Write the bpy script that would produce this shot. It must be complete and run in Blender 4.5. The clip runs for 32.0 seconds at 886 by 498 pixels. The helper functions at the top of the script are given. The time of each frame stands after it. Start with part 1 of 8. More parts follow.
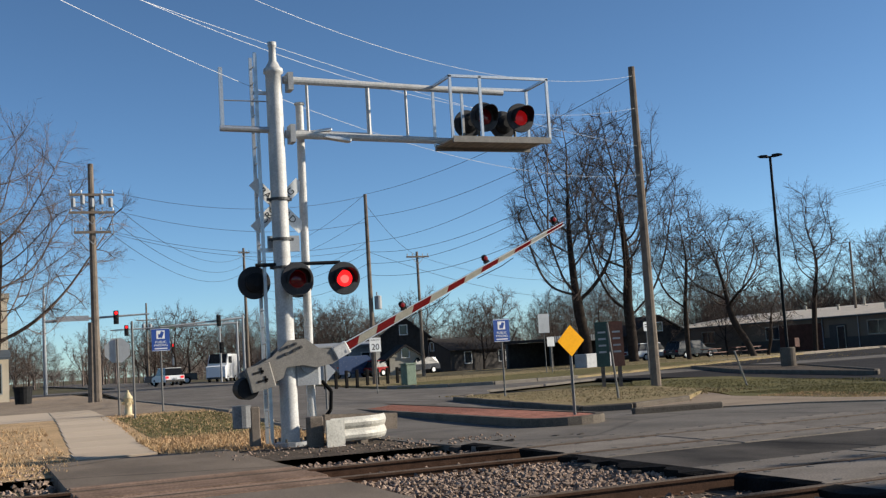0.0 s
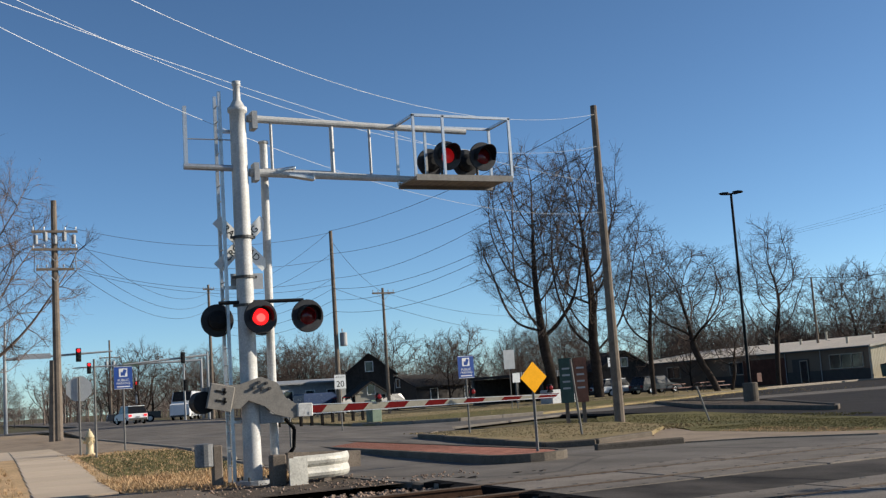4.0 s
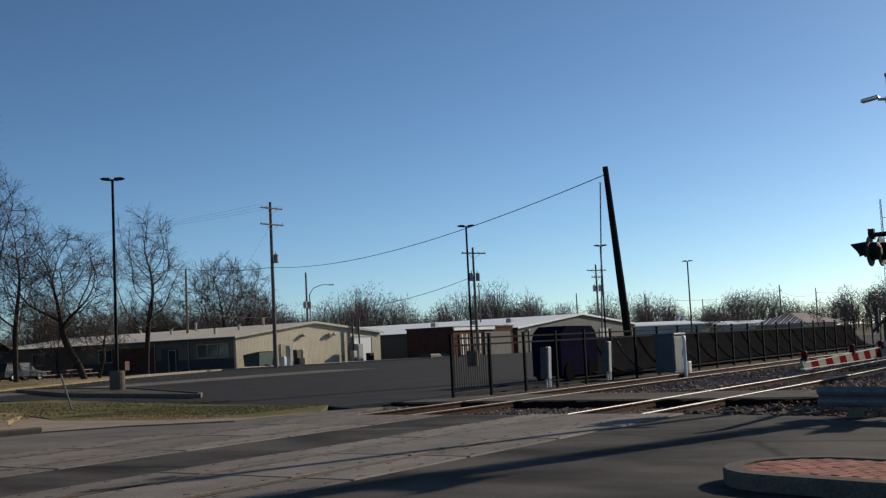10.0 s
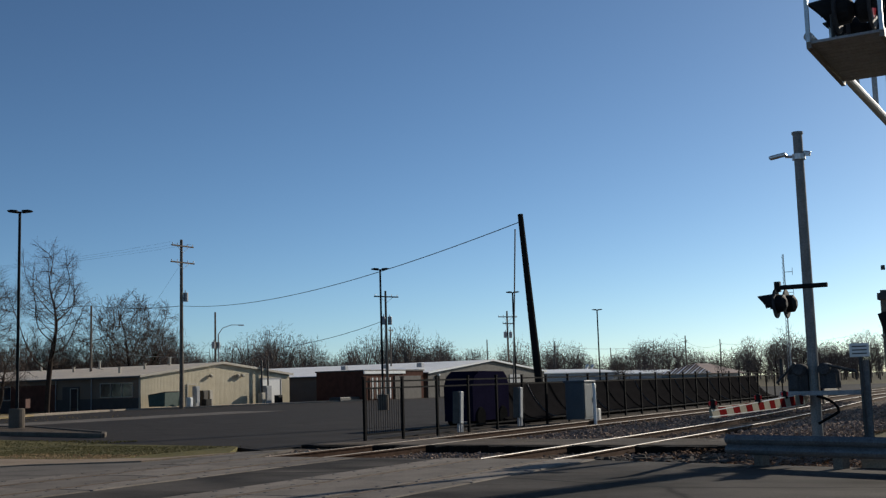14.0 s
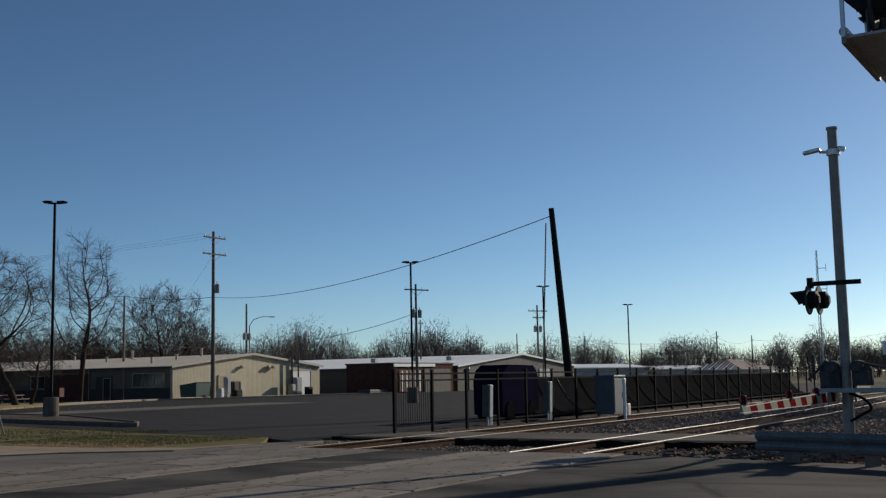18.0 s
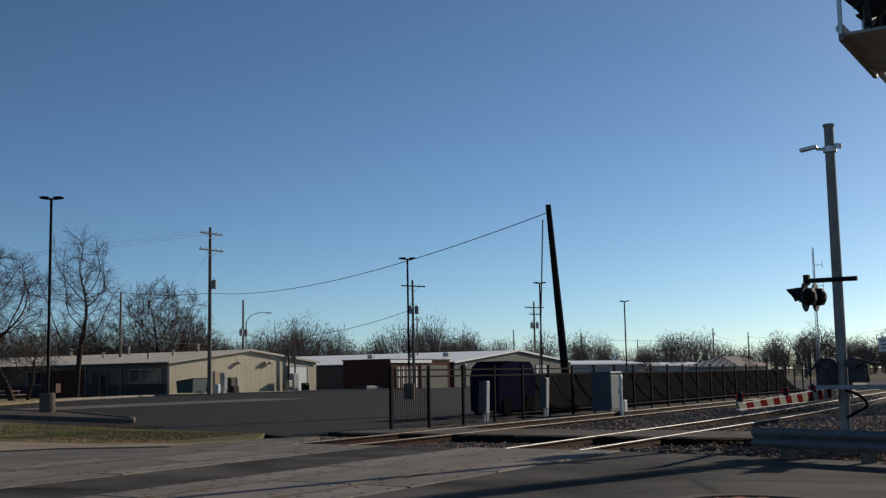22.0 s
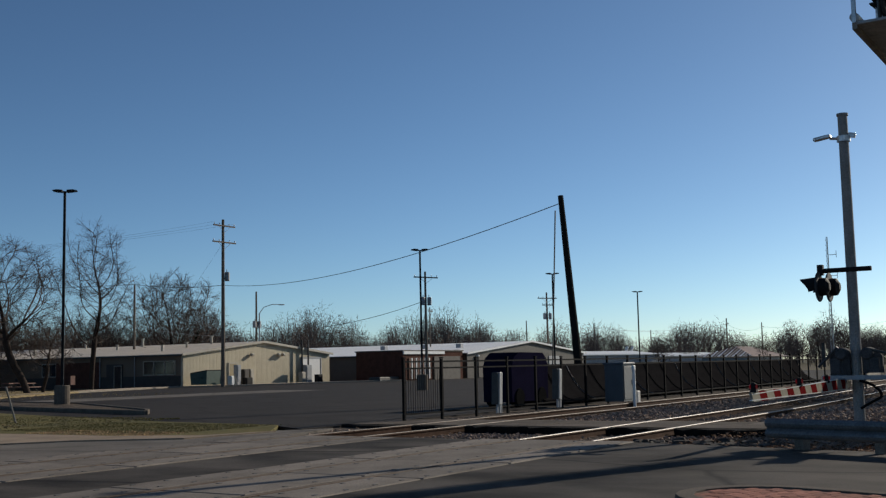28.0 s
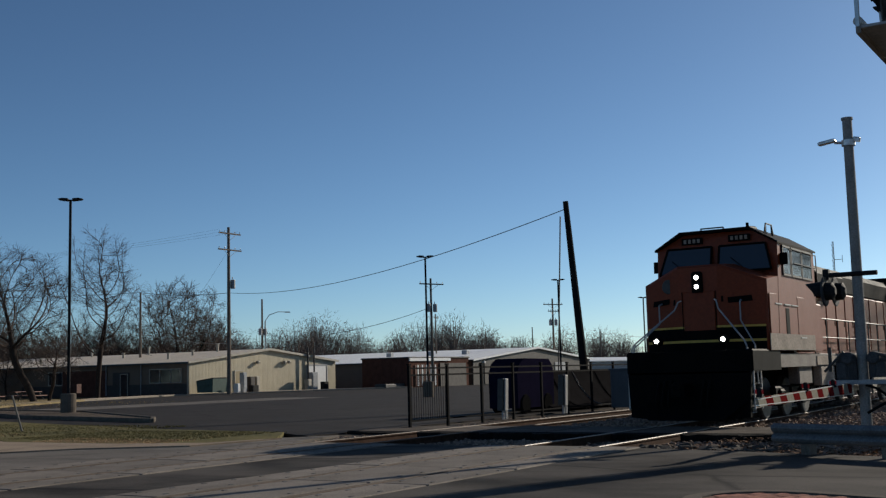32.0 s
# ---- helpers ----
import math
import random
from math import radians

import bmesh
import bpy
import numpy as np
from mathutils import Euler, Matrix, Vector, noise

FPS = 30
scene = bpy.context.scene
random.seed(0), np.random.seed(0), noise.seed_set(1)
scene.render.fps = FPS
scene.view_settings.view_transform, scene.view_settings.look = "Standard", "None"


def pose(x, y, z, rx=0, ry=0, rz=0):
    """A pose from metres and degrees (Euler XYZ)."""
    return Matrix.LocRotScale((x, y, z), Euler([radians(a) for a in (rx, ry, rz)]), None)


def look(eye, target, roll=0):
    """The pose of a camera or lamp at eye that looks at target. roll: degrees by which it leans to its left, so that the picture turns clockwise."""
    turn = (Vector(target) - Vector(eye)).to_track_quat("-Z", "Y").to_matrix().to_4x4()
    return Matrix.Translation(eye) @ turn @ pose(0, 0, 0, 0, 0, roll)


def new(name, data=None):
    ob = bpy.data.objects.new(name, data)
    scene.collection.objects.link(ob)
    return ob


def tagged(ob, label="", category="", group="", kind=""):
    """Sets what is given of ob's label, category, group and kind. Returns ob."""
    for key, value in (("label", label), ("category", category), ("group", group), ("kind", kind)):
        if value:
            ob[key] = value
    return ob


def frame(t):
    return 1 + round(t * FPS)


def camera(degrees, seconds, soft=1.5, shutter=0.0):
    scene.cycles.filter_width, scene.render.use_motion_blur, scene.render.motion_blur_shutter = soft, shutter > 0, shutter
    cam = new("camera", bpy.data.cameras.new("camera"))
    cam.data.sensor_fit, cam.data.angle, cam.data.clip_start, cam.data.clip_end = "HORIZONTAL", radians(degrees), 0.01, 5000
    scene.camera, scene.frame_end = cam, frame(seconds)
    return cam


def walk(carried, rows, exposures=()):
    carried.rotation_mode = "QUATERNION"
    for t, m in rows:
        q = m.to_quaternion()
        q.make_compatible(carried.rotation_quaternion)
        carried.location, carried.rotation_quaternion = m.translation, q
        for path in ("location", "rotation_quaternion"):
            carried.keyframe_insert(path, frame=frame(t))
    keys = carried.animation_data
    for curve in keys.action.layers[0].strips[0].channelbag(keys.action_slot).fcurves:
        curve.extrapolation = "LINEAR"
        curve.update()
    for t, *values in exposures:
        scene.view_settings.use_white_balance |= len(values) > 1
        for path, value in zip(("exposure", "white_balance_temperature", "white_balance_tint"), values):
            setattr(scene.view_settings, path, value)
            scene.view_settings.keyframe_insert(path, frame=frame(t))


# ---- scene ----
# World: x along the railway, y along the street, z up, railhead at z = 0.
cam = camera(43.0, 32.0, soft=1.3)
PATH = [
    (0, pose(-0.010, 0.111, 1.400, 95.50, 3.52, -22.31)),
    (0.5, pose(-0.013, 0.082, 1.410, 95.50, 4.15, -22.94)),
    (1, pose(0.044, 0.046, 1.421, 95.78, 3.81, -21.48)),
    (1.5, pose(-0.009, 0.011, 1.410, 96.12, 4.24, -20.81)),
    (2, pose(-0.042, -0.016, 1.409, 95.74, 3.24, -22.66)),
    (2.5, pose(-0.034, -0.037, 1.409, 95.80, 2.93, -23.70)),
    (3, pose(-0.025, -0.048, 1.410, 96.18, 3.22, -24.13)),
    (3.5, pose(-0.016, -0.059, 1.410, 96.83, 3.80, -24.08)),
    (5.5, pose(-0.005, -0.050, 1.390, 97.68, 2.94, -24.10)),
    (6, pose(0.015, -0.052, 1.380, 97.03, 2.53, -27.86)),
    (6.5, pose(0.114, -0.071, 1.382, 95.71, 1.89, -39.70)),
    (7, pose(0.104, -0.070, 1.402, 94.46, 1.88, -50.08)),
    (7.5, pose(0.069, -0.017, 1.401, 94.11, 1.83, -58.52)),
    (8, pose(0.057, 0.075, 1.391, 92.72, 2.14, -62.47)),
    (8.5, pose(0.075, 0.053, 1.401, 92.30, 4.33, -64.33)),
    (9, pose(0.092, 0.021, 1.402, 93.33, 2.77, -61.69)),
    (9.5, pose(0.098, -0.020, 1.402, 94.58, 3.75, -57.49)),
    (10, pose(0.108, -0.021, 1.412, 94.80, 2.79, -55.20)),
    (10.5, pose(0.136, -0.043, 1.402, 94.98, 2.53, -53.74)),
    (11, pose(0.155, -0.055, 1.403, 95.23, 2.84, -53.01)),
    (11.5, pose(0.154, -0.065, 1.393, 95.23, 3.15, -51.92)),
    (12, pose(0.153, -0.075, 1.393, 95.59, 3.13, -51.01)),
    (12.5, pose(0.096, -0.039, 1.412, 95.63, 3.24, -55.40)),
    (13, pose(0.048, -0.015, 1.411, 96.01, 2.05, -57.68)),
    (13.5, pose(0.012, 0.019, 1.390, 96.48, 1.69, -59.52)),
    (15.5, pose(-0.026, 0.043, 1.380, 97.45, 1.75, -59.75)),
    (16, pose(-0.027, 0.033, 1.380, 97.32, 1.70, -59.04)),
    (16.5, pose(-0.028, 0.023, 1.380, 97.25, 1.79, -58.47)),
    (17, pose(-0.028, 0.023, 1.380, 97.07, 1.48, -58.37)),
    (17.5, pose(-0.039, 0.014, 1.379, 96.77, 1.22, -58.42)),
    (18, pose(-0.049, 0.015, 1.379, 96.57, 1.12, -58.31)),
    (18.5, pose(-0.049, 0.015, 1.379, 96.56, 1.20, -58.22)),
    (19, pose(-0.049, 0.015, 1.379, 96.56, 1.16, -58.22)),
    (19.5, pose(-0.039, 0.014, 1.379, 96.65, 1.15, -58.27)),
    (20, pose(-0.049, 0.015, 1.379, 96.66, 1.13, -58.31)),
    (20.5, pose(-0.049, 0.015, 1.379, 96.53, 0.83, -58.36)),
    (21, pose(-0.049, 0.015, 1.379, 96.42, 0.90, -58.34)),
    (21.5, pose(-0.049, 0.015, 1.379, 96.35, 0.91, -58.38)),
    (22, pose(-0.049, 0.015, 1.379, 96.38, 1.04, -58.48)),
    (22.5, pose(-0.049, 0.015, 1.379, 96.42, 1.09, -58.54)),
    (23, pose(-0.049, 0.015, 1.379, 96.41, 0.96, -58.62)),
    (23.5, pose(-0.049, 0.015, 1.379, 96.34, 0.95, -58.58)),
    (24, pose(-0.039, 0.014, 1.379, 96.23, 1.18, -58.30)),
    (24.5, pose(-0.039, 0.014, 1.389, 96.22, 1.32, -57.99)),
    (25, pose(-0.029, 0.013, 1.380, 96.30, 1.34, -57.88)),
    (25.5, pose(-0.029, 0.013, 1.380, 96.38, 1.21, -57.91)),
    (27.5, pose(-0.039, 0.014, 1.379, 95.96, 1.03, -57.95)),
    (28, pose(-0.039, 0.014, 1.389, 95.94, 1.21, -57.82)),
    (28.5, pose(-0.029, 0.013, 1.390, 95.99, 1.18, -57.83)),
    (29, pose(-0.029, 0.013, 1.390, 95.97, 1.08, -57.92)),
    (29.5, pose(-0.039, 0.014, 1.379, 95.86, 1.28, -57.81)),
    (30, pose(-0.039, 0.014, 1.379, 95.90, 1.20, -57.83)),
    (30.5, pose(-0.029, 0.013, 1.390, 96.04, 1.21, -58.03)),
    (31, pose(-0.039, 0.014, 1.379, 96.12, 1.24, -58.04)),
    (31.5, pose(-0.039, 0.014, 1.379, 96.26, 1.35, -57.81)),
    (32, pose(-0.030, 0.003, 1.379, 96.29, 1.46, -57.51)),]
walk(cam, PATH, [(0, 0.5), (6.0, 0.48), (7.0, 0.36), (8.0, 0.02), (8.5, -0.02), (10.0, -0.04), (11.0, -0.08), (13.0, -0.08), (16.0, -0.34), (18.0, -0.31), (25.0, -0.24), (32, -0.22)])

# ---- light ----
SUN_AZ, SUN_EL = 107.5, 21.0   # clockwise from +y, above the horizon
world = bpy.data.worlds.new("sky")
scene.world = world
world.use_nodes = True
wn = world.node_tree
wn.nodes.clear()
sky = wn.nodes.new("ShaderNodeTexSky")
sky.sky_type = 'NISHITA'
sky.sun_disc = False
sky.sun_elevation = radians(SUN_EL)
sky.sun_rotation = radians(SUN_AZ)
sky.altitude = 0
sky.air_density, sky.dust_density, sky.ozone_density = 0.6, 0.3, 3.0
bg = wn.nodes.new("ShaderNodeBackground")
bg.inputs["Strength"].default_value = 0.0835
wout = wn.nodes.new("ShaderNodeOutputWorld")
tint = wn.nodes.new("ShaderNodeMix")
tint.data_type, tint.blend_type = 'RGBA', 'MULTIPLY'
tint.inputs[0].default_value = 1.0
tint.inputs[7].default_value = (0.96, 1.047, 0.985, 1)
clear = wn.nodes.new("ShaderNodeGamma")   # a dry, clear winter sky: deeper away from the sun
clear.inputs[1].default_value = 1.134
wn.links.new(sky.outputs[0], clear.inputs[0])
wn.links.new(clear.outputs[0], tint.inputs[6])
wn.links.new(tint.outputs[2], bg.inputs[0])
wn.links.new(bg.outputs[0], wout.inputs[0])
sun_data = bpy.data.lights.new("sun", 'SUN')
sun_data.energy, sun_data.angle, sun_data.color = 5.0, radians(0.53), (1.0, 0.91, 0.77)
sun = new("sun", sun_data)
sun_dir = Vector((math.sin(radians(SUN_AZ)) * math.cos(radians(SUN_EL)), math.cos(radians(SUN_AZ)) * math.cos(radians(SUN_EL)), math.sin(radians(SUN_EL))))
sun.matrix_world = look(sun_dir * 100, (0, 0, 0))

# ---- materials ----
def mat(name, color, rough=0.7, metal=0.0, var=0.25, scale=4.0, fine=60.0, bump=0.15, tint=None, emit=None, power=0.0, spec=0.5, island=False, objrand=0.0, distance=0.01):
    """Base colour varied at two scales, roughness variation and fine relief."""
    if rough >= 0.85 and spec == 0.5:
        spec = 0.05   # dry mineral and plant surfaces have no sheen
    m = bpy.data.materials.new(name)
    m.use_nodes = True
    nt = m.node_tree
    b = nt.nodes["Principled BSDF"]
    b.inputs["Metallic"].default_value = metal
    b.inputs["Specular IOR Level"].default_value = spec
    geo = nt.nodes.new("ShaderNodeNewGeometry")
    tc = nt.nodes.new("ShaderNodeTexCoord")
    src = tc.outputs["Object"]
    n1 = nt.nodes.new("ShaderNodeTexNoise")
    n1.inputs["Scale"].default_value, n1.inputs["Detail"].default_value, n1.inputs["Roughness"].default_value = scale, 5.0, 0.62
    n2 = nt.nodes.new("ShaderNodeTexNoise")
    n2.inputs["Scale"].default_value, n2.inputs["Detail"].default_value = fine, 3.0
    for n in (n1, n2):
        nt.links.new(src, n.inputs["Vector"])
    c = Vector(color)
    t = Vector(tint) if tint else c * 0.45
    mix = nt.nodes.new("ShaderNodeMix")
    mix.data_type = 'RGBA'
    mix.inputs[6].default_value = (*c, 1)
    mix.inputs[7].default_value = (*t, 1)
    ramp = nt.nodes.new("ShaderNodeMapRange")
    ramp.inputs[1].default_value, ramp.inputs[2].default_value = 0.42, 0.72
    ramp.inputs[3].default_value, ramp.inputs[4].default_value = 0.0, min(1.0, var * 2.2)
    nt.links.new(n1.outputs["Fac"], ramp.inputs[0])
    nt.links.new(ramp.outputs[0], mix.inputs[0])
    hsv = nt.nodes.new("ShaderNodeHueSaturation")
    val = nt.nodes.new("ShaderNodeMapRange")
    val.inputs[1].default_value, val.inputs[2].default_value = 0.3, 0.7
    val.inputs[3].default_value, val.inputs[4].default_value = 1 - var, 1 + var
    nt.links.new(n2.outputs["Fac"], val.inputs[0])
    last = val.outputs[0]
    if island or objrand:
        oi = nt.nodes.new("ShaderNodeObjectInfo")
        mr = nt.nodes.new("ShaderNodeMapRange")
        amount = objrand or 0.35
        mr.inputs[3].default_value, mr.inputs[4].default_value = 1 - amount, 1 + amount
        nt.links.new(geo.outputs["Random Per Island"] if island else oi.outputs["Random"], mr.inputs[0])
        mul = nt.nodes.new("ShaderNodeMath")
        mul.operation = 'MULTIPLY'
        nt.links.new(last, mul.inputs[0])
        nt.links.new(mr.outputs[0], mul.inputs[1])
        last = mul.outputs[0]
    nt.links.new(last, hsv.inputs["Value"])
    nt.links.new(mix.outputs[2], hsv.inputs["Color"])
    nt.links.new(hsv.outputs[0], b.inputs["Base Color"])
    rr = nt.nodes.new("ShaderNodeMapRange")
    rr.inputs[3].default_value, rr.inputs[4].default_value = max(0.03, rough - 0.12), min(1.0, rough + 0.12)
    nt.links.new(n1.outputs["Fac"], rr.inputs[0])
    nt.links.new(rr.outputs[0], b.inputs["Roughness"])
    if bump:
        bp = nt.nodes.new("ShaderNodeBump")
        bp.inputs["Strength"].default_value, bp.inputs["Distance"].default_value = bump, distance
        nt.links.new(n2.outputs["Fac"], bp.inputs["Height"])
        nt.links.new(bp.outputs[0], b.inputs["Normal"])
    if emit:
        b.inputs["Emission Color"].default_value = (*emit, 1)
        b.inputs["Emission Strength"].default_value = power
    return m


def glass(name, color=(0.02, 0.025, 0.03), rough=0.06):
    m = bpy.data.materials.new(name)
    m.use_nodes = True
    b = m.node_tree.nodes["Principled BSDF"]
    b.inputs["Base Color"].default_value = (*color, 1)
    b.inputs["Roughness"].default_value = rough
    b.inputs["Specular IOR Level"].default_value = 0.8
    return m


def road_material(name, color, crack=0.6, patch=0.35):
    """Worn asphalt: aggregate, patches, wheel-worn streaks along y and dark cracks."""
    m = mat(name, color, rough=0.88, var=0.3, scale=0.6, fine=70.0, bump=0.35, tint=[c * 1.4 for c in color], spec=0.08)
    nt = m.node_tree
    b = nt.nodes["Principled BSDF"]
    prev = b.inputs["Base Color"].links[0].from_socket
    tc = nt.nodes.new("ShaderNodeTexCoord")
    vor = nt.nodes.new("ShaderNodeTexVoronoi")
    vor.feature = 'DISTANCE_TO_EDGE'
    vor.inputs["Scale"].default_value = 0.22
    nz = nt.nodes.new("ShaderNodeTexNoise")
    nz.inputs["Scale"].default_value = 0.9
    nz.inputs["Detail"].default_value = 6
    add = nt.nodes.new("ShaderNodeMix")
    add.data_type = 'VECTOR'
    add.inputs[0].default_value = 0.25
    nt.links.new(tc.outputs["Object"], nz.inputs["Vector"])
    nt.links.new(tc.outputs["Object"], add.inputs[4])
    nt.links.new(nz.outputs["Color"], add.inputs[5])
    nt.links.new(add.outputs[1], vor.inputs["Vector"])
    mr = nt.nodes.new("ShaderNodeMapRange")
    mr.inputs[1].default_value, mr.inputs[2].default_value = 0.0, 0.012
    mr.inputs[3].default_value, mr.inputs[4].default_value = 1 - crack, 1.0
    nt.links.new(vor.outputs["Distance"], mr.inputs[0])
    mp = nt.nodes.new("ShaderNodeMapping")
    mp.inputs["Scale"].default_value = (0.75, 0.42, 1)
    nt.links.new(tc.outputs["Object"], mp.inputs["Vector"])
    st = nt.nodes.new("ShaderNodeTexNoise")
    st.inputs["Scale"].default_value = 1.0
    st.inputs["Detail"].default_value = 7
    nt.links.new(mp.outputs[0], st.inputs["Vector"])
    sr = nt.nodes.new("ShaderNodeMapRange")
    sr.inputs[1].default_value, sr.inputs[2].default_value = 0.35, 0.65
    sr.inputs[3].default_value, sr.inputs[4].default_value = 1 - patch, 1 + patch
    nt.links.new(st.outputs["Fac"], sr.inputs[0])
    mul = nt.nodes.new("ShaderNodeMath")
    mul.operation = 'MULTIPLY'
    nt.links.new(mr.outputs[0], mul.inputs[0])
    nt.links.new(sr.outputs[0], mul.inputs[1])
    h = nt.nodes.new("ShaderNodeHueSaturation")
    nt.links.new(prev, h.inputs["Color"])
    nt.links.new(mul.outputs[0], h.inputs["Value"])
    nt.links.new(h.outputs[0], b.inputs["Base Color"])
    return m


def ribbed(name, color, pitch=0.3, axis=0, rough=0.5, depth=0.02, metal=0.0, spec=0.25):
    """Painted sheet metal with trapezoid ribs across the given axis."""
    m = mat(name, color, rough=rough, var=0.12, scale=0.8, fine=14.0, bump=0.0, metal=metal, spec=spec)
    nt = m.node_tree
    b = nt.nodes["Principled BSDF"]
    tc = nt.nodes.new("ShaderNodeTexCoord")
    wv = nt.nodes.new("ShaderNodeTexWave")
    wv.wave_type = 'BANDS'
    wv.bands_direction = 'XYZ'[axis]
    wv.wave_profile = 'TRI'
    wv.inputs["Scale"].default_value = 1.0 / (pitch * 2 * math.pi) * math.pi
    nt.links.new(tc.outputs["Object"], wv.inputs["Vector"])
    mr = nt.nodes.new("ShaderNodeMapRange")
    mr.inputs[1].default_value, mr.inputs[2].default_value = 0.62, 0.85
    nt.links.new(wv.outputs["Fac"], mr.inputs[0])
    bp = nt.nodes.new("ShaderNodeBump")
    bp.inputs["Strength"].default_value, bp.inputs["Distance"].default_value = 0.8, depth
    nt.links.new(mr.outputs[0], bp.inputs["Height"])
    nt.links.new(bp.outputs[0], b.inputs["Normal"])
    return m


GALV = mat("galvanised_steel", (0.52, 0.53, 0.54), rough=0.42, metal=0.85, var=0.14, scale=6, fine=40, bump=0.05)
ALU = mat("weathered_aluminium", (0.62, 0.62, 0.62), rough=0.45, metal=0.7, var=0.15, scale=5, fine=50, bump=0.05)
SILVER = mat("silver_painted_steel", (0.5, 0.49, 0.47), rough=0.6, metal=0.1, spec=0.3, var=0.16, scale=3, fine=30, bump=0.06)
# SILVER darkened: the shaded side of the south posts is put into the colour
SHADEPOLE = mat("shaded_silver_pole", (0.27, 0.262, 0.25), rough=0.75, metal=0.05, spec=0.2, var=0.18, scale=3, fine=30, bump=0.06)
GREYP = mat("grey_painted_steel", (0.30, 0.31, 0.32), rough=0.55, var=0.2, scale=4, fine=40, bump=0.05)
BLACKP = mat("black_painted_metal", (0.016, 0.016, 0.017), rough=0.7, spec=0.15, var=0.3, scale=6, fine=60, bump=0.05)
FENCEBLK = mat("black_fence_paint", (0.008, 0.008, 0.009), rough=0.7, var=0.3, scale=6, fine=60, bump=0.03, spec=0.03)
MECH = mat("dull_dark_grey_casting", (0.075, 0.075, 0.078), rough=0.85, var=0.3, scale=5, fine=40, bump=0.1)
ARMLENS = mat("small_red_arm_lens", (0.13, 0.006, 0.008), rough=0.3, var=0.05, bump=0, emit=(1.0, 0.015, 0.02), power=0.06)
DOORTAN = mat("tan_door_paint", (0.30, 0.235, 0.125), rough=0.6, var=0.1, scale=2, fine=30, bump=0.03)
DARKST = mat("dark_steel", (0.05, 0.048, 0.045), rough=0.6, var=0.3, scale=5, fine=60, bump=0.1)
RUST = mat("rusty_rail_side", (0.075, 0.042, 0.028), rough=0.85, var=0.35, scale=6, fine=80, bump=0.2)
RAILTOP = mat("polished_railhead", (0.25, 0.225, 0.2), rough=0.6, metal=0.5, var=0.15, scale=8, fine=30, bump=0.02)
DULLTOP = mat("dull_railhead", (0.11, 0.08, 0.06), rough=0.75, metal=0.0, var=0.3, scale=8, fine=50, bump=0.05, spec=0.15)
SEMITOP = mat("worn_brown_railhead", (0.11, 0.08, 0.06), spec=0.2, rough=0.6, metal=0.1, var=0.3, scale=8, fine=50, bump=0.05)
TIE = mat("weathered_tie_wood", (0.11, 0.085, 0.065), rough=0.95, var=0.4, scale=3, fine=40, bump=0.5, objrand=0.3)
BALLAST = mat("ballast_stone", (0.12, 0.096, 0.078), rough=0.95, var=0.3, scale=2.5, fine=18, bump=0.9, distance=0.05)
STONE = mat("ballast_pieces", (0.28, 0.205, 0.158), rough=0.95, var=0.2, scale=12, fine=60, bump=0.3, island=True)
ASPHALT = road_material("worn_asphalt", (0.053, 0.046, 0.04), crack=0.75, patch=0.6)
DARKASPH = mat("broken_dark_asphalt", (0.016, 0.014, 0.013), rough=0.95, var=0.35, scale=5, fine=40, bump=0.6, distance=0.03)
ROADN = road_material("old_grey_asphalt", (0.135, 0.12, 0.105), crack=0.35, patch=0.18)
LOTASPH = road_material("parking_asphalt", (0.031, 0.027, 0.025), crack=0.4, patch=0.15)
CONC = mat("weathered_concrete", (0.5, 0.4, 0.3), tint=(0.4, 0.315, 0.235), rough=0.9, var=0.12, scale=0.9, fine=50, bump=0.25, objrand=0.1)
PATHC = mat("dirty_tan_concrete", (0.3, 0.235, 0.175), rough=0.95, var=0.25, scale=0.8, fine=40, bump=0.25)
PANELC = mat("crossing_concrete", (0.19, 0.162, 0.135), rough=0.85, var=0.34, scale=1.1, fine=40, bump=0.25, tint=(0.1, 0.085, 0.07), objrand=0.18, spec=0.15)
FOOTC = mat("worn_footway_surface", (0.12, 0.1, 0.083), rough=0.9, var=0.34, scale=1.4, fine=40, bump=0.3, tint=(0.06, 0.05, 0.042), objrand=0.2)
KERB = mat("kerb_concrete", (0.26, 0.225, 0.185), rough=0.9, var=0.2, scale=2, fine=40, bump=0.25)
BRICK = mat("red_brick_paver", (0.33, 0.15, 0.11), rough=0.9, var=0.2, scale=3, fine=40, bump=0.3, objrand=0.25)
# darker than KERB: shade on west-facing kerb sides is mixed into the colour
DARKKERB = mat("dirty_and_shaded_kerb", (0.13, 0.11, 0.09), rough=0.95, var=0.25, scale=2, fine=40, bump=0.25)
BRICKJ = mat("paver_joint", (0.27, 0.15, 0.115), rough=0.95, var=0.3, scale=3, fine=40, bump=0.3)
DRYGRASS = mat("dry_winter_grass", (0.52, 0.35, 0.2), rough=1.0, var=0.3, scale=0.7, fine=26, bump=0.8, tint=(0.3, 0.22, 0.11), distance=0.04)
THINGRASS = mat("thin_winter_grass", (0.27, 0.205, 0.115), rough=1.0, var=0.35, scale=0.9, fine=26, bump=0.8, tint=(0.16, 0.145, 0.07), distance=0.04)
GREENGRASS = mat("short_green_grass", (0.125, 0.112, 0.052), rough=1.0, var=0.3, scale=0.6, fine=26, bump=0.8, tint=(0.22, 0.18, 0.08), distance=0.04)
FIELD = mat("far_dry_ground", (0.11, 0.09, 0.06), rough=1.0, var=0.3, scale=0.05, fine=5, bump=0.5, tint=(0.11, 0.11, 0.05), distance=0.05)
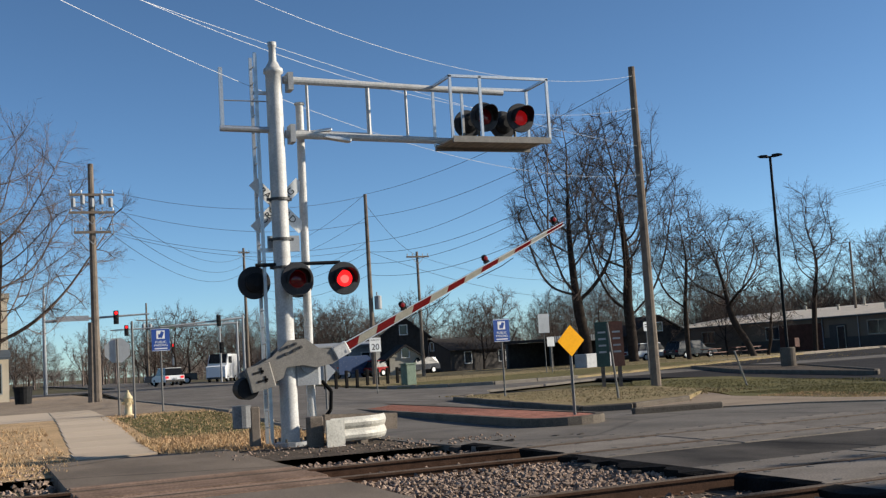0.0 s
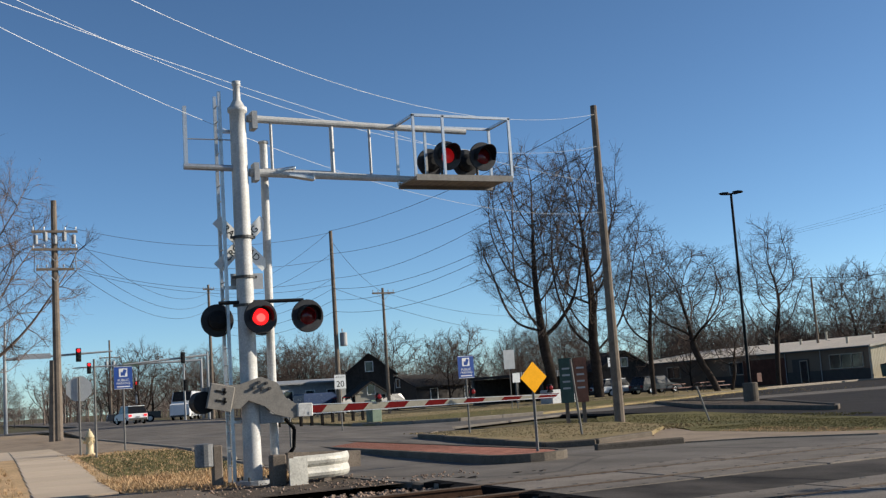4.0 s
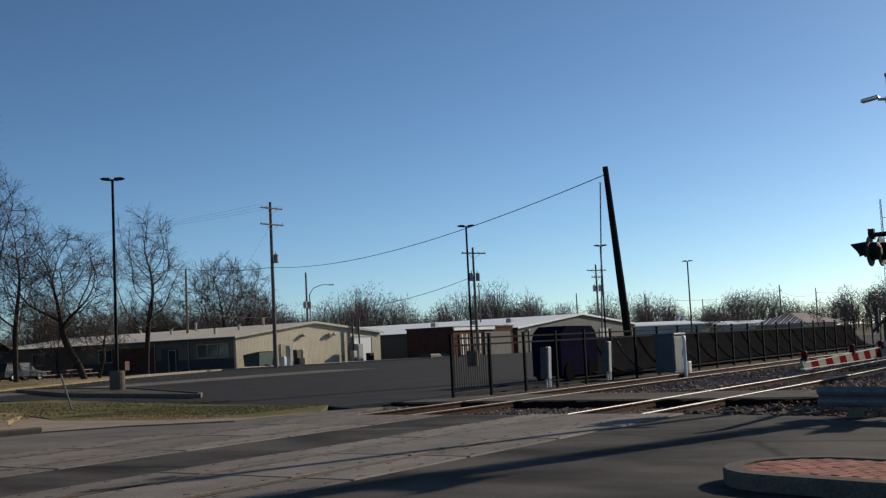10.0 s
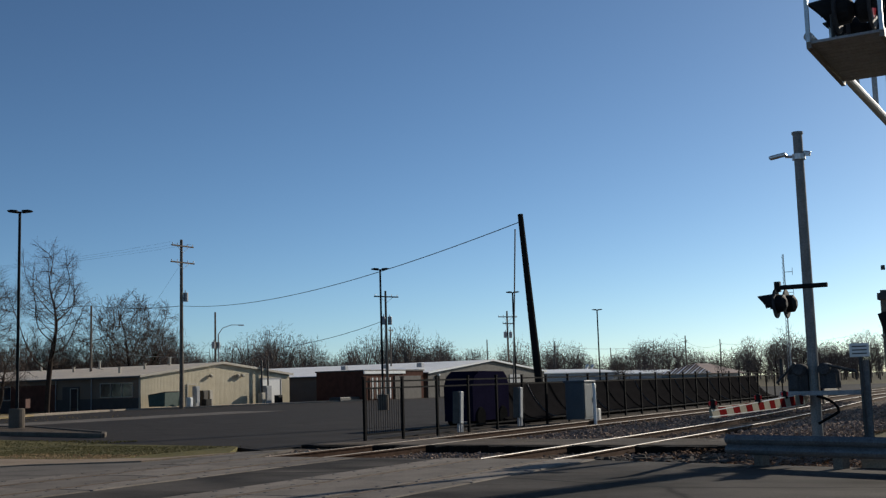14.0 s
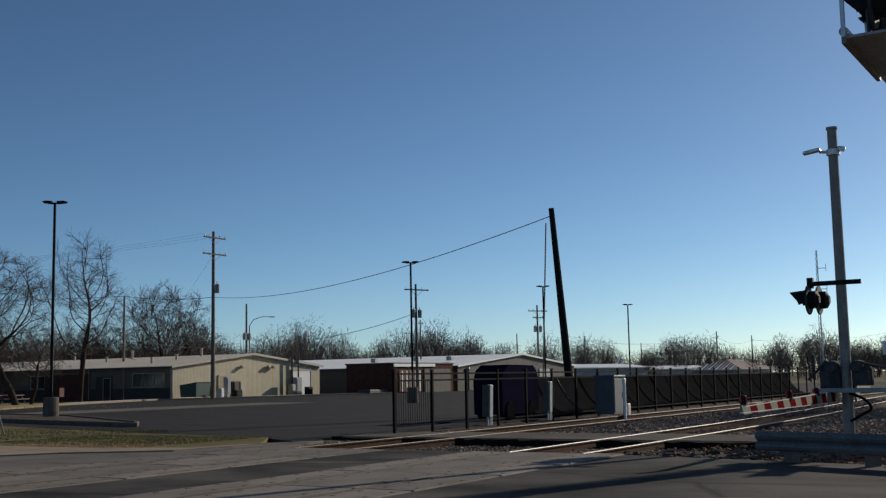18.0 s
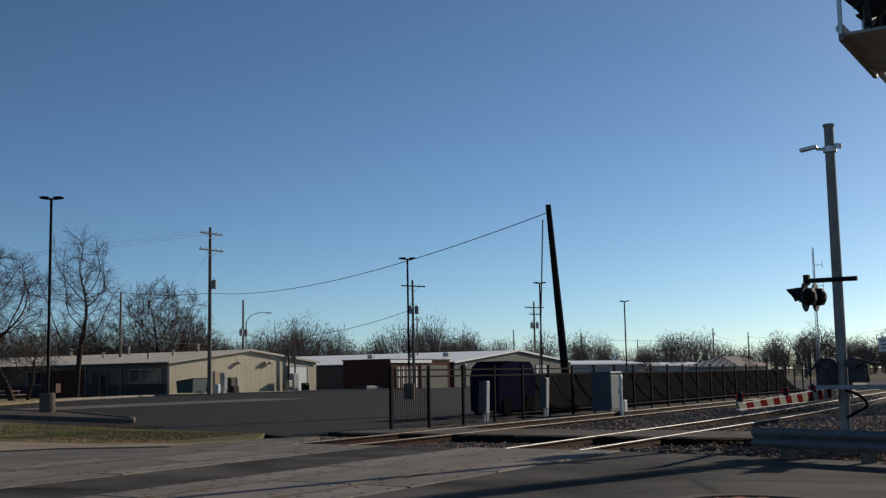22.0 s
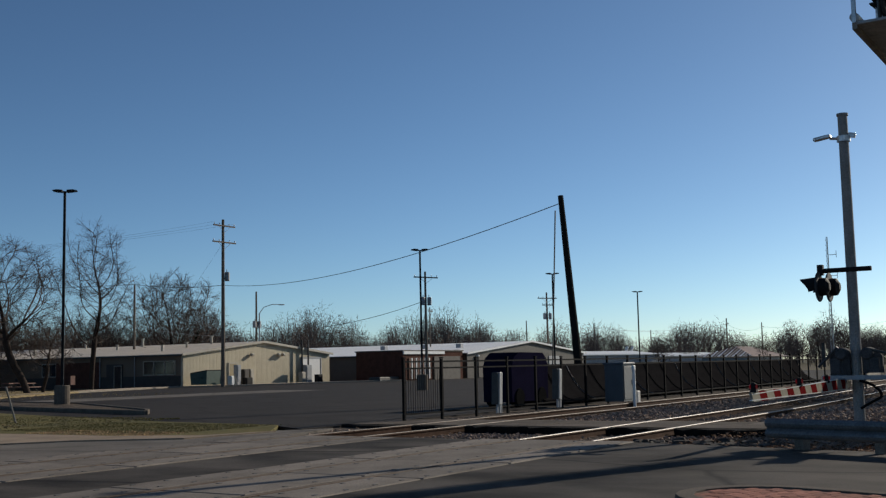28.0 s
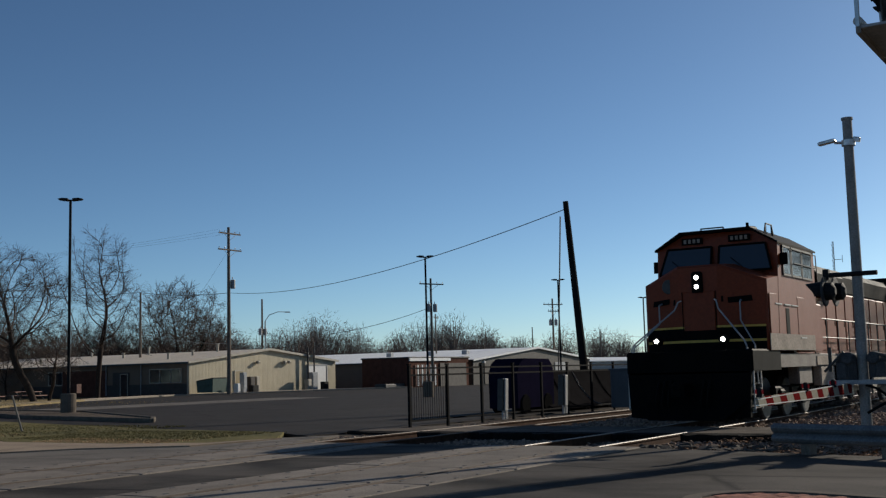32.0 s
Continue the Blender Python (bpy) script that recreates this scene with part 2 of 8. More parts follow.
WOODPOLE = mat("weathered_wood_pole", (0.19, 0.155, 0.125), rough=0.95, var=0.3, scale=3, fine=50, bump=0.35)
DARKPOLE = mat("creosoted_pole", (0.02, 0.018, 0.017), rough=0.9, var=0.3, scale=3, fine=50, bump=0.3)
WIRE = mat("wire_conductor", (0.08, 0.085, 0.09), rough=0.5, metal=0.3, var=0.1, scale=2, fine=10, bump=0)
BRIGHTWIRE = mat("bright_wire", (0.17, 0.17, 0.175), rough=0.5, metal=0.2, var=0.1, scale=2, fine=10, bump=0)
BACKBOARD = mat("dull_grey_backboard", (0.045, 0.046, 0.05), rough=0.75, spec=0.2, var=0.15, scale=6, fine=40, bump=0.03)
TANGREY = mat("weathered_tan_grey_steel", (0.21, 0.19, 0.165), rough=0.6, var=0.2, scale=5, fine=40, bump=0.06)
OXGALV = mat("oxidised_guard_steel", (0.46, 0.44, 0.39), rough=0.65, metal=0.15, var=0.18, scale=4, fine=30, bump=0.08)
DARKGALV = mat("dark_shaded_guard_steel", (0.15, 0.152, 0.155), rough=0.6, metal=0.2, var=0.25, scale=4, fine=30, bump=0.08)
DIRT = mat("dark_gravelly_dirt", (0.12, 0.095, 0.075), rough=1.0, var=0.4, scale=1.5, fine=24, bump=0.8, tint=(0.06, 0.05, 0.04), distance=0.04)
BARK = mat("grey_brown_bark", (0.048, 0.037, 0.031), rough=1.0, var=0.35, scale=4, fine=40, bump=0.5)
TWIG = mat("bare_twigs", (0.12, 0.09, 0.074), rough=1.0, var=0.3, scale=1.5, fine=20, bump=0, objrand=0.25)
# distance haze goes into this twig colour, paler than TWIG
TWIGFAR = mat("haze_tinted_twigs", (0.165, 0.13, 0.112), rough=1.0, var=0.3, scale=0.8, fine=10, bump=0, objrand=0.3)
EVERG = mat("dark_evergreen", (0.025, 0.035, 0.018), rough=1.0, var=0.4, scale=2, fine=20, bump=0.2)
REDP = mat("red_reflective_stripe", (0.16, 0.016, 0.016), spec=0.0, rough=0.6, var=0.15, scale=8, fine=60, bump=0.03)
WHITEP = mat("white_reflective_stripe", (0.36, 0.33, 0.26), spec=0.0, rough=0.6, var=0.15, scale=8, fine=60, bump=0.03)
WHITE = mat("white_paint", (0.75, 0.75, 0.73), rough=0.5, var=0.08, scale=3, fine=30, bump=0.03)
YELLOW = mat("yellow_sign_face", (0.9, 0.40, 0.0), spec=0.15, rough=0.6, var=0.06, scale=3, fine=30, bump=0.02)
BLUE = mat("blue_sign_face", (0.02, 0.07, 0.30), rough=0.45, var=0.08, scale=3, fine=30, bump=0.02)
DULLPOST = mat("dull_steel_post", (0.17, 0.165, 0.155), rough=0.7, metal=0.1, var=0.2, scale=5, fine=40, bump=0.05, spec=0.2)
SIGNBACK = mat("sign_back_aluminium", (0.38, 0.39, 0.4), rough=0.5, metal=0.5, var=0.1, scale=4, fine=40, bump=0.03)
REDGLOW = mat("lit_red_lens", (0.5, 0.01, 0.01), rough=0.3, var=0.05, bump=0, emit=(1.0, 0.012, 0.014), power=1.5)
REDHOT = mat("bright_lens_core", (0.6, 0.1, 0.08), rough=0.3, var=0.05, bump=0, emit=(1.0, 0.07, 0.06), power=2.0)
REDMID = mat("dimly_lit_red_lens", (0.3, 0.01, 0.012), rough=0.3, var=0.05, bump=0, emit=(1.0, 0.015, 0.02), power=0.12)
REDDIM = mat("unlit_red_lens", (0.16, 0.008, 0.012), rough=0.2, var=0.1, bump=0)
HEADGLOW = mat("lit_headlamp", (0.9, 0.9, 0.85), rough=0.3, var=0.02, bump=0, emit=(1.0, 0.93, 0.82), power=14.0)
TANWALL = ribbed("tan_ribbed_siding", (0.50, 0.42, 0.255), pitch=0.30, axis=1, depth=0.03)
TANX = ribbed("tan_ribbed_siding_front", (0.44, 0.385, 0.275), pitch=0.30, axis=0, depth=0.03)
# siding for the side away from the sun, its shade put into the colour
SHADEWALL = ribbed("shaded_ribbed_siding", (0.15, 0.108, 0.074), pitch=0.30, axis=0, depth=0.03)
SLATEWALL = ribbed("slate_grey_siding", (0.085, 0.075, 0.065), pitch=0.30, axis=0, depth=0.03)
DARKWALL = mat("dark_wainscot_panel", (0.04, 0.032, 0.027), rough=0.7, var=0.2, scale=2, fine=30, bump=0.1)
ROOFM = ribbed("pale_metal_roof", (0.66, 0.56, 0.43), spec=0.2, pitch=0.45, axis=1, rough=0.55, depth=0.004)
ROOFX = ribbed("pale_metal_roof_long", (1.0, 0.96, 0.88), spec=0.3, pitch=0.45, axis=1, rough=0.45, depth=0.004)
BRICKW = mat("dark_red_brick_wall", (0.1, 0.045, 0.032), rough=0.9, var=0.25, scale=2, fine=25, bump=0.4)
SHINGLE = mat("dark_shingles", (0.05, 0.045, 0.042), rough=0.95, var=0.3, scale=3, fine=20, bump=0.4)
RUSTROOF = mat("rust_red_metal_roof", (0.12, 0.055, 0.04), rough=0.7, var=0.4, scale=1.2, fine=12, bump=0.2)
CREAM = mat("cream_render", (0.58, 0.5, 0.38), rough=0.9, var=0.12, scale=1.0, fine=30, bump=0.15)
GLASSD = glass("dark_window_glass")
CARGLASS = mat("dark_car_glass", (0.012, 0.013, 0.015), rough=0.25, spec=0.25, var=0.1, bump=0)
CARWHITE = mat("white_car_paint", (0.75, 0.76, 0.77), rough=0.25, var=0.04, bump=0)
CARDARK = mat("dark_car_paint", (0.03, 0.032, 0.04), rough=0.25, var=0.1, bump=0)
CARRED = mat("red_car_paint", (0.3, 0.02, 0.02), rough=0.25, var=0.1, bump=0)
CARBLUE = mat("blue_car_paint", (0.03, 0.05, 0.11), rough=0.25, var=0.1, bump=0)
TYRE = mat("black_rubber", (0.012, 0.012, 0.012), spec=0.0, rough=0.9, var=0.2, scale=6, fine=40, bump=0.2)
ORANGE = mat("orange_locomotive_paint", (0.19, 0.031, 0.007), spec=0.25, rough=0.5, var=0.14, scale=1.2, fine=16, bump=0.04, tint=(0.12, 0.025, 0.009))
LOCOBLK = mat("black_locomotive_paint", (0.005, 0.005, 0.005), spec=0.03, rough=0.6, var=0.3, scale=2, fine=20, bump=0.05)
LOCOTAN = mat("dusty_pale_lower_side", (0.3, 0.25, 0.205), rough=0.8, var=0.25, scale=1.2, fine=20, bump=0.06, spec=0.15)
LOCOYEL = mat("yellow_stripe_paint", (0.55, 0.34, 0.05), rough=0.5, var=0.15, scale=3, fine=20, bump=0.02)
LOCOGREY = mat("dusty_grey_underframe", (0.13, 0.11, 0.095), rough=0.8, var=0.25, scale=2, fine=20, bump=0.1)
BLUEGREY = mat("blue_grey_cabinet_paint", (0.065, 0.08, 0.095), rough=0.6, var=0.15, scale=2, fine=30, bump=0.05)
BEIGE = mat("beige_cabinet_paint", (0.40, 0.36, 0.29), rough=0.6, var=0.15, scale=1.5, fine=30, bump=0.05)
PURPLE = mat("dark_blue_vehicle_paint", (0.011, 0.010, 0.024), spec=0.0, rough=0.9, var=0.2, scale=1.5, fine=20, bump=0.03)
GREENP = mat("faded_green_paint", (0.13, 0.18, 0.13), rough=0.7, var=0.2, scale=3, fine=30, bump=0.05)
SIGNGREEN = mat("dark_green_board", (0.03, 0.07, 0.055), rough=0.6, var=0.2, scale=3, fine=30, bump=0.05)
SIGNRED = mat("rust_red_board", (0.16, 0.06, 0.035), rough=0.6, var=0.3, scale=3, fine=30, bump=0.05)
HYDY = mat("faded_cream_hydrant_paint", (0.58, 0.47, 0.28), rough=0.6, var=0.2, scale=6, fine=40, bump=0.08)
CLOTH = mat("black_windscreen_fabric", (0.016, 0.015, 0.0155), spec=0.0, rough=0.85, var=0.3, scale=1.5, fine=60, bump=0.2)

# ---- building blocks ----
class Shape:
    """Gathers primitive pieces into one mesh."""
    def __init__(self):
        self.v, self.f, self.mi = [], [], []

    def add(self, verts, faces, slot=0):
        k = len(self.v)
        self.v += [tuple(p) for p in verts]
        self.f += [tuple(k + i for i in f) for f in faces]
        self.mi += [slot] * len(faces)
        return self

    def box(self, x, y, z, sx, sy, sz, rot=None, slot=0, bevel=0.0, taper=1.0):
        """Box centred at x, y, z; bevel chamfers the upright and top edges."""
        hx, hy, hz = sx / 2, sy / 2, sz / 2
        c = min(bevel, hx * 0.9, hy * 0.9, hz * 0.9)
        if c <= 0:
            ring = lambda zz, k: [(-hx * k, -hy * k, zz), (hx * k, -hy * k, zz), (hx * k, hy * k, zz), (-hx * k, hy * k, zz)]
            vs = ring(-hz, 1) + ring(hz, taper)
            fs = [(3, 2, 1, 0), (4, 5, 6, 7), (0, 1, 5, 4), (1, 2, 6, 5), (2, 3, 7, 6), (3, 0, 4, 7)]
        else:
            def oct8(zz, i):
                a, b = hx - i, hy - i
                return [(-a + c, -b, zz), (a - c, -b, zz), (a, -b + c, zz), (a, b - c, zz), (a - c, b, zz), (-a + c, b, zz), (-a, b - c, zz), (-a, -b + c, zz)]
            vs = oct8(-hz, 0) + oct8(hz - c, 0) + oct8(hz, c * 0.8)
            fs = [tuple(range(7, -1, -1)), tuple(range(16, 24))]
            for r in (0, 8):
                for i in range(8):
                    fs.append((r + i, r + (i + 1) % 8, r + 8 + (i + 1) % 8, r + 8 + i))
        m = Matrix.Translation((x, y, z)) @ (rot if rot else Matrix.Identity(4))
        return self.add([m @ Vector(p) for p in vs], fs, slot)

    def rod(self, a, b, r0, r1=None, n=8, caps=True, slot=0):
        r1 = r0 if r1 is None else r1
        a, b = Vector(a), Vector(b)
        d = b - a
        q = d.to_track_quat('Z', 'Y').to_matrix() if d.length > 1e-9 else Matrix.Identity(3)
        vs = []
        for p, r in ((a, r0), (b, r1)):
            for i in range(n):
                w = 2 * math.pi * i / n
                vs.append(p + q @ Vector((r * math.cos(w), r * math.sin(w), 0)))
        fs = [(i, (i + 1) % n, n + (i + 1) % n, n + i) for i in range(n)]
        if caps:
            fs += [tuple(range(n - 1, -1, -1)), tuple(range(n, 2 * n))]
        return self.add(vs, fs, slot)

    def path(self, pts, r, n=6, slot=0):
        for a, b in zip(pts, pts[1:]):
            self.rod(a, b, r, r, n, True, slot)
        return self

    def lathe(self, profile, at=(0, 0, 0), axis='Z', n=16, slot=0, start=0.0, sweep=2 * math.pi):
        """profile: (radius, height) pairs turned round an axis."""
        full = abs(sweep - 2 * math.pi) < 1e-6
        cols = n if full else n + 1
        vs = []
        for r, h in profile:
            for i in range(cols):
                w = start + sweep * i / n
                p = (r * math.cos(w), r * math.sin(w), h)
                if axis == 'Y':
                    p = (p[0], p[2], p[1])
                elif axis == 'X':
                    p = (p[2], p[0], p[1])
                vs.append((p[0] + at[0], p[1] + at[1], p[2] + at[2]))
        fs = []
        for k in range(len(profile) - 1):
            for i in range(n):
                j = (i + 1) % cols
                fs.append((k * cols + i, k * cols + j, (k + 1) * cols + j, (k + 1) * cols + i))
        return self.add(vs, fs, slot)

    def prism(self, outline, y0, y1, plane='XZ', slot=0):
        """A flat outline given thickness between y0 and y1 (or z for plane XY, x for YZ)."""
        def put(p, d):
            return (p[0], d, p[1]) if plane == 'XZ' else (p[0], p[1], d) if plane == 'XY' else (d, p[0], p[1])
        n = len(outline)
        vs = [put(p, y0) for p in outline] + [put(p, y1) for p in outline]
        fs = [tuple(range(n)), tuple(range(2 * n - 1, n - 1, -1))] + [(i, n + i, n + (i + 1) % n, (i + 1) % n) for i in range(n)]
        return self.add(vs, fs, slot)

    def mesh(self, name, mats, smooth=False):
        me = bpy.data.meshes.new(name)
        me.from_pydata(self.v, [], self.f)
        bm = bmesh.new()
        bm.from_mesh(me)
        bmesh.ops.recalc_face_normals(bm, faces=bm.faces)
        bm.to_mesh(me)
        bm.free()
        for m in (mats if isinstance(mats, (list, tuple)) else [mats]):
            me.materials.append(m)
        if len(me.polygons) == len(self.mi):
            me.polygons.foreach_set("material_index", self.mi)
            if smooth:
                me.polygons.foreach_set("use_smooth", [len(f) == 4 for f in self.f])
        return me


def part(name, shape, material, parent, label="", at=None, smooth=False):
    """Links a Shape (or a ready mesh) as one mesh object under a thing or a part."""
    me = shape.mesh(name, material, smooth) if isinstance(shape, Shape) else shape
    ob = new(name, me)
    ob.parent = parent
    if at is not None:
        ob.matrix_basis = at
    if label:
        ob["label"] = label
    return ob


def thing(name, label, category, x=0, y=0, z=0, rz=0, group="", kind=""):
    ob = new(name)
    ob.empty_display_size = 0.2
    ob.matrix_basis = pose(x, y, z, 0, 0, rz)
    return tagged(ob, label, category, group, kind)


def solo(name, shape, material, label, category, at=None, group="", kind="", smooth=False):
    """A thing of one mesh."""
    ob = new(name, shape.mesh(name, material, smooth) if isinstance(shape, Shape) else shape)
    if at is not None:
        ob.matrix_basis = at
    return tagged(ob, label, category, group, kind)


def step(t):
    t = max(0.0, min(1.0, t))
    return t * t * (3 - 2 * t)


def gz(x, y):
    """The street rises a little north of the railway."""
    edge = 16 + max(0.0, y - 40) * 0.2
    return 0.3 * step((y - 22) / 14) * step((edge - x) / 8)


def sheet(name, pts, z, material, kind="structure", label="", category="", side=0.0, fine=True):
    """A level patch of ground that follows the rise; side: depth of its edge."""
    bm = bmesh.new()
    f = bm.faces.new([bm.verts.new((p[0], p[1], 0)) for p in pts])
    if side:
        ext = bmesh.ops.extrude_face_region(bm, geom=[f])
        for v in [e for e in ext["geom"] if isinstance(e, bmesh.types.BMVert)]:
            v.co.z = -side
    if fine:
        for k in range(22, 37, 2):
            bmesh.ops.bisect_plane(bm, geom=bm.verts[:] + bm.edges[:] + bm.faces[:], plane_co=(0, k, 0), plane_no=(0, 1, 0))
        for k in (60, 90, 130, 200, 400):
            bmesh.ops.bisect_plane(bm, geom=bm.verts[:] + bm.edges[:] + bm.faces[:], plane_co=(0, k, 0), plane_no=(0, 1, 0))
        for k in range(6, 41, 3):
            bmesh.ops.bisect_plane(bm, geom=bm.verts[:] + bm.edges[:] + bm.faces[:], plane_co=(k, 0, 0), plane_no=(1, 0, 0))
    for v in bm.verts:
        v.co.z += z + gz(v.co.x, v.co.y)
    bmesh.ops.recalc_face_normals(bm, faces=bm.faces)
    if not side and bm.faces and sum(g.normal.z for g in bm.faces) < 0:
        bmesh.ops.reverse_faces(bm, faces=bm.faces)
    me = bpy.data.meshes.new(name)
    bm.to_mesh(me)
    bm.free()
    me.materials.append(material)
    ob = new(name, me)
    return tagged(ob, label, category, "", kind)


def bend(x):
    """The near track eases north beyond the footway."""
    return 1.75 * step((x - 30) / 40)


def rot(rx=0, ry=0, rz=0):
    return pose(0, 0, 0, rx, ry, rz)

# ---- ground and roads ----
sheet("ground", [(-2500, -2500), (2500, -2500), (2500, 2500), (-2500, 2500)], -0.22, FIELD, label="flat dry winter ground reaching the horizon", category="ground")
sheet("ballast_bed", [(-300, 6.7), (900, 6.7), (900, 17.0), (-300, 17.0)], -0.17, BALLAST, label="grey crushed-stone railway bed under two tracks", category="ballast", fine=False)
sheet("road_south", [(-22, -90), (-6, -90), (16.2, -2.0), (17.6, 3.0), (18.75, 7.88), (7.3, 7.88), (6.2, 5.0)], -0.02, ASPHALT, label="worn grey asphalt street south of the tracks", category="road", side=0.3, fine=False)
sheet("road_between_tracks", [(7.3, 10.95), (18.7, 10.95), (18.9, 13.1), (7.3, 13.1)], -0.02, ASPHALT, label="patched asphalt between the two tracks", category="road", side=0.2, fine=False)
sheet("road_north", [(7.3, 16.08), (18.75, 16.08), (21.5, 16.7), (19.5, 18.2), (16.4, 21.5), (16.5, 36), (19, 42), (27, 47), (60, 47), (60, 52), (22, 52), (19.0, 54), (22, 95), (24, 108), (24, 300), (14, 300), (13, 120), (9, 95), (6.8, 60), (6.8, 24), (6.9, 18.5)], -0.03, ROADN, label="worn asphalt street with turn-off and cross street", category="road", side=0.1)
sheet("cross_street", [(-98.5, 62), (120.5, 161), (125.5, 150), (-93.5, 51)], -0.026, ROADN, label="asphalt cross street running to the junction", category="road", side=0.1)
sheet("dirt_patch", [(3.1, 17.6), (9.0, 17.5), (6.9, 19.2), (6.7, 20.6), (3.1, 20.4)], -0.05, DIRT, label="dark gravelly dirt round the signal mast", category="dirt")
sheet("lot_edge", [(18.4, 16.3), (140, 16.3), (140, 17.6), (24.2, 17.6), (21.4, 17.8), (19.2, 18.4)], -0.085, DIRT, label="dark gravelly dirt strip along the fence", category="dirt", side=0.2, fine=False)
sheet("parking_lot", [(21.2, 17.4), (140, 17.4), (140, 58), (76, 72), (72, 74), (52, 66), (45, 63), (27.4, 52), (27, 46), (27.2, 37), (25.1, 30.5), (23.1, 23.9), (22.4, 19.3)], -0.04, LOTASPH, label="dark asphalt parking lot, nearly empty", category="parking lot", side=0.1)
sheet("pavement_north", [(1.6, 22.2), (3.05, 21.2), (3.9, 46), (2.4, 46)], -0.09, CONC, label="weathered concrete pavement beside the street", category="pavement", side=0.1)
sheet("pavement_south", [(-10, -40), (-8, -40), (3.9, 7.7), (1.0, 7.7)], -0.05, CONC, label="weathered concrete pavement south of the tracks", category="pavement", side=0.1, fine=False)
sheet("pavement_branch", [(-14, 35.9), (2.05, 35.7), (2.4, 45.1), (-14, 45.1)], -0.055, CONC, label="weathered concrete side walk in the verge", category="pavement")
sheet("pavement_plaza", [(-14, 45), (6.5, 45), (6.6, 95), (-14, 95)], -0.052, PATHC, label="worn tan pavement in front of the far shops", category="pavement")
sheet("pavement_junction", [(2.9, 36.15), (6.05, 36.15), (6.62, 33.6), (6.62, 45.1), (2.9, 45.1)], -0.057, PATHC, label="worn tan pavement beyond the grass verge", category="pavement")
sheet("grass_verge", [(3.1, 20.2), (6.6, 20.4), (6.6, 33.5), (6.0, 36.2), (3.1, 36.2)], -0.06, DRYGRASS, label="dry tan grass verge beside the pavement", category="grass", kind="structure")
sheet("grass_patch", [(3.5, 25.6), (6.5, 25.0), (6.5, 33), (5.6, 35.5), (3.6, 34)], -0.055, GREENGRASS, label="patch of short green grass in the verge", category="grass")
sheet("grass_west", [(-14, 18.5), (1.62, 18.5), (1.62, 22.4), (2.06, 35.75), (-14, 35.95)], -0.06, DRYGRASS, label="dry tan grass west of the pavement", category="grass")
sheet("grass_island", [(12.5, 22.6), (13.6, 22.2), (15.8, 23.25), (18.6, 26.6), (19.9, 31.5), (18, 34.2), (14.9, 34.2), (13.4, 32), (12.9, 27)], 0.09, THINGRASS, label="kerbed island of thin tan and green grass", category="grass", side=0.2)
sheet("grass_strip", [(17.45, 23.6), (17.5, 19.8), (18.2, 17.7), (20.0, 17.35), (22.2, 19.0), (23.0, 23.9), (25.0, 30.5), (27.0, 36.7), (26, 39), (24, 39), (21.6, 35), (20.4, 31), (19, 26.5)], -0.012, GREENGRASS, label="short green grass strip beside the parking lot", category="grass", side=0.2)
sheet("pavement_corner", [(12.7, 20.6), (14.5, 20.3), (16.0, 19.4), (17.3, 17.4), (19.9, 17.1), (18.15, 17.75), (17.45, 19.8), (17.4, 23.6), (18.6, 26.4), (17.9, 26.9), (15.9, 23.2), (13.6, 22.15)], 0.0, PATHC, label="pale concrete pavement round the street corner", category="pavement", side=0.2)
sheet("grass_far", [(19.2, 53), (21, 49.5), (27, 49), (60, 70), (60, 94), (22.4, 94)], 0.07, THINGRASS, label="tan grass block beyond the turn-off", category="grass", side=0.3)
sheet("grass_far_green", [(20, 53.2), (22, 50.5), (28, 51), (48, 64), (44, 68), (21, 60)], 0.075, GREENGRASS, label="green patch of grass beyond the turn-off", category="grass")
sheet("pavement_shops", [(45, 63.6), (52, 66.6), (72, 74.6), (76, 72.6), (97, 66), (97, 71), (78, 77), (72, 77), (50, 70)], 0.05, CONC, label="pale concrete walk in front of the buildings", category="pavement", side=0.2)


def kerb_line(name, pts, width=0.16, height=0.15, z=-0.03, closed=False, m=None):
    """Kerb stones laid end to end along a line."""
    s = Shape()
    if closed:
        pts = pts + [pts[0]]
    for a, b in zip(pts, pts[1:]):
        d = Vector((b[0] - a[0], b[1] - a[1]))
        n = max(1, round(d.length / 2.4))
        for i in range(n):
            p = Vector(a).lerp(Vector(b), (i + 0.5) / n)
            s.box(p.x, p.y, z + gz(p.x, p.y) + height / 2 - 0.05, d.length / n - 0.012, width, height + 0.1, rot(0, 0, math.degrees(math.atan2(d.y, d.x))), bevel=0.025)
    return solo(name, s, m or KERB, "pale concrete kerb stones along the road edge", "kerb", kind="structure")


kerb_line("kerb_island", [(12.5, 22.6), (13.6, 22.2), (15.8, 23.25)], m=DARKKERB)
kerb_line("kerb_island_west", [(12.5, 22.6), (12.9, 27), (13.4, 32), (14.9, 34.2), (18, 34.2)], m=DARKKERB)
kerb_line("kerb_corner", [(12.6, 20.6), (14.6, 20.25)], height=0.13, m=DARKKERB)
kerb_line("kerb_street_west", [(6.7, 20.6), (6.7, 60)], height=0.02)
kerb_line("kerb_far", [(19.0, 54), (20.6, 49.8), (22.4, 48.6), (27, 48.8)], height=0.16)
kerb_line("kerb_east", [(17.7, 3.2), (16.3, -2.0), (5.0, -46)])
kerb_line("kerb_lot", [(45, 63.2), (52, 66.2), (72, 74.2), (76, 72.2), (97, 65.6)], height=0.12)

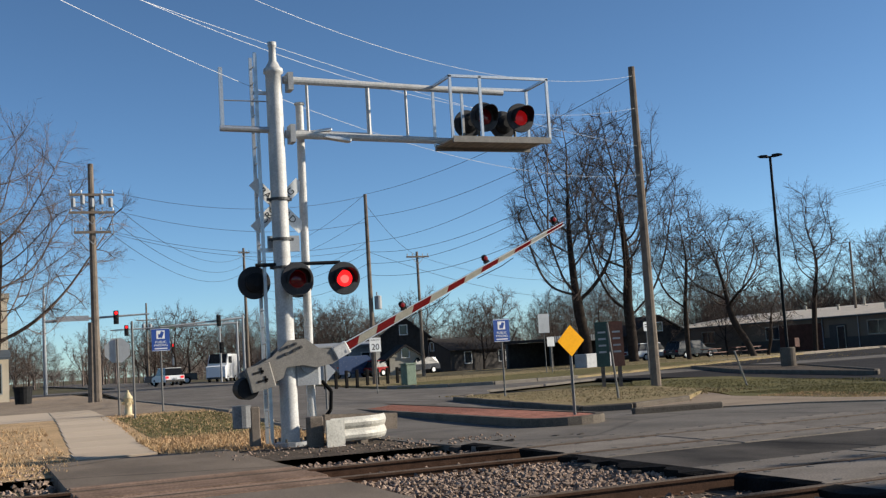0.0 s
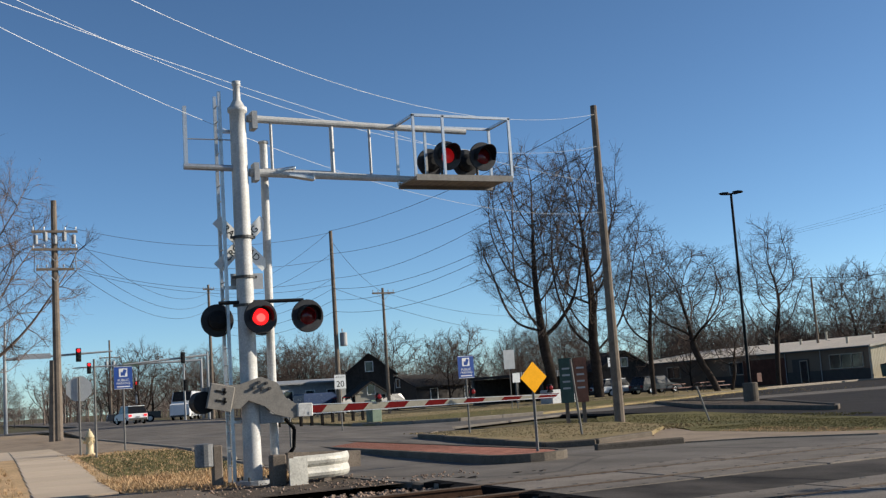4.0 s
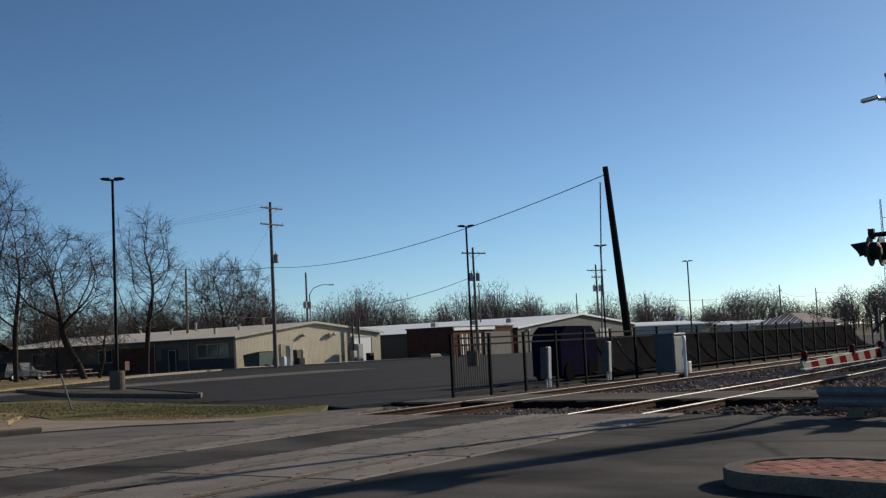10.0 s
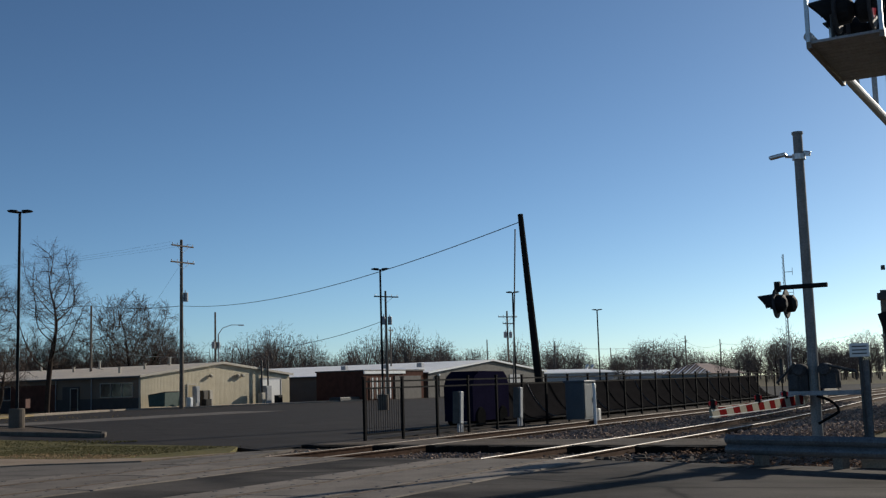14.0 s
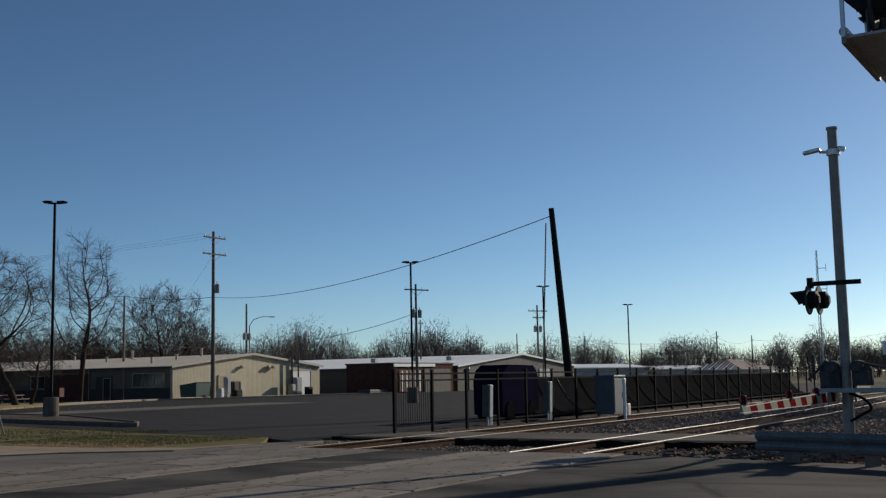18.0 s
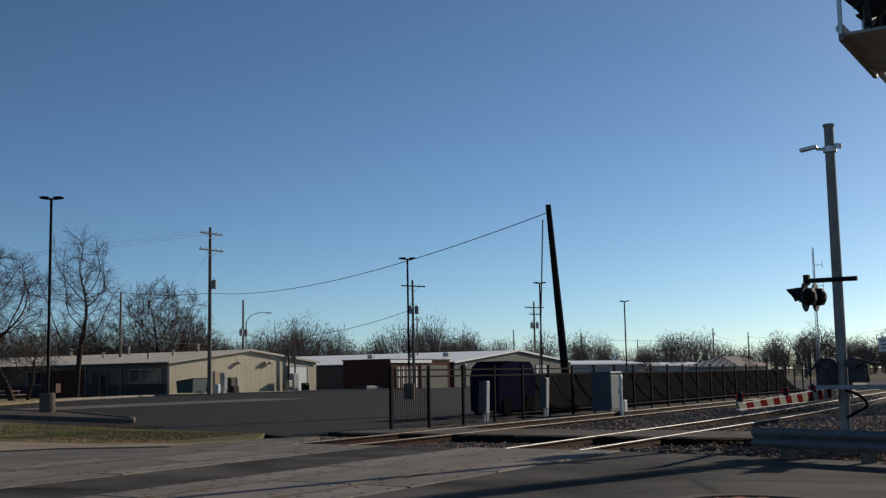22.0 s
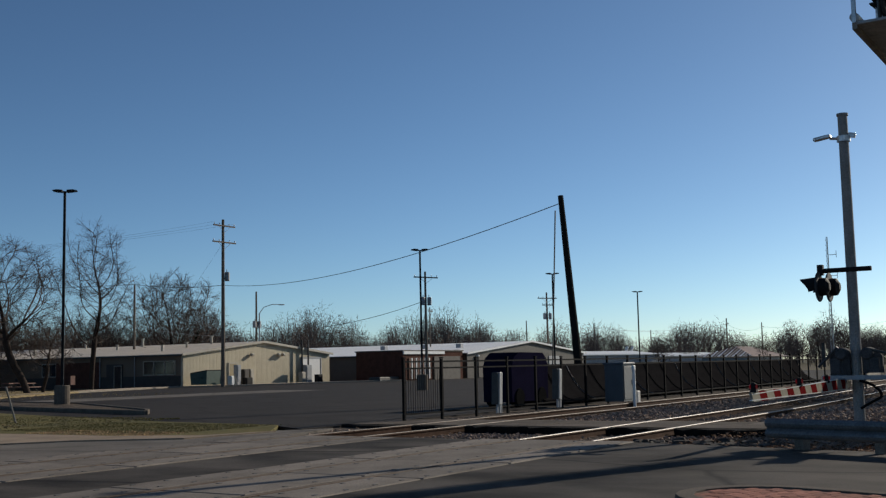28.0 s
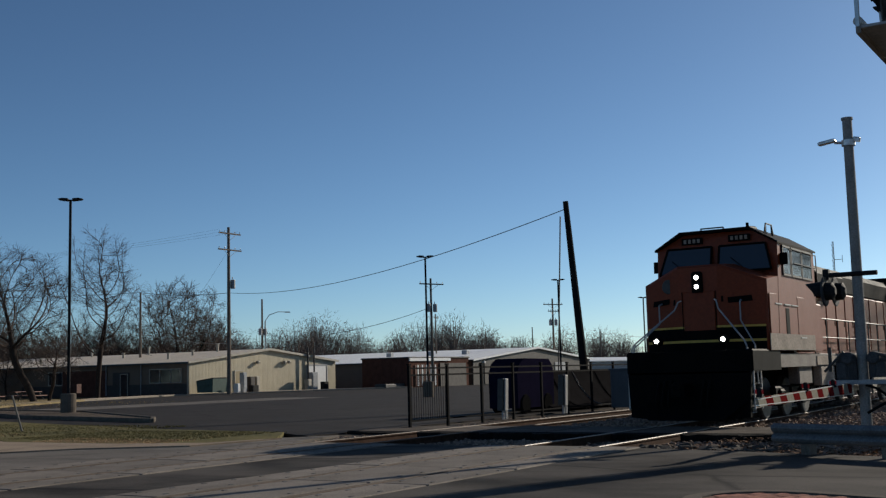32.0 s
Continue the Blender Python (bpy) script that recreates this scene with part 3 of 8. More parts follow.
# lamp island in the lot
def lot_island(pts):
    sheet("lot_island", pts, 0.06, DIRT, label="narrow kerbed island in the parking lot", category="traffic island", side=0.15)
    kerb_line("kerb_lot_island", pts, closed=True, height=0.14, m=DARKKERB)
lot_island([(27.0, 28.9), (28.3, 30.2), (34.2, 40.9), (37, 52), (36, 52.2), (30, 40)])


def median(name, x, y, rz, half, length, z):
    """Kerbed median with a rounded end at x, y and a red paver top; local +y runs away from the tip."""
    m = thing(name, "red brick paved street median with concrete kerb", "median", x, y, z, rz, kind="structure")
    n = 10
    def outline(w):
        return [(w * math.cos(math.pi * i / n), half - w * math.sin(math.pi * i / n)) for i in range(n + 1)] + [(-w, length), (w, length)]
    kerb = Shape()
    outer, inner = outline(half), outline(half - 0.17)
    k = len(outer)
    vs = [(p[0], p[1], -0.12) for p in outer] + [(p[0], p[1], 0.12) for p in outer] + [(p[0] * 0.98, p[1], 0.15) for p in outer] + [(p[0], p[1], 0.15) for p in inner] + [(p[0], p[1], 0.12) for p in inner]
    kerb.add(vs, [(r * k + i, r * k + (i + 1) % k, (r + 1) * k + (i + 1) % k, (r + 1) * k + i) for r in range(4) for i in range(k)])
    part("kerb", kerb, DARKKERB, m)
    bed = Shape()
    bed.prism(inner, -0.1, 0.132, plane='XY')
    part("paver_bed", bed, BRICKJ, m)
    return m


MEDIAN_S = median("median_south", 10.88, 4.0, 164, 0.82, 34, -0.02)
MEDIAN_N = median("median_north", 10.52, 19.05, 0.5, 0.9, 20.5, -0.02)

# ---- railway ----
def rail(name, y, top, curved):
    """Rail swept along x: foot, web and head, with a worn running surface."""
    s = Shape()
    xs = [-250, 18.7] + ([30 + 4 * i for i in range(11)] if curved else []) + [800]
    for prof, slot in (([(-0.036, -0.012), (0.036, -0.012), (0.03, 0.0), (-0.03, 0.0)], 1), ([(-0.036, -0.04), (0.036, -0.04), (0.036, -0.0125), (-0.036, -0.0125)], 0),
                       ([(-0.012, -0.15), (0.012, -0.15), (0.012, -0.04), (-0.012, -0.04)], 0), ([(-0.07, -0.175), (0.07, -0.175), (0.07, -0.165), (0.012, -0.148), (-0.012, -0.148), (-0.07, -0.165)], 0)):
        n = len(prof)
        for x0, x1 in zip(xs, xs[1:]):
            y0, y1 = (y + bend(x0), y + bend(x1)) if curved else (y, y)
            vs = [(x0, y0 + p[0], p[1]) for p in prof] + [(x1, y1 + p[0], p[1]) for p in prof]
            s.add(vs, [(i, (i + 1) % n, n + (i + 1) % n, n + i) for i in range(n)], slot if x0 > 0 or slot == 0 else 2)
    return solo(name, s, [RUST, top, DULLTOP], "long steel rail with rusty sides", "rail", kind="structure")


TRACKS = (9.43, 14.55)
for yc, top in ((TRACKS[0], RAILTOP), (TRACKS[1], SEMITOP)):
    for side in (-0.7535, 0.7535):
        rail("rail", yc + side, top, yc < 10)

# ---- locomotive ----
def locomotive(x, y):
    t = thing("locomotive", "orange and black diesel freight locomotive with lit headlamps", "locomotive", x, y, 0)
    body = Shape()   # wide safety nose: flat centre panel, swept side panels (local x runs back from the nose)
    low = 1.72
    def ring(back, w, c, zs, zc):
        return [(0.12 + back, -w, low), (0.12 + back, -w, zs), (-0.32 + back, -c, zc), (-0.32 + back, c, zc), (0.12 + back, w, zs), (0.12 + back, w, low), (-0.32 + back, c, low), (-0.32 + back, -c, low)]
    vs = ring(0.0, 1.5, 0.5, 3.38, 3.78) + ring(0.06, 1.55, 0.52, 3.44, 3.84) + [(1.5, -1.57, low), (1.5, -1.57, 3.6), (1.35, -0.52, 3.95), (1.35, 0.52, 3.95), (1.5, 1.57, 3.6), (1.5, 1.57, low)]
    fs = [(0, 1, 2, 7), (7, 2, 3, 6), (6, 3, 4, 5), (0, 8, 9, 1), (1, 9, 10, 2), (2, 10, 11, 3), (3, 11, 12, 4), (4, 12, 13, 5), (8, 16, 17, 9), (9, 17, 18, 10), (10, 18, 19, 11), (11, 19, 20, 12), (12, 20, 21, 13), (16, 21, 20, 19, 18, 17)]
    body.add(vs, fs)
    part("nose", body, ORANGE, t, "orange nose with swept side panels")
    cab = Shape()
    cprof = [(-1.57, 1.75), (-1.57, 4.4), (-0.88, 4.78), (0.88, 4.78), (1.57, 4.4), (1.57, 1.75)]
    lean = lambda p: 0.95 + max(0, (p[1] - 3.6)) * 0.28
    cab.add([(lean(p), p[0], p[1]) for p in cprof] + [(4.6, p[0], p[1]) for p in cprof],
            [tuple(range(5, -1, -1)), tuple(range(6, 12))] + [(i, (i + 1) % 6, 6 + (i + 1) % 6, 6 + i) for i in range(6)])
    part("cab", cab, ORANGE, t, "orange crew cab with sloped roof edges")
    roof = Shape()
    rp = [(-1.61, 4.38), (-0.9, 4.785), (0.9, 4.785), (1.61, 4.38), (1.61, 4.43), (0.91, 4.85), (-0.91, 4.85), (-1.61, 4.43)]
    roof.add([(1.06, p[0], p[1]) for p in rp] + [(4.7, p[0], p[1]) for p in rp], [tuple(range(8)), tuple(range(15, 7, -1))] + [(i, (i + 1) % 8, 8 + (i + 1) % 8, 8 + i) for i in range(8)])
    part("cab_roof", roof, LOCOBLK, t, "black cab roof")
    for k, (a, b) in enumerate(((-1.45, -0.1), (0.1, 1.45))):
        z0, z1 = 3.74, 4.42
        slope = lambda z: 0.93 + (z - 3.6) * 0.28
        cut = lambda v: v * 0.88 if abs(v) > 1 else v
        w = Shape()
        w.add([(slope(z0), a, z0), (slope(z0), b, z0), (slope(z1), cut(b), z1), (slope(z1), cut(a), z1)], [(0, 1, 2, 3)])
        wo = part("windscreen", w, GLASSD, t, "dark cab windscreen")
        f = Shape()
        f.rod((slope(z0), a, z0), (slope(z0), b, z0), 0.03, n=6).rod((slope(z1), cut(a), z1), (slope(z1), cut(b), z1), 0.03, n=6).rod((slope(z0), a, z0), (slope(z1), cut(a), z1), 0.03, n=6).rod((slope(z0), b, z0), (slope(z1), cut(b), z1), 0.03, n=6)
        part("windscreen_frame", f, LOCOBLK, wo)
        f = Shape()
        f.rod((slope(z0) - 0.04, (a + b) / 2 - 0.1, z0 - 0.02), (slope(4.1) - 0.04, (a + b) / 2 + 0.35, 4.1), 0.012, n=5)
        part("wiper", f, LOCOBLK, wo)
    for yy in (-1.585, 1.585):
        for xx, wd in ((1.85, 0.6), (2.75, 0.85), (3.75, 0.85)):
            w = Shape()
            w.box(xx, yy, 3.98, wd, 0.03, 0.66, bevel=0.012)
            wo = part("side_window", w, GLASSD, t, "dark side window")
            fr = Shape()
            fr.box(xx, yy, 4.34, wd + 0.1, 0.045, 0.05).box(xx, yy, 3.62, wd + 0.1, 0.045, 0.05).box(xx - wd / 2 - 0.03, yy, 3.98, 0.05, 0.045, 0.7).box(xx + wd / 2 + 0.03, yy, 3.98, 0.05, 0.045, 0.7)
            part("window_frame", fr, DARKST, wo)
        gr = Shape()
        gr.path([(2.2, yy * 1.04, 4.3), (4.5, yy * 1.04, 4.3), (4.6, yy * 1.04, 3.4)], 0.016, 5).rod((2.3, yy * 1.04, 3.95), (4.55, yy * 1.04, 3.95), 0.014, n=5)
        part("window_guard", gr, DARKST, t)
    # number boards in the roof slope: plain bars stand for the figures
    for yy in (-0.62, 0.62):
        nb = Shape()
        nb.box(1.19, yy, 4.6, 0.06, 0.56, 0.17, bevel=0.01)
        o = part("number_board", nb, LOCOBLK, t, "black number board")
        for i in range(4):
            g = Shape()
            g.box(1.155, yy - 0.18 + i * 0.12, 4.6, 0.012, 0.07, 0.1)
            part("figure_bar", g, LOCOTAN, o)
    # headlamps
    hl = Shape()
    hl.box(-0.33, 0, 3.42, 0.14, 0.28, 0.52, bevel=0.05)
    hb = part("headlamp_box", hl, LOCOBLK, t)
    for z in (3.31, 3.53):
        g = Shape()
        g.lathe([(0.001, -0.085), (0.05, -0.085), (0.06, -0.06)], at=(-0.33, 0, z), axis='X', n=14)
        part("headlamp", g, HEADGLOW, hb, "lit headlamp")
    for yy in (-0.82, 0.82):
        g = Shape()
        g.lathe([(0.001, -0.16), (0.048, -0.16), (0.055, -0.12)], at=(-0.95, yy, 2.0), axis='X', n=14)
        part("ditch_lamp", g, HEADGLOW, t, "lit ditch lamp")
        g = Shape()
        g.lathe([(0.06, -0.15), (0.1, -0.16), (0.11, 0.05), (0.001, 0.05)], at=(-0.95, yy, 2.0), axis='X', n=14)
        g.rod((-0.95, yy, 2.0), (-0.95, yy, 1.7), 0.03, n=6)
        part("lamp_housing", g, LOCOBLK, t)
    # stripes follow the three panels of the nose
    def band(name, z, h, material, label, out):
        b = Shape()
        for (xa, ya), (xb, yb) in (((0.12, -1.5), (-0.32, -0.5)), ((-0.32, -0.5), (-0.32, 0.5)), ((-0.32, 0.5), (0.12, 1.5))):
            b.add([(xa - out, ya, z), (xb - out, yb, z), (xb - out, yb, z + h), (xa - out, ya, z + h)], [(0, 1, 2, 3)])
        part(name, b, material, t, label)
    band("nose_band", 1.74, 0.3, LOCOBLK, "black band on the nose", 0.006)
    band("nose_stripe", 1.95, 0.06, LOCOYEL, "narrow yellow stripe round the nose", 0.012)
    band("nose_stripe", 2.3, 0.05, LOCOYEL, "narrow yellow stripe round the nose", 0.008)
    band("nose_apron", 2.04, 0.26, LOCOBLK, "black lower nose", 0.005)
    # dark logo on the nose drawn as plain slanted bars
    for i, (ya, yb) in enumerate(((1.3, 0.78), (0.66, 0.16), (-0.1, -0.62), (-0.72, -1.25))):
        s = Shape()
        xs = [0.12 - max(0, 1.5 - abs(v)) * 0.44 if abs(v) > 0.5 else -0.32 for v in (ya, yb)]
        s.add([(xs[0] - 0.02, ya, 2.88), (xs[1] - 0.02, yb, 2.92), (xs[1] - 0.02, yb * 0.98, 3.06), (xs[0] - 0.02, ya * 0.98, 3.02)], [(0, 1, 2, 3)])
        part("nose_emblem", s, LOCOBLK, t, "dark slanted emblem bar on the nose")
    s = Shape()
    s.lathe([(0.001, -0.012), (0.17, -0.012), (0.19, 0.02)], at=(-0.2, 0.78, 3.36), axis='X', n=16)
    part("nose_roundel", s, DARKST, t, "dark round badge on the nose")
    door = Shape()
    door.box(-0.33, -0.02, 2.72, 0.03, 0.8, 0.95, bevel=0.02)
    part("nose_door", door, ORANGE, t)
    for yy in (-0.44, 0.4):
        d2 = Shape()
        d2.box(-0.337, yy, 2.72, 0.02, 0.012, 0.95)
        part("door_seam", d2, LOCOBLK, t)
    # handrails on the nose and down the steps
    for yy in (-1, 1):
        h = Shape()
        h.path([(-0.36, yy * 0.42, 2.98), (-0.42, yy * 0.48, 2.95), (-0.5, yy * 0.55, 2.75), (-1.15, yy * 1.35, 1.95), (-1.2, yy * 1.42, 1.8), (-1.2, yy * 1.45, 0.95)], 0.02, 6)
        h.path([(-0.1, yy * 1.0, 2.95), (-0.3, yy * 1.02, 2.9), (-0.3, yy * 1.02, 2.45), (-0.85, yy * 1.5, 1.85), (-0.85, yy * 1.53, 0.95)], 0.018, 6)
        part("handrail", h, GREYP, t, "pale nose handrail")
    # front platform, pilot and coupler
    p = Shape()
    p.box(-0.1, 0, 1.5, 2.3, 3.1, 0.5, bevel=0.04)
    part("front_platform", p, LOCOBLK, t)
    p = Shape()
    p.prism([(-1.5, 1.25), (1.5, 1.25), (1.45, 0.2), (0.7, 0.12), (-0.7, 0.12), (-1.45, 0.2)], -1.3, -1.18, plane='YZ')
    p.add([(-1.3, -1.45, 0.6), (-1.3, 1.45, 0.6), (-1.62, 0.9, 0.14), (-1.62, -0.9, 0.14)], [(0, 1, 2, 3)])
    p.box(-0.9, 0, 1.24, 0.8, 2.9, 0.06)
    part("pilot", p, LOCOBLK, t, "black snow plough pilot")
    c = Shape()
    c.box(-1.5, 0, 0.86, 0.6, 0.2, 0.28, bevel=0.04).box(-1.78, 0.06, 0.86, 0.28, 0.34, 0.34, bevel=0.08)
    part("coupler", c, LOCOBLK, t)
    for yy in (-0.55, -0.4, 0.4, 0.55, 0.7):
        c = Shape()
        c.path([(-1.32, yy, 1.05), (-1.48, yy, 0.85), (-1.5, yy + 0.04, 0.55), (-1.42, yy + 0.05, 0.4)], 0.025, 5)
        part("air_hose", c, TYRE, t)
    for yy in (-1, 1):
        for k in range(4):
            st = Shape()
            st.box(-0.9, yy * 1.38, 0.42 + k * 0.27, 0.55, 0.3, 0.04)
            part("step", st, LOCOGREY if k < 2 else LOCOBLK, t)
        for xx in (-1.18, -0.62):
            st = Shape()
            st.box(xx, yy * 1.53, 0.85, 0.03, 0.03, 0.95)
            part("step_stile", st, SILVER, t)
    # sill, side equipment and long hood
    s = Shape()
    s.box(11.6, 0, 1.5, 21.2, 3.0, 0.3, bevel=0.02).box(11.6, -1.53, 1.44, 21.2, 0.03, 0.26).box(11.6, 1.53, 1.44, 21.2, 0.03, 0.26)
    part("side_sill", s, LOCOGREY, t, "dusty grey side sill")
    h = Shape()
    h.box(12.6, 0, 2.65, 16.6, 1.9, 2.0, bevel=0.12)
    part("long_hood", h, ORANGE, t, "orange long hood with access doors")
    h = Shape()
    h.box(12.6, 0, 3.95, 16.6, 1.95, 0.7, bevel=0.2)
    part("hood_top", h, LOCOBLK, t, "black hood top")
    h = Shape()
    h.box(6.6, -0.98, 3.72, 3.6, 1.1, 0.8, bevel=0.25).box(6.6, 0.98, 3.72, 3.6, 1.1, 0.8, bevel=0.25)
    part("dynamic_brake_housing", h, LOCOBLK, t, "black bulged equipment housing")
    h = Shape()
    h.box(20.0, 0, 4.1, 3.4, 3.0, 0.9, bevel=0.2)
    part("radiator_wing", h, LOCOBLK, t)
    for i in range(13):
        d = Shape()
        d.box(5.1 + i * 1.2, -0.965, 2.65, 1.05, 0.03, 1.75, bevel=0.01)
        do = part("hood_door", d, ORANGE, t)
        l = Shape()
        l.box(5.5 + i * 1.2, -0.985, 2.6, 0.04, 0.02, 0.18)
        part("latch", l, LOCOBLK, do)
    e = Shape()
    e.box(4.75, -1.3, 2.35, 0.95, 0.5, 1.3, bevel=0.03)
    part("electrical_cabinet", e, ORANGE, t)
    for xx in (0.55, 3.0):
        d = Shape()
        d.box(xx, -1.57, 2.45, 0.62, 0.02, 1.3, bevel=0.008)
        part("side_door", d, ORANGE, t)
    d = Shape()
    d.box(1.75, -1.572, 2.42, 0.3, 0.02, 0.72, bevel=0.008)
    part("side_vent", d, LOCOBLK, t, "dark vertical grille in the cab side")
    for i, xx in enumerate((0.95, 1.75, 2.4, 3.1)):
        d = Shape()
        d.box(xx, -1.585, 2.86 if i < 3 else 2.05, 0.55, 0.03, 0.03)
        part("grab_iron", d, SILVER, t)
    # side walkway rail
    for yy in (-1.48, 1.48):
        for i in range(13):
            po = Shape()
            po.rod((4.6 + i * 1.35, yy, 1.6), (4.6 + i * 1.35, yy, 2.62), 0.02, n=6)
            part("rail_post", po, DARKST, t)
        ro = Shape()
        ro.rod((4.5, yy, 2.62), (21.6, yy, 2.62), 0.022, n=6).rod((4.5, yy, 2.1), (21.6, yy, 2.1), 0.016, n=6)
        part("walkway_rail", ro, DARKST, t, "pale walkway handrail")
    # pale dusty band along the lower side, with its doors and steps
    for yy in (-1.578, 1.578):
        lb = Shape()
        lb.box(2.2, yy, 1.93, 4.1, 0.014, 0.4)
        part("lower_side_band", lb, LOCOTAN, t, "pale dusty lower side band")
    lb = Shape()
    lb.box(12.4, -1.56, 1.46, 16.0, 0.02, 0.24)
    part("sill_band", lb, LOCOTAN, t)
    lb = Shape()
    lb.box(5.6, -1.42, 1.05, 1.5, 0.24, 0.52, bevel=0.04)
    part("air_reservoir_box", lb, LOCOTAN, t, "pale dusty equipment box")
    for xx in (1.55, 2.05):
        po = Shape()
        po.rod((xx, -1.2, 4.6), (xx, -1.2, 4.95), 0.02, n=5)
        part("roof_rail_post", po, DARKST, t)
    po = Shape()
    po.path([(1.4, -1.2, 4.68), (1.55, -1.2, 4.95), (2.05, -1.2, 4.95), (2.2, -1.2, 4.68)], 0.02, 5)
    part("roof_rail", po, DARKST, t)
    # roof details: horn, antenna dome, side mirror
    h = Shape()
    h.box(2.4, 0.0, 4.88, 1.1, 0.9, 0.1, bevel=0.03)
    part("roof_hatch", h, LOCOBLK, t)
    h = Shape()
    h.rod((2.0, -0.62, 4.93), (2.5, -0.62, 4.93), 0.05, 0.09, 8).box(2.3, -0.62, 4.87, 0.1, 0.1, 0.1)
    part("horn", h, LOCOBLK, t)
    h = Shape()
    h.path([(1.6, -0.1, 4.83), (1.55, -0.1, 4.95), (1.55, 0.5, 4.95), (1.6, 0.5, 4.83)], 0.02)
    part("lifting_rail", h, LOCOBLK, t)
    an = Shape()
    an.rod((1.5, -0.75, 4.84), (1.5, -0.75, 5.0), 0.04)
    part("antenna", an, LOCOBLK, t)
    for yy in (-1.7, 1.7):
        m = Shape()
        m.box(1.35, yy * 0.98, 4.0, 0.05, 0.2, 0.3, bevel=0.02)
        part("mirror", m, LOCOBLK, t)
    f = Shape()
    f.box(10.8, 0, 0.95, 5.6, 2.7, 0.85, bevel=0.2)
    part("fuel_tank", f, LOCOBLK, t)
    ab = Shape()
    ab.box(3.6, -1.3, 1.12, 1.3, 0.3, 0.5, bevel=0.04)
    part("battery_box", ab, LOCOGREY, t, "pale dusty battery box")
    # trucks
    for xc in (3.9, 18.2):
        f = Shape()
        for yy in (-1.12, 1.12):
            f.box(xc, yy, 0.72, 4.6, 0.16, 0.24, bevel=0.05)
            for dx in (-1.85, 0, 1.85):
                f.box(xc + dx, yy * 1.04, 0.55, 0.42, 0.22, 0.42, bevel=0.05)
                f.rod((xc + dx, yy * 1.1, 0.54), (xc + dx, yy * 1.22, 0.54), 0.13, n=10)
            for dx in (-0.95, 0.95):
                f.rod((xc + dx, yy * 1.02, 0.5), (xc + dx, yy * 1.02, 0.8), 0.11, n=10)
        part("truck_frame", f, LOCOBLK, t, "dark truck side frame")
        for dx in (-1.85, 0, 1.85):
            w = Shape()
            for yy in (-0.76, 0.76):
                w.lathe([(0.03, -0.07), (0.5, -0.07), (0.535, -0.03), (0.535, 0.06), (0.03, 0.06)], at=(xc + dx, yy, 0.535), axis='Y', n=24)
            w.rod((xc + dx, -0.8, 0.535), (xc + dx, 0.8, 0.535), 0.09, n=10)
            part("wheelset", w, DARKST, t)
    return t


LOCO = locomotive(520, TRACKS[0])
# ---- crossing signals ----
def flasher(parent, x, y, z, face, lit=None, r=0.3, glow=None):
    """One flashing lamp: round backboard, hood and lens; face is -1 towards -y, +1 towards +y.
    Its two-sided lens, lit on one face, turns to stand in for flashing (see motions)."""
    b = Shape()
    b.lathe([(0.001, 0.03), (r * 0.96, 0.03), (r, 0.02), (r, -0.0), (r * 0.96, -0.012), (0.165, -0.012), (0.16, 0.02)], axis='Y', n=32)
    turn = pose(x, y, z, 0, 0, 0 if face < 0 else 180)
    o = part("backboard", b, BACKBOARD, parent, "round dark grey backboard", at=turn)
    h = Shape()
    n = 14
    vs = []
    for i in range(n + 1):
        w = math.radians(-20 + 220 * i / n)
        L = 0.30 + 0.06 * math.sin(w)
        vs += [(0.2 * math.cos(w), 0.0, 0.2 * math.sin(w)), (0.2 * math.cos(w), -L * (0.55 + 0.45 * max(0, math.sin(w))), 0.2 * math.sin(w) - 0.03)]
    for i in range(n + 1):
        v = vs[2 * i: 2 * i + 2]
        vs += [(v[0][0] * 1.06, v[0][1], v[0][2] * 1.06), (v[1][0] * 1.06, v[1][1], v[1][2] * 1.06)]
    k = 2 * (n + 1)
    fs = []
    for i in range(n):
        fs += [(2 * i, 2 * i + 1, 2 * i + 3, 2 * i + 2), (k + 2 * i, k + 2 * i + 2, k + 2 * i + 3, k + 2 * i + 1), (2 * i + 1, k + 2 * i + 1, k + 2 * i + 3, 2 * i + 3)]
    h.add(vs, fs)
    part("hood", h, BLACKP, o, "black lamp hood", at=pose(0, -0.012, 0))
    c = Shape()
    c.lathe([(0.19, 0.02), (0.18, 0.16), (0.08, 0.22), (0.001, 0.22)], axis='Y', n=16)
    part("housing", c, BLACKP, o, at=pose(0, 0.01, 0))
    lens = Shape()
    dome = [(0.001, -0.035), (0.07, -0.03), (0.12, -0.015), (0.155, 0.0)]
    lens.lathe(dome, axis='Y', n=20)
    lens.lathe([(rr, -yy) for rr, yy in dome], axis='Y', n=20, slot=1)
    if lit and not glow:
        lens.lathe([(0.001, -0.041), (0.045, -0.038), (0.085, -0.027)], at=(0, 0, -0.01), axis='Y', n=16, slot=2)
    ob = part("lens", lens, [glow or REDGLOW, REDDIM, REDHOT], o, "red lamp lens", at=pose(0, -0.002, 0, 0, 0, 0 if lit == "right" else 180), smooth=True)
    return ob


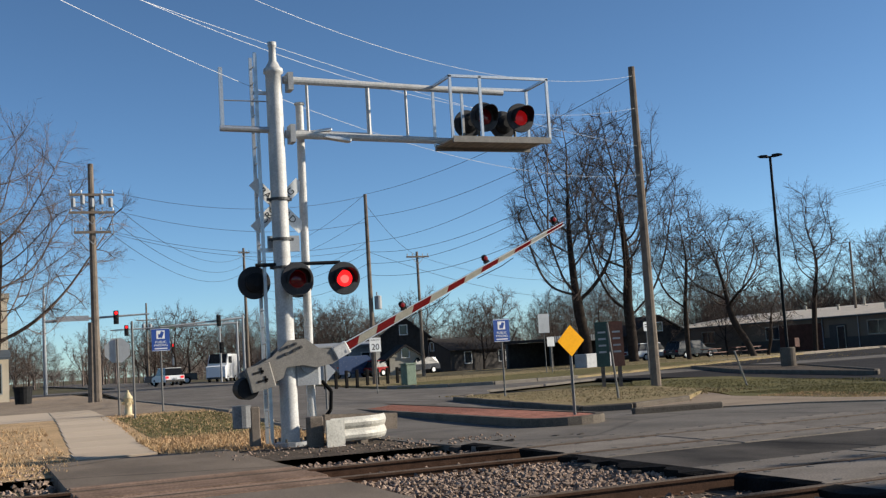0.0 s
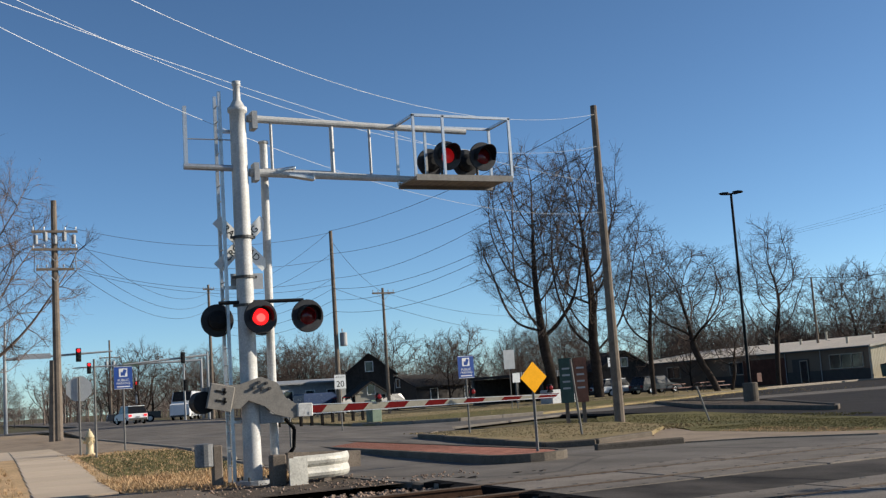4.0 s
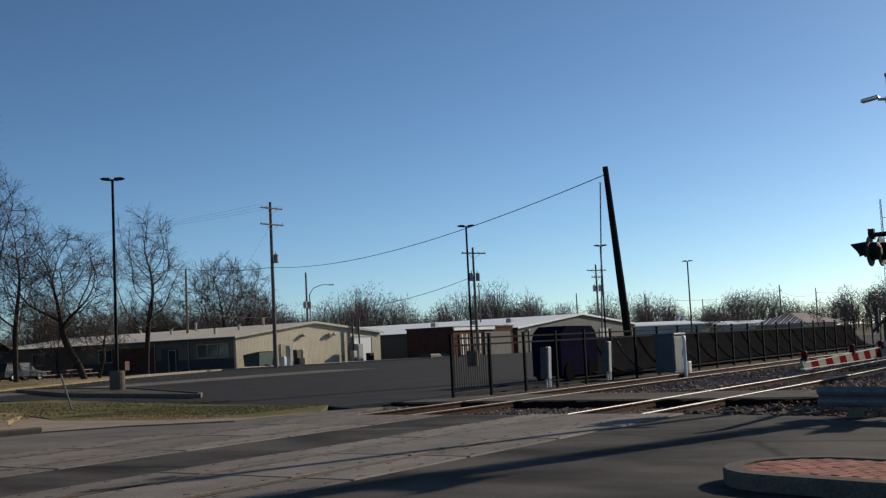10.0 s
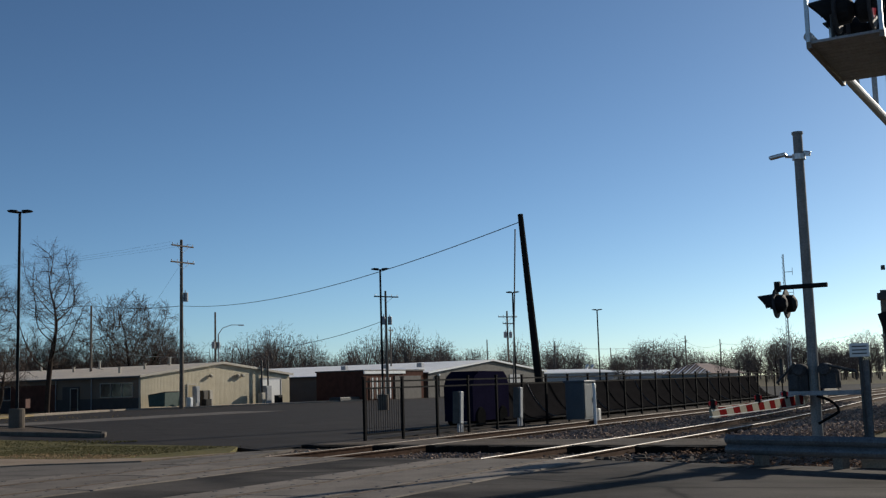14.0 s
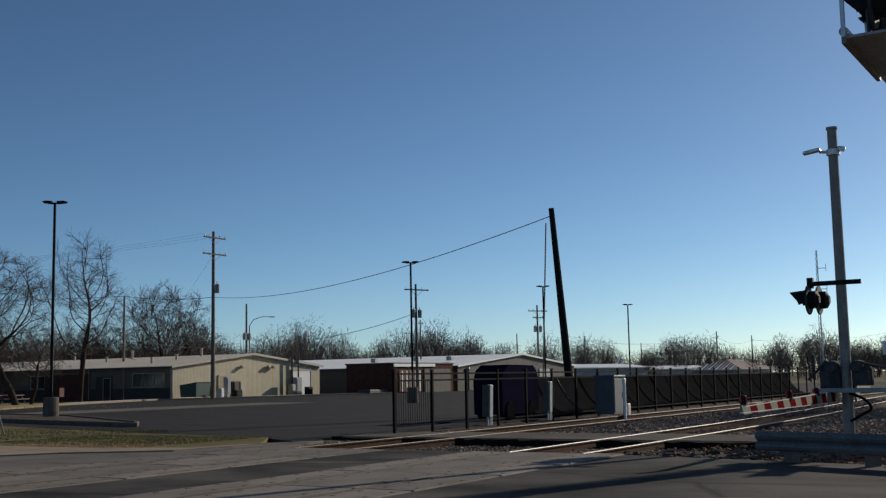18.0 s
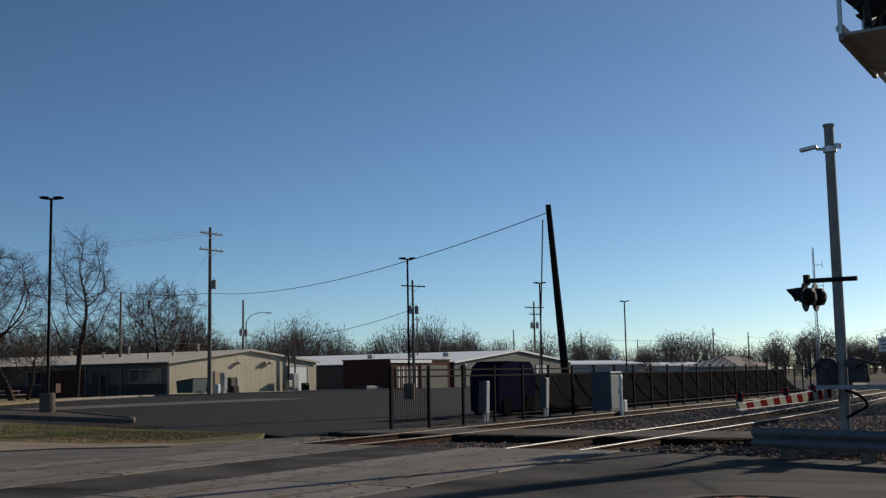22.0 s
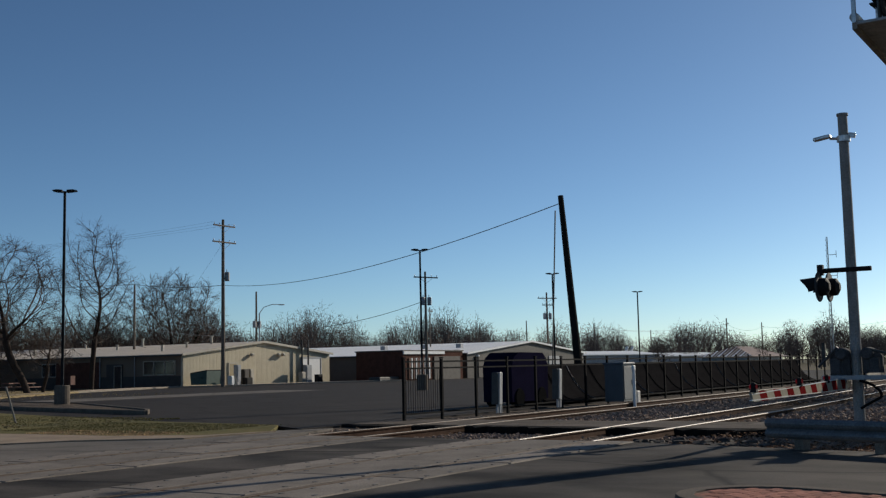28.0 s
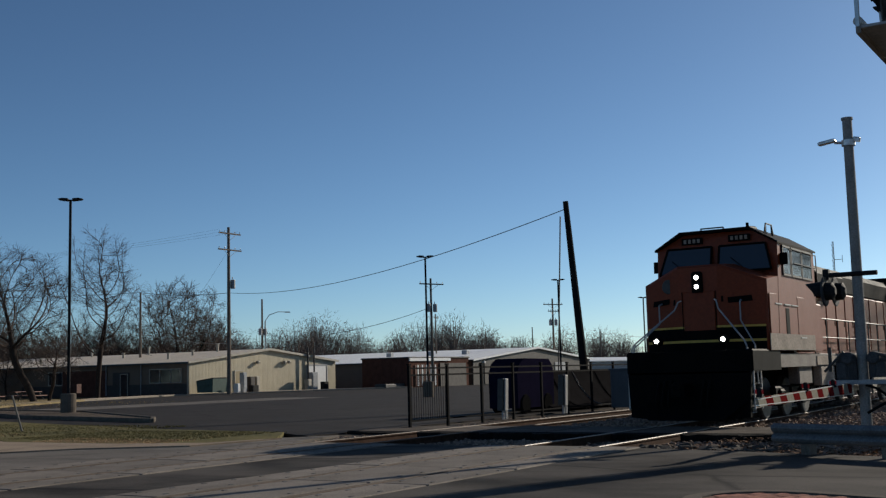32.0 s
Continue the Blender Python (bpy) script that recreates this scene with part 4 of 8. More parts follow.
def ladder(parent, x, y, z0, z1, width=0.38, along='X'):
    for s in (-0.5, 0.5):
        r = Shape()
        dx, dy = (s * width, 0) if along == 'X' else (0, s * width)
        r.box(x + dx, y + dy, (z0 + z1) / 2, 0.06, 0.06, z1 - z0)
        part("ladder_rail", r, GALV, parent)
    k = 0
    z = z0 + 0.3
    while z < z1:
        r = Shape()
        a, b = ((x - width / 2, y, z), (x + width / 2, y, z)) if along == 'X' else ((x, y - width / 2, z), (x, y + width / 2, z))
        r.rod(a, b, 0.013, n=6)
        part("rung", r, GALV, parent)
        z += 0.31


def mast(parent, x, y, h, r, m=SILVER):
    s = Shape()
    s.lathe([(r * 1.06, 0), (r * 1.0, 0.6), (r * 0.92, h - 0.95), (r * 0.92, h - 0.62), (r * 1.12, h - 0.6), (r * 1.12, h - 0.52), (r * 0.9, h - 0.5), (r * 0.45, h - 0.36), (r * 0.4, h - 0.1), (r * 0.5, h - 0.08), (r * 0.5, h), (0.001, h)], at=(x, y, 0), n=24)
    part("mast", s, m, parent, "tall tubular steel mast", smooth=True)
    f = Shape()
    f.lathe([(r * 2.1, -0.12), (r * 2.1, 0.03), (r * 1.0, 0.03)], at=(x, y, 0), n=16)
    part("base_flange", f, GREYP, parent)
    for i in range(6):
        b = Shape()
        w = math.pi / 3 * i
        b.rod((x + r * 1.7 * math.cos(w), y + r * 1.7 * math.sin(w), 0.03), (x + r * 1.7 * math.cos(w), y + r * 1.7 * math.sin(w), 0.1), 0.022, n=6)
        part("bolt", b, DARKST, parent)
    for z in (h * 0.43, h * 0.5, h * 0.6):
        b = Shape()
        b.lathe([(r * 1.0, z - 0.025), (r * 1.16, z - 0.025), (r * 1.16, z + 0.025), (r * 1.0, z + 0.025)], at=(x, y, 0), n=20)
        b.box(x - r * 1.15, y, z, 0.09, 0.06, 0.05).box(x + r * 1.15, y, z, 0.09, 0.06, 0.05)
        part("band_clamp", b, DARKST, parent)


def cantilever(parent, x0, x1, y, zt, zb, walk0, walk1, lights, face=-1, tail=None, sgn=1):
    """Truss arm from the mast towards x1, with a caged walkway carrying lamps."""
    top = Shape()
    top.rod((x0, y, zt), (x1, y, zt - 0.1), 0.075, 0.06, 12)
    part("top_chord", top, SILVER, parent)
    bot = Shape()
    bot.rod((x0, y, zb), (walk1, y, zb - 0.12), 0.08, 0.06, 12)
    part("bottom_chord", bot, SILVER, parent)
    br = Shape()
    br.box(x0 + sgn * 0.12, y, (zt + zb) / 2 + 0.48, 0.1, 0.28, 0.34)
    part("mast_bracket", br, GREYP, parent)
    br = Shape()
    br.box(x0 + sgn * 0.12, y, zb, 0.1, 0.28, 0.34)
    part("mast_bracket", br, GREYP, parent)
    for k in range(3):
        xx = x0 + (walk0 - x0) * (0.15, 0.55, 0.81)[k]
        p = Shape()
        p.rod((xx, y, zb - 0.03), (xx, y, zt - 0.03), 0.045 if k % 2 else 0.03, n=8)
        part("truss_post", p, SILVER, parent)
    n = 14
    for i in range(n):
        gr = Shape()
        gr.box(walk0 + (walk1 - walk0) * (i + 0.5) / n, y - 0.45, zb - 0.2, abs(walk1 - walk0) / n - 0.02, 0.9, 0.035)
        part("walkway_slat", gr, TANGREY if sgn > 0 else GREYP, parent)
    gr = Shape()
    gr.box((walk0 + walk1) / 2, y - 0.9, zb - 0.22, abs(walk1 - walk0), 0.06, 0.12).box((walk0 + walk1) / 2, y, zb - 0.22, abs(walk1 - walk0), 0.06, 0.12)
    part("walkway_edge", gr, TANGREY, parent, "grey walkway edge beam")
    for xx in (walk0, walk0 + (walk1 - walk0) * 0.3, walk1):
        for yy in (y - 0.9, y):
            p = Shape()
            p.box(xx, yy, (zb + zt) / 2 - 0.11, 0.05, 0.05, zt - zb + 0.18)
            part("cage_post", p, GALV, parent)
    for yy in (y - 0.9, y):
        p = Shape()
        p.box((walk0 + walk1) / 2, yy, zt - 0.03, abs(walk1 - walk0) + 0.05, 0.05, 0.05)
        part("cage_rail", p, GALV, parent)
    for xx in (walk0, walk1):
        p = Shape()
        p.box(xx, y - 0.45, zt - 0.03, 0.05, 0.9, 0.05)
        part("cage_rail", p, GALV, parent)
    lenses = []
    for i, lx in enumerate(lights):
        a = Shape()
        a.rod((lx, y - 0.2, zb - 0.15), (lx, y - 0.2, zb + 0.6), 0.03, n=8)
        part("lamp_post", a, DARKST, parent)
        lenses.append(flasher(parent, lx, y - (0.5 if sgn > 0 else 0.72), zb + 0.32, face, ("left", "right")[i % 2], glow=REDMID))
        flasher(parent, lx - 0.06, y + (0.22 if sgn > 0 else -0.27), zb + 0.32, -face, None)
    return lenses


def crossbuck(parent, x, y, z, L=1.22):
    for k, a in enumerate((-45, 45)):
        b = Shape()
        b.box(0, 0, 0, L, 0.008, 0.22)
        o = part("crossbuck_blade", b, WHITE, parent, "white crossbuck blade with black letters", at=pose(x, y + 0.012 * k, z, 0, -a, 0))
        cu = bpy.data.curves.new("lettering", 'FONT')
        cu.body = "CROSSING" if a > 0 else "RAILROAD"
        cu.size, cu.align_x, cu.align_y, cu.extrude = 0.185, 'CENTER', 'CENTER', 0.002
        cu.materials.append(BLACKP)
        t = new("lettering", cu)
        t.parent = o
        t.matrix_basis = pose(0, -0.0065, 0, 90, 0, 0)


# left (north) signal
SIGNAL_N = thing("crossing_signal", "silver cantilever railway crossing signal with red flashing lamps", "railway signal", 0, 0, 0)
MX, MY = 5.26, 20.56
mast(SIGNAL_N, MX, MY, 7.55, 0.165)
ladder(SIGNAL_N, MX - 0.33, MY + 0.25, 0.0, 7.35, along='Y')
for z in (1.1, 3.6, 6.6):
    s = Shape()
    s.box(MX - 0.12, MY + 0.16, z, 0.5, 0.06, 0.06)
    part("ladder_bracket", s, ALU, SIGNAL_N)
LENS_C = cantilever(SIGNAL_N, MX + 0.18, 10.06, MY, 6.83, 5.78, 8.5, 10.6, (9.38, 10.18))
s = Shape()
s.rod((MX, MY, 5.85), (4.2, MY, 5.87), 0.06, n=10).box(4.25, MY, 6.42, 0.07, 0.07, 1.2).rod((4.25, MY, 6.4), (MX, MY, 6.4), 0.012, n=6)
part("rear_platform_rail", s, GALV, SIGNAL_N)
crossbuck(SIGNAL_N, MX + 0.03, MY + 0.24, 4.45, 1.3)
s = Shape()
s.box(MX + 0.1, MY + 0.22, 3.72, 0.62, 0.01, 0.3)
part("plaque", s, SIGNBACK, SIGNAL_N, "grey back of a small sign plate")
a = Shape()
a.rod((4.75, MY, 3.3), (6.32, MY - 0.2, 3.3), 0.035, n=8).rod((5.42, MY - 0.2, 3.3), (5.42, MY - 0.2, 3.0), 0.03, n=8).rod((6.32, MY - 0.2, 3.3), (6.32, MY - 0.2, 3.0), 0.03, n=8)
part("lamp_crossarm", a, BLACKP, SIGNAL_N)
LENS_M = [flasher(SIGNAL_N, 5.42, MY - 0.42, 2.99, -1, "left", 0.31), flasher(SIGNAL_N, 6.32, MY - 0.42, 2.98, -1, "right", 0.31)]
flasher(SIGNAL_N, 4.78, MY + 0.3, 3.0, 1, None, 0.31)
flasher(SIGNAL_N, 5.62, MY + 0.3, 3.0, 1, None, 0.31)

# gate with its own slim pole
GATE_N = thing("crossing_gate", "red and white striped crossing gate arm with counterweight, lowering", "crossing gate", 0, 0, 0)
s = Shape()
s.rod((5.76, 20.85, -0.1), (5.82, 20.85, 6.42), 0.085, 0.075, 16).rod((5.82, 20.85, 6.42), (5.82, 20.85, 6.46), 0.1, n=16)
part("gate_pole", s, SILVER, GATE_N, "slim silver tubular pole")
s = Shape()
s.box(5.62, 20.62, 1.35, 0.52, 0.34, 0.62, bevel=0.06).rod((5.62, 20.38, 1.42), (5.62, 20.8, 1.42), 0.15, n=16)
part("gate_mechanism", s, GREYP, GATE_N, "grey gate mechanism box")
s = Shape()
s.path([(5.95, 20.7, 1.1), (6.12, 20.7, 0.9), (6.1, 20.72, 0.55), (5.9, 20.75, 0.3)], 0.035, 8)
part("cable_conduit", s, TYRE, GATE_N)
fl = Shape()
fl.box(6.45, 20.55, 5.72, 0.55, 0.2, 0.08, rot(0, 8, 0), bevel=0.03).rod((5.78, 20.8, 5.9), (7.2, 20.6, 5.82), 0.025, n=6).box(6.15, 20.6, 5.86, 0.4, 0.22, 0.05, rot(0, -10, 0), bevel=0.02)
part("flood_lamp", fl, ALU, GATE_N, "pale flood lamp on a bracket")


def gate_arm(parent, length, at, lamp=1.0, wide=0.135):
    """The arm turns about its pivot; local x runs along it."""
    arm = new("gate_arm")
    arm.parent = parent
    arm.matrix_basis = at
    s = Shape()   # counterweight side and curved support
    s.prism([(-0.95, -0.12), (-0.95, 0.28), (-0.35, 0.3), (0.05, 0.42), (0.35, 0.3), (0.5, 0.02), (0.72, -0.12), (0.98, -0.13), (0.98, -0.33), (0.6, -0.36), (0.3, -0.28), (0.1, -0.12), (-0.2, 0.0), (-0.35, -0.14)], -0.02, 0.02, plane='XZ')
    s.prism([(-0.95, -0.12), (-0.95, 0.28), (-0.35, 0.3), (0.05, 0.4), (0.3, 0.28), (0.45, 0.02), (0.7, -0.14), (0.6, -0.34), (0.1, -0.1), (-0.3, -0.12)], 0.38, 0.42, plane='XZ')
    part("support_bracket", s, TANGREY, arm, "tan-grey curved arm support")
    for k in range(2):
        w = Shape()
        w.box(-0.72, -0.05 - 0.035 * k, 0.08, 0.46, 0.05, 0.46, rot(0, 12, 0), bevel=0.02)
        wo = part("counterweight", w, TANGREY, arm, "grey slotted counterweight plate")
        if k:
            for dz in (-0.07, 0.1):
                sl = Shape()
                sl.box(-0.72, -0.113, 0.08 + dz, 0.2, 0.012, 0.04, rot(0, 12, 0)).box(-0.66, -0.113, 0.08 + dz, 0.04, 0.012, 0.12, rot(0, 12, 0))
                part("slot", sl, BLACKP, wo)
    w = Shape()
    w.rod((-1.0, -0.02, 0.0), (-1.0, 0.42, 0.0), 0.2, n=16)
    part("rear_weight", w, BLACKP, arm)
    for i, (bx, bz) in enumerate(((0.0, 0.32), (0.14, 0.3), (0.06, 0.2), (0.2, 0.2), (-0.1, 0.22))):
        b = Shape()
        b.rod((bx, -0.02, bz), (bx, -0.07, bz), 0.03, n=6)
        part("bolt_head", b, DARKST, arm)
    j = Shape()
    j.box(0.86, 0.0, -0.22, 0.3, 0.1, 0.24, bevel=0.02).rod((0.75, -0.06, -0.16), (0.75, 0.06, -0.16), 0.03).rod((0.95, -0.06, -0.28), (0.95, 0.06, -0.28), 0.03)
    part("arm_socket", j, SILVER, arm)
    n = round((length - 0.9) / 0.41)
    L = (length - 0.9) / n
    for i in range(n):
        h0, h1 = wide - 0.04 * i / n, wide - 0.04 * (i + 1) / n
        b = Shape()
        x0, x1 = 0.9 + i * L, 0.9 + (i + 1) * L
        k = 0.12
        b.add([(x0 - k * (i > 0), 0.02, -0.22 - h0 / 2), (x1 - k, 0.02, -0.22 - h1 / 2), (x1, 0.02, -0.22 + h1 / 2), (x0, 0.02, -0.22 + h0 / 2),
               (x0 - k * (i > 0), 0.06, -0.22 - h0 / 2), (x1 - k, 0.06, -0.22 - h1 / 2), (x1, 0.06, -0.22 + h1 / 2), (x0, 0.06, -0.22 + h0 / 2)],
              [(0, 1, 2, 3), (7, 6, 5, 4), (0, 4, 5, 1), (1, 5, 6, 2), (2, 6, 7, 3), (3, 7, 4, 0)])
        part("stripe", b, REDP if i % 2 == 0 else WHITEP, arm)
    e = Shape()
    e.box((0.9 + length) / 2, 0.04, -0.22 - wide * 0.42, length - 0.95, 0.045, 0.014, rot(0, -0.6, 0)).box((0.9 + length) / 2, 0.04, -0.22 + wide * 0.42, length - 0.95, 0.045, 0.014, rot(0, 0.6, 0))
    part("edge_strip", e, ALU, arm)
    for lx in (2.35, 4.35, length - 0.2):
        b = Shape()
        b.box(lx, 0.04, -0.13, 0.09, 0.1, 0.04).lathe([(0.045 * lamp, -0.09 * lamp), (0.06 * lamp, -0.07 * lamp), (0.06 * lamp, 0.06 * lamp), (0.04 * lamp, 0.085 * lamp), (0.001, 0.09 * lamp)], at=(lx, 0.04, -0.12 + 0.08 * lamp), n=12)
        lo = part("arm_lamp", b, BLACKP, arm, "small red lamp on the arm")
        for sy in (-1, 1):
            g = Shape()
            g.lathe([(0.001, -0.022), (0.045 * lamp, -0.012), (0.052 * lamp, 0.0)], at=(lx, 0.04 + sy * 0.07 * lamp, -0.12 + 0.08 * lamp), axis='Y', n=12)
            part("lamp_lens", g, ARMLENS, lo)
    for lx in (3.3, 4.9):
        c = Shape()
        c.path([(lx - 0.9, 0.0, -0.32), (lx - 0.3, 0.0, -0.345), (lx, 0.0, -0.32)], 0.008, 4)
        part("arm_cable", c, BLACKP, arm)
    return arm


ARM_PIVOT = (5.36, 20.3, 1.48)
ARM_N = gate_arm(GATE_N, 6.32, pose(*ARM_PIVOT, 0, 0, 0), 0.85)


def guard_beam(parent, a, b, z, posts, curl=0.0, material=GALV, tall=1.0):
    """W-beam crash barrier between two points, with wooden or steel posts."""
    a, b = Vector((*a, 0)), Vector((*b, 0))
    d = (b - a).normalized()
    nrm = Vector((d.y, -d.x, 0))
    prof = [(0.0, 0.155), (0.05, 0.12), (0.07, 0.08), (0.05, 0.04), (0.0, 0.0), (0.05, -0.04), (0.07, -0.08), (0.05, -0.12), (0.0, -0.155)]
    s = Shape()
    n = 10
    cols = []
    for i in range(n + 1):
        p = a.lerp(b, i / n)
        off = curl * (max(0, i / n - 0.5) * 2) ** 2
        for o, h in prof:
            q = p + nrm * (o - off)
            cols.append((q.x, q.y, z + h * tall))
    k = len(prof)
    fs = [(i * k + j, (i + 1) * k + j, (i + 1) * k + j + 1, i * k + j + 1) for i in range(n) for j in range(k - 1)]
    back = [((Vector(c) - nrm * 0.006).x, (Vector(c) - nrm * 0.006).y, c[2]) for c in cols]
    s.add(cols, fs)
    s.add(back, [f[::-1] for f in fs])
    part("guard_rail_beam", s, material, parent, "corrugated galvanised guard rail beam")
    for t in posts:
        p = a.lerp(b, t) - nrm * 0.12
        q = Shape()
        q.box(p.x, p.y, z / 2 - 0.1, 0.16, 0.2, z + 0.45, rot(0, 0, math.degrees(math.atan2(d.y, d.x))), bevel=0.01)
        part("guard_post", q, WOODPOLE, parent, "weathered wooden guard post")


G1 = thing("guard_rail", "short galvanised guard rail around the signal mast", "guard rail")
guard_beam(G1, (5.72, 19.5), (7.05, 19.75), 0.23, (0.1, 0.5), curl=0.45, material=OXGALV, tall=1.35)
s = Shape()
s.box(5.78, 19.42, 0.17, 0.36, 0.025, 0.5, rot(0, 0, 9), bevel=0.006)
part("end_plate", s, OXGALV, G1, "dull grey flared end plate")
s = Shape()
s.box(5.5, 19.75, 0.18, 0.26, 0.26, 0.62, bevel=0.02)
part("barrier_post", s, WOODPOLE, G1)
s = Shape()
s.box(4.52, 20.2, 0.38, 0.17, 0.2, 0.7, bevel=0.02)
part("barrier_post", s, WOODPOLE, G1)
s = Shape()
s.box(6.55, 20.35, 0.3, 1.5, 0.12, 0.3, rot(0, 3, 8))
part("barrier_rail", s, WOODPOLE, G1)
s = Shape()
s.lathe([(0.16, 0.36), (0.17, 0.38), (0.17, 0.76), (0.001, 0.78)], at=(4.3, 20.2, 0), n=14)
part("end_cap", s, DARKGALV, G1, "rounded galvanised barrier end")

# right (south) signal
SIGNAL_S = thing("crossing_signal", "silver cantilever railway crossing signal seen against the light", "railway signal", 0, 0, 0)
SX, SY = 23.7, 2.85
mast(SIGNAL_S, SX, SY, 7.9, 0.25, SHADEPOLE)
ladder(SIGNAL_S, SX - 0.1, SY + 0.36, 0.0, 7.5, along='X')
cantilever(SIGNAL_S, SX - 0.2, 14.9, SY + 0.1, 7.0, 5.85, 17.0, 14.7, (16.35, 15.35), sgn=-1)
for i in range(5):
    s = Shape()
    s.box(24.25 - 0.24 * i, SY - 0.35, 5.66, 0.2, 0.8, 0.035)
    part("mast_platform_slat", s, GREYP, SIGNAL_S)
for yy in (SY - 0.78, SY + 0.08):
    s = Shape()
    s.box(23.75, yy, 5.66, 1.3, 0.07, 0.16)
    part("mast_platform_edge", s, GREYP, SIGNAL_S)
s = Shape()
s.rod((SX, SY + 0.5, 3.1), (SX, SY - 0.7, 3.1), 0.04, n=8)
part("lamp_crossarm", s, BLACKP, SIGNAL_S)
flasher(SIGNAL_S, SX + 0.3, SY - 0.75, 2.95, -1, None, 0.31)
flasher(SIGNAL_S, SX - 0.4, SY - 0.75, 2.95, -1, None, 0.31)

GATE_S = thing("crossing_gate", "red and white striped crossing gate lowered beside the tracks", "crossing gate", 0, 0, 0)
NX, NY = 24.2, 5.2
s = Shape()
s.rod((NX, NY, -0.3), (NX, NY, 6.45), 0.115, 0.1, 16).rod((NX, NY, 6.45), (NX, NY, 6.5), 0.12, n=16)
part("gate_pole", s, SHADEPOLE, GATE_S, "slim silver tubular pole with shade in its colour")
s = Shape()
s.box(NX - 0.06, NY + 0.42, 6.02, 0.2, 0.36, 0.06, rot(-8, 0, 0), bevel=0.02).rod((NX, NY - 0.02, 5.96), (NX, NY + 0.28, 6.0), 0.03, n=8).lathe([(0.115, 5.9), (0.14, 5.9), (0.14, 6.02), (0.115, 6.02)], at=(NX, NY, 0), n=14).box(NX, NY - 0.17, 6.02, 0.08, 0.16, 0.1, rot(14, 0, 0), bevel=0.02)
part("flood_lamp", s, ALU, GATE_S, "pale flood lamp on a bracket")
s = Shape()
s.rod((NX - 0.1, NY - 0.42, 3.2), (NX - 0.1, NY + 0.65, 3.2), 0.05, n=8).box(NX - 0.1, NY + 0.6, 3.22, 0.12, 0.12, 0.22)
part("lamp_crossarm", s, BLACKP, GATE_S)
flasher(GATE_S, NX - 0.25, NY + 0.62, 2.86, 1, None, 0.31)
flasher(GATE_S, NX + 0.35, NY + 0.55, 2.88, 1, None, 0.31)
for dy in (-0.34, 0.3):
    s = Shape()
    s.box(NX - 0.1, NY + dy, 1.3, 0.36, 0.4, 0.46 + 0.1 * (dy > 0), bevel=0.12).lathe([(0.001, -0.24), (0.1, -0.24), (0.13, -0.2), (0.13, 0.2), (0.001, 0.24)], at=(NX - 0.12, NY + dy * 0.8, 1.46), axis='X', n=12).box(NX - 0.3, NY + dy * 1.2, 1.22, 0.06, 0.2, 0.3, rot(0, 0, 0), bevel=0.02)
    part("gate_mechanism", s, MECH, GATE_S, "dark gate mechanism box")
for a, b, q in (((NX - 0.3, NY - 0.9, 1.4), (NX - 0.3, NY - 0.3, 1.55), 0.035), ((NX - 0.3, NY + 0.3, 1.6), (NX - 0.3, NY + 0.7, 1.2), 0.03), ((NX - 0.2, NY + 0.6, 1.7), (NX - 0.2, NY + 0.6, 1.2), 0.04)):
    s = Shape()
    s.rod(a, b, q, n=6)
    part("linkage", s, DARKST, GATE_S)
s = Shape()
s.box(NX - 0.35, NY - 0.25, 0.98, 0.1, 1.75, 0.09, bevel=0.01)
part("service_bracket", s, GREYP, GATE_S)
s = Shape()
s.box(NX - 0.35, NY - 1.1, 0.7, 0.12, 0.12, 1.85, bevel=0.01)
part("bracket_post", s, DARKGALV, GATE_S)
s = Shape()
s.path([(NX - 0.32, NY - 0.1 - 0.42 * math.sin(math.pi * k / 10), 0.92 - 0.055 * k + 0.02 * math.sin(k)) for k in range(11)], 0.028, 7)
part("cable_conduit", s, TYRE, GATE_S)
gate_arm(GATE_S, 7.3, pose(NX + 0.65, NY + 0.25, 1.08, 0, 0.5, 180), 0.75, 0.19)
G2 = thing("guard_rail", "long galvanised guard rail at the street corner", "guard rail")
# these beams face away from the sun; the dark steel colour holds their shade
guard_beam(G2, (18.0, 5.3), (16.4, 1.0), 0.3, (0.12, 0.42, 0.8), material=DARKGALV)
guard_beam(G2, (16.4, 1.0), (14.9, -4.6), 0.3, (0.1, 0.5, 0.9), material=DARKGALV)
# ---- buildings ----
def window(parent, x, y, z, w, h, face, panes=1, frame_mat=WHITE, depth=0.1):
    """A framed window: face 'W' looks to -x, 'S' to -y. Glass is set back in its frame."""
    o = new("window")
    o.parent = parent
    o.matrix_basis = pose(x, y, z, 0, 0, 0 if face == 'S' else -90)
    f = Shape()
    t = 0.07
    f.box(0, 0, h / 2 - t / 2, w, depth, t).box(0, 0, -h / 2 + t / 2, w, depth, t).box(-w / 2 + t / 2, 0, 0, t, depth, h - 2 * t).box(w / 2 - t / 2, 0, 0, t, depth, h - 2 * t)
    for i in range(1, panes):
        f.box(-w / 2 + w * i / panes, 0, 0, t * 0.7, depth, h - 2 * t)
    part("window_frame", f, frame_mat, o)
    for i in range(panes):
        g = Shape()
        g.box(-w / 2 + w * (i + 0.5) / panes, depth * 0.15, 0, w / panes - t, 0.02, h - 2 * t)
        part("pane", g, GLASSD, o)
    return o


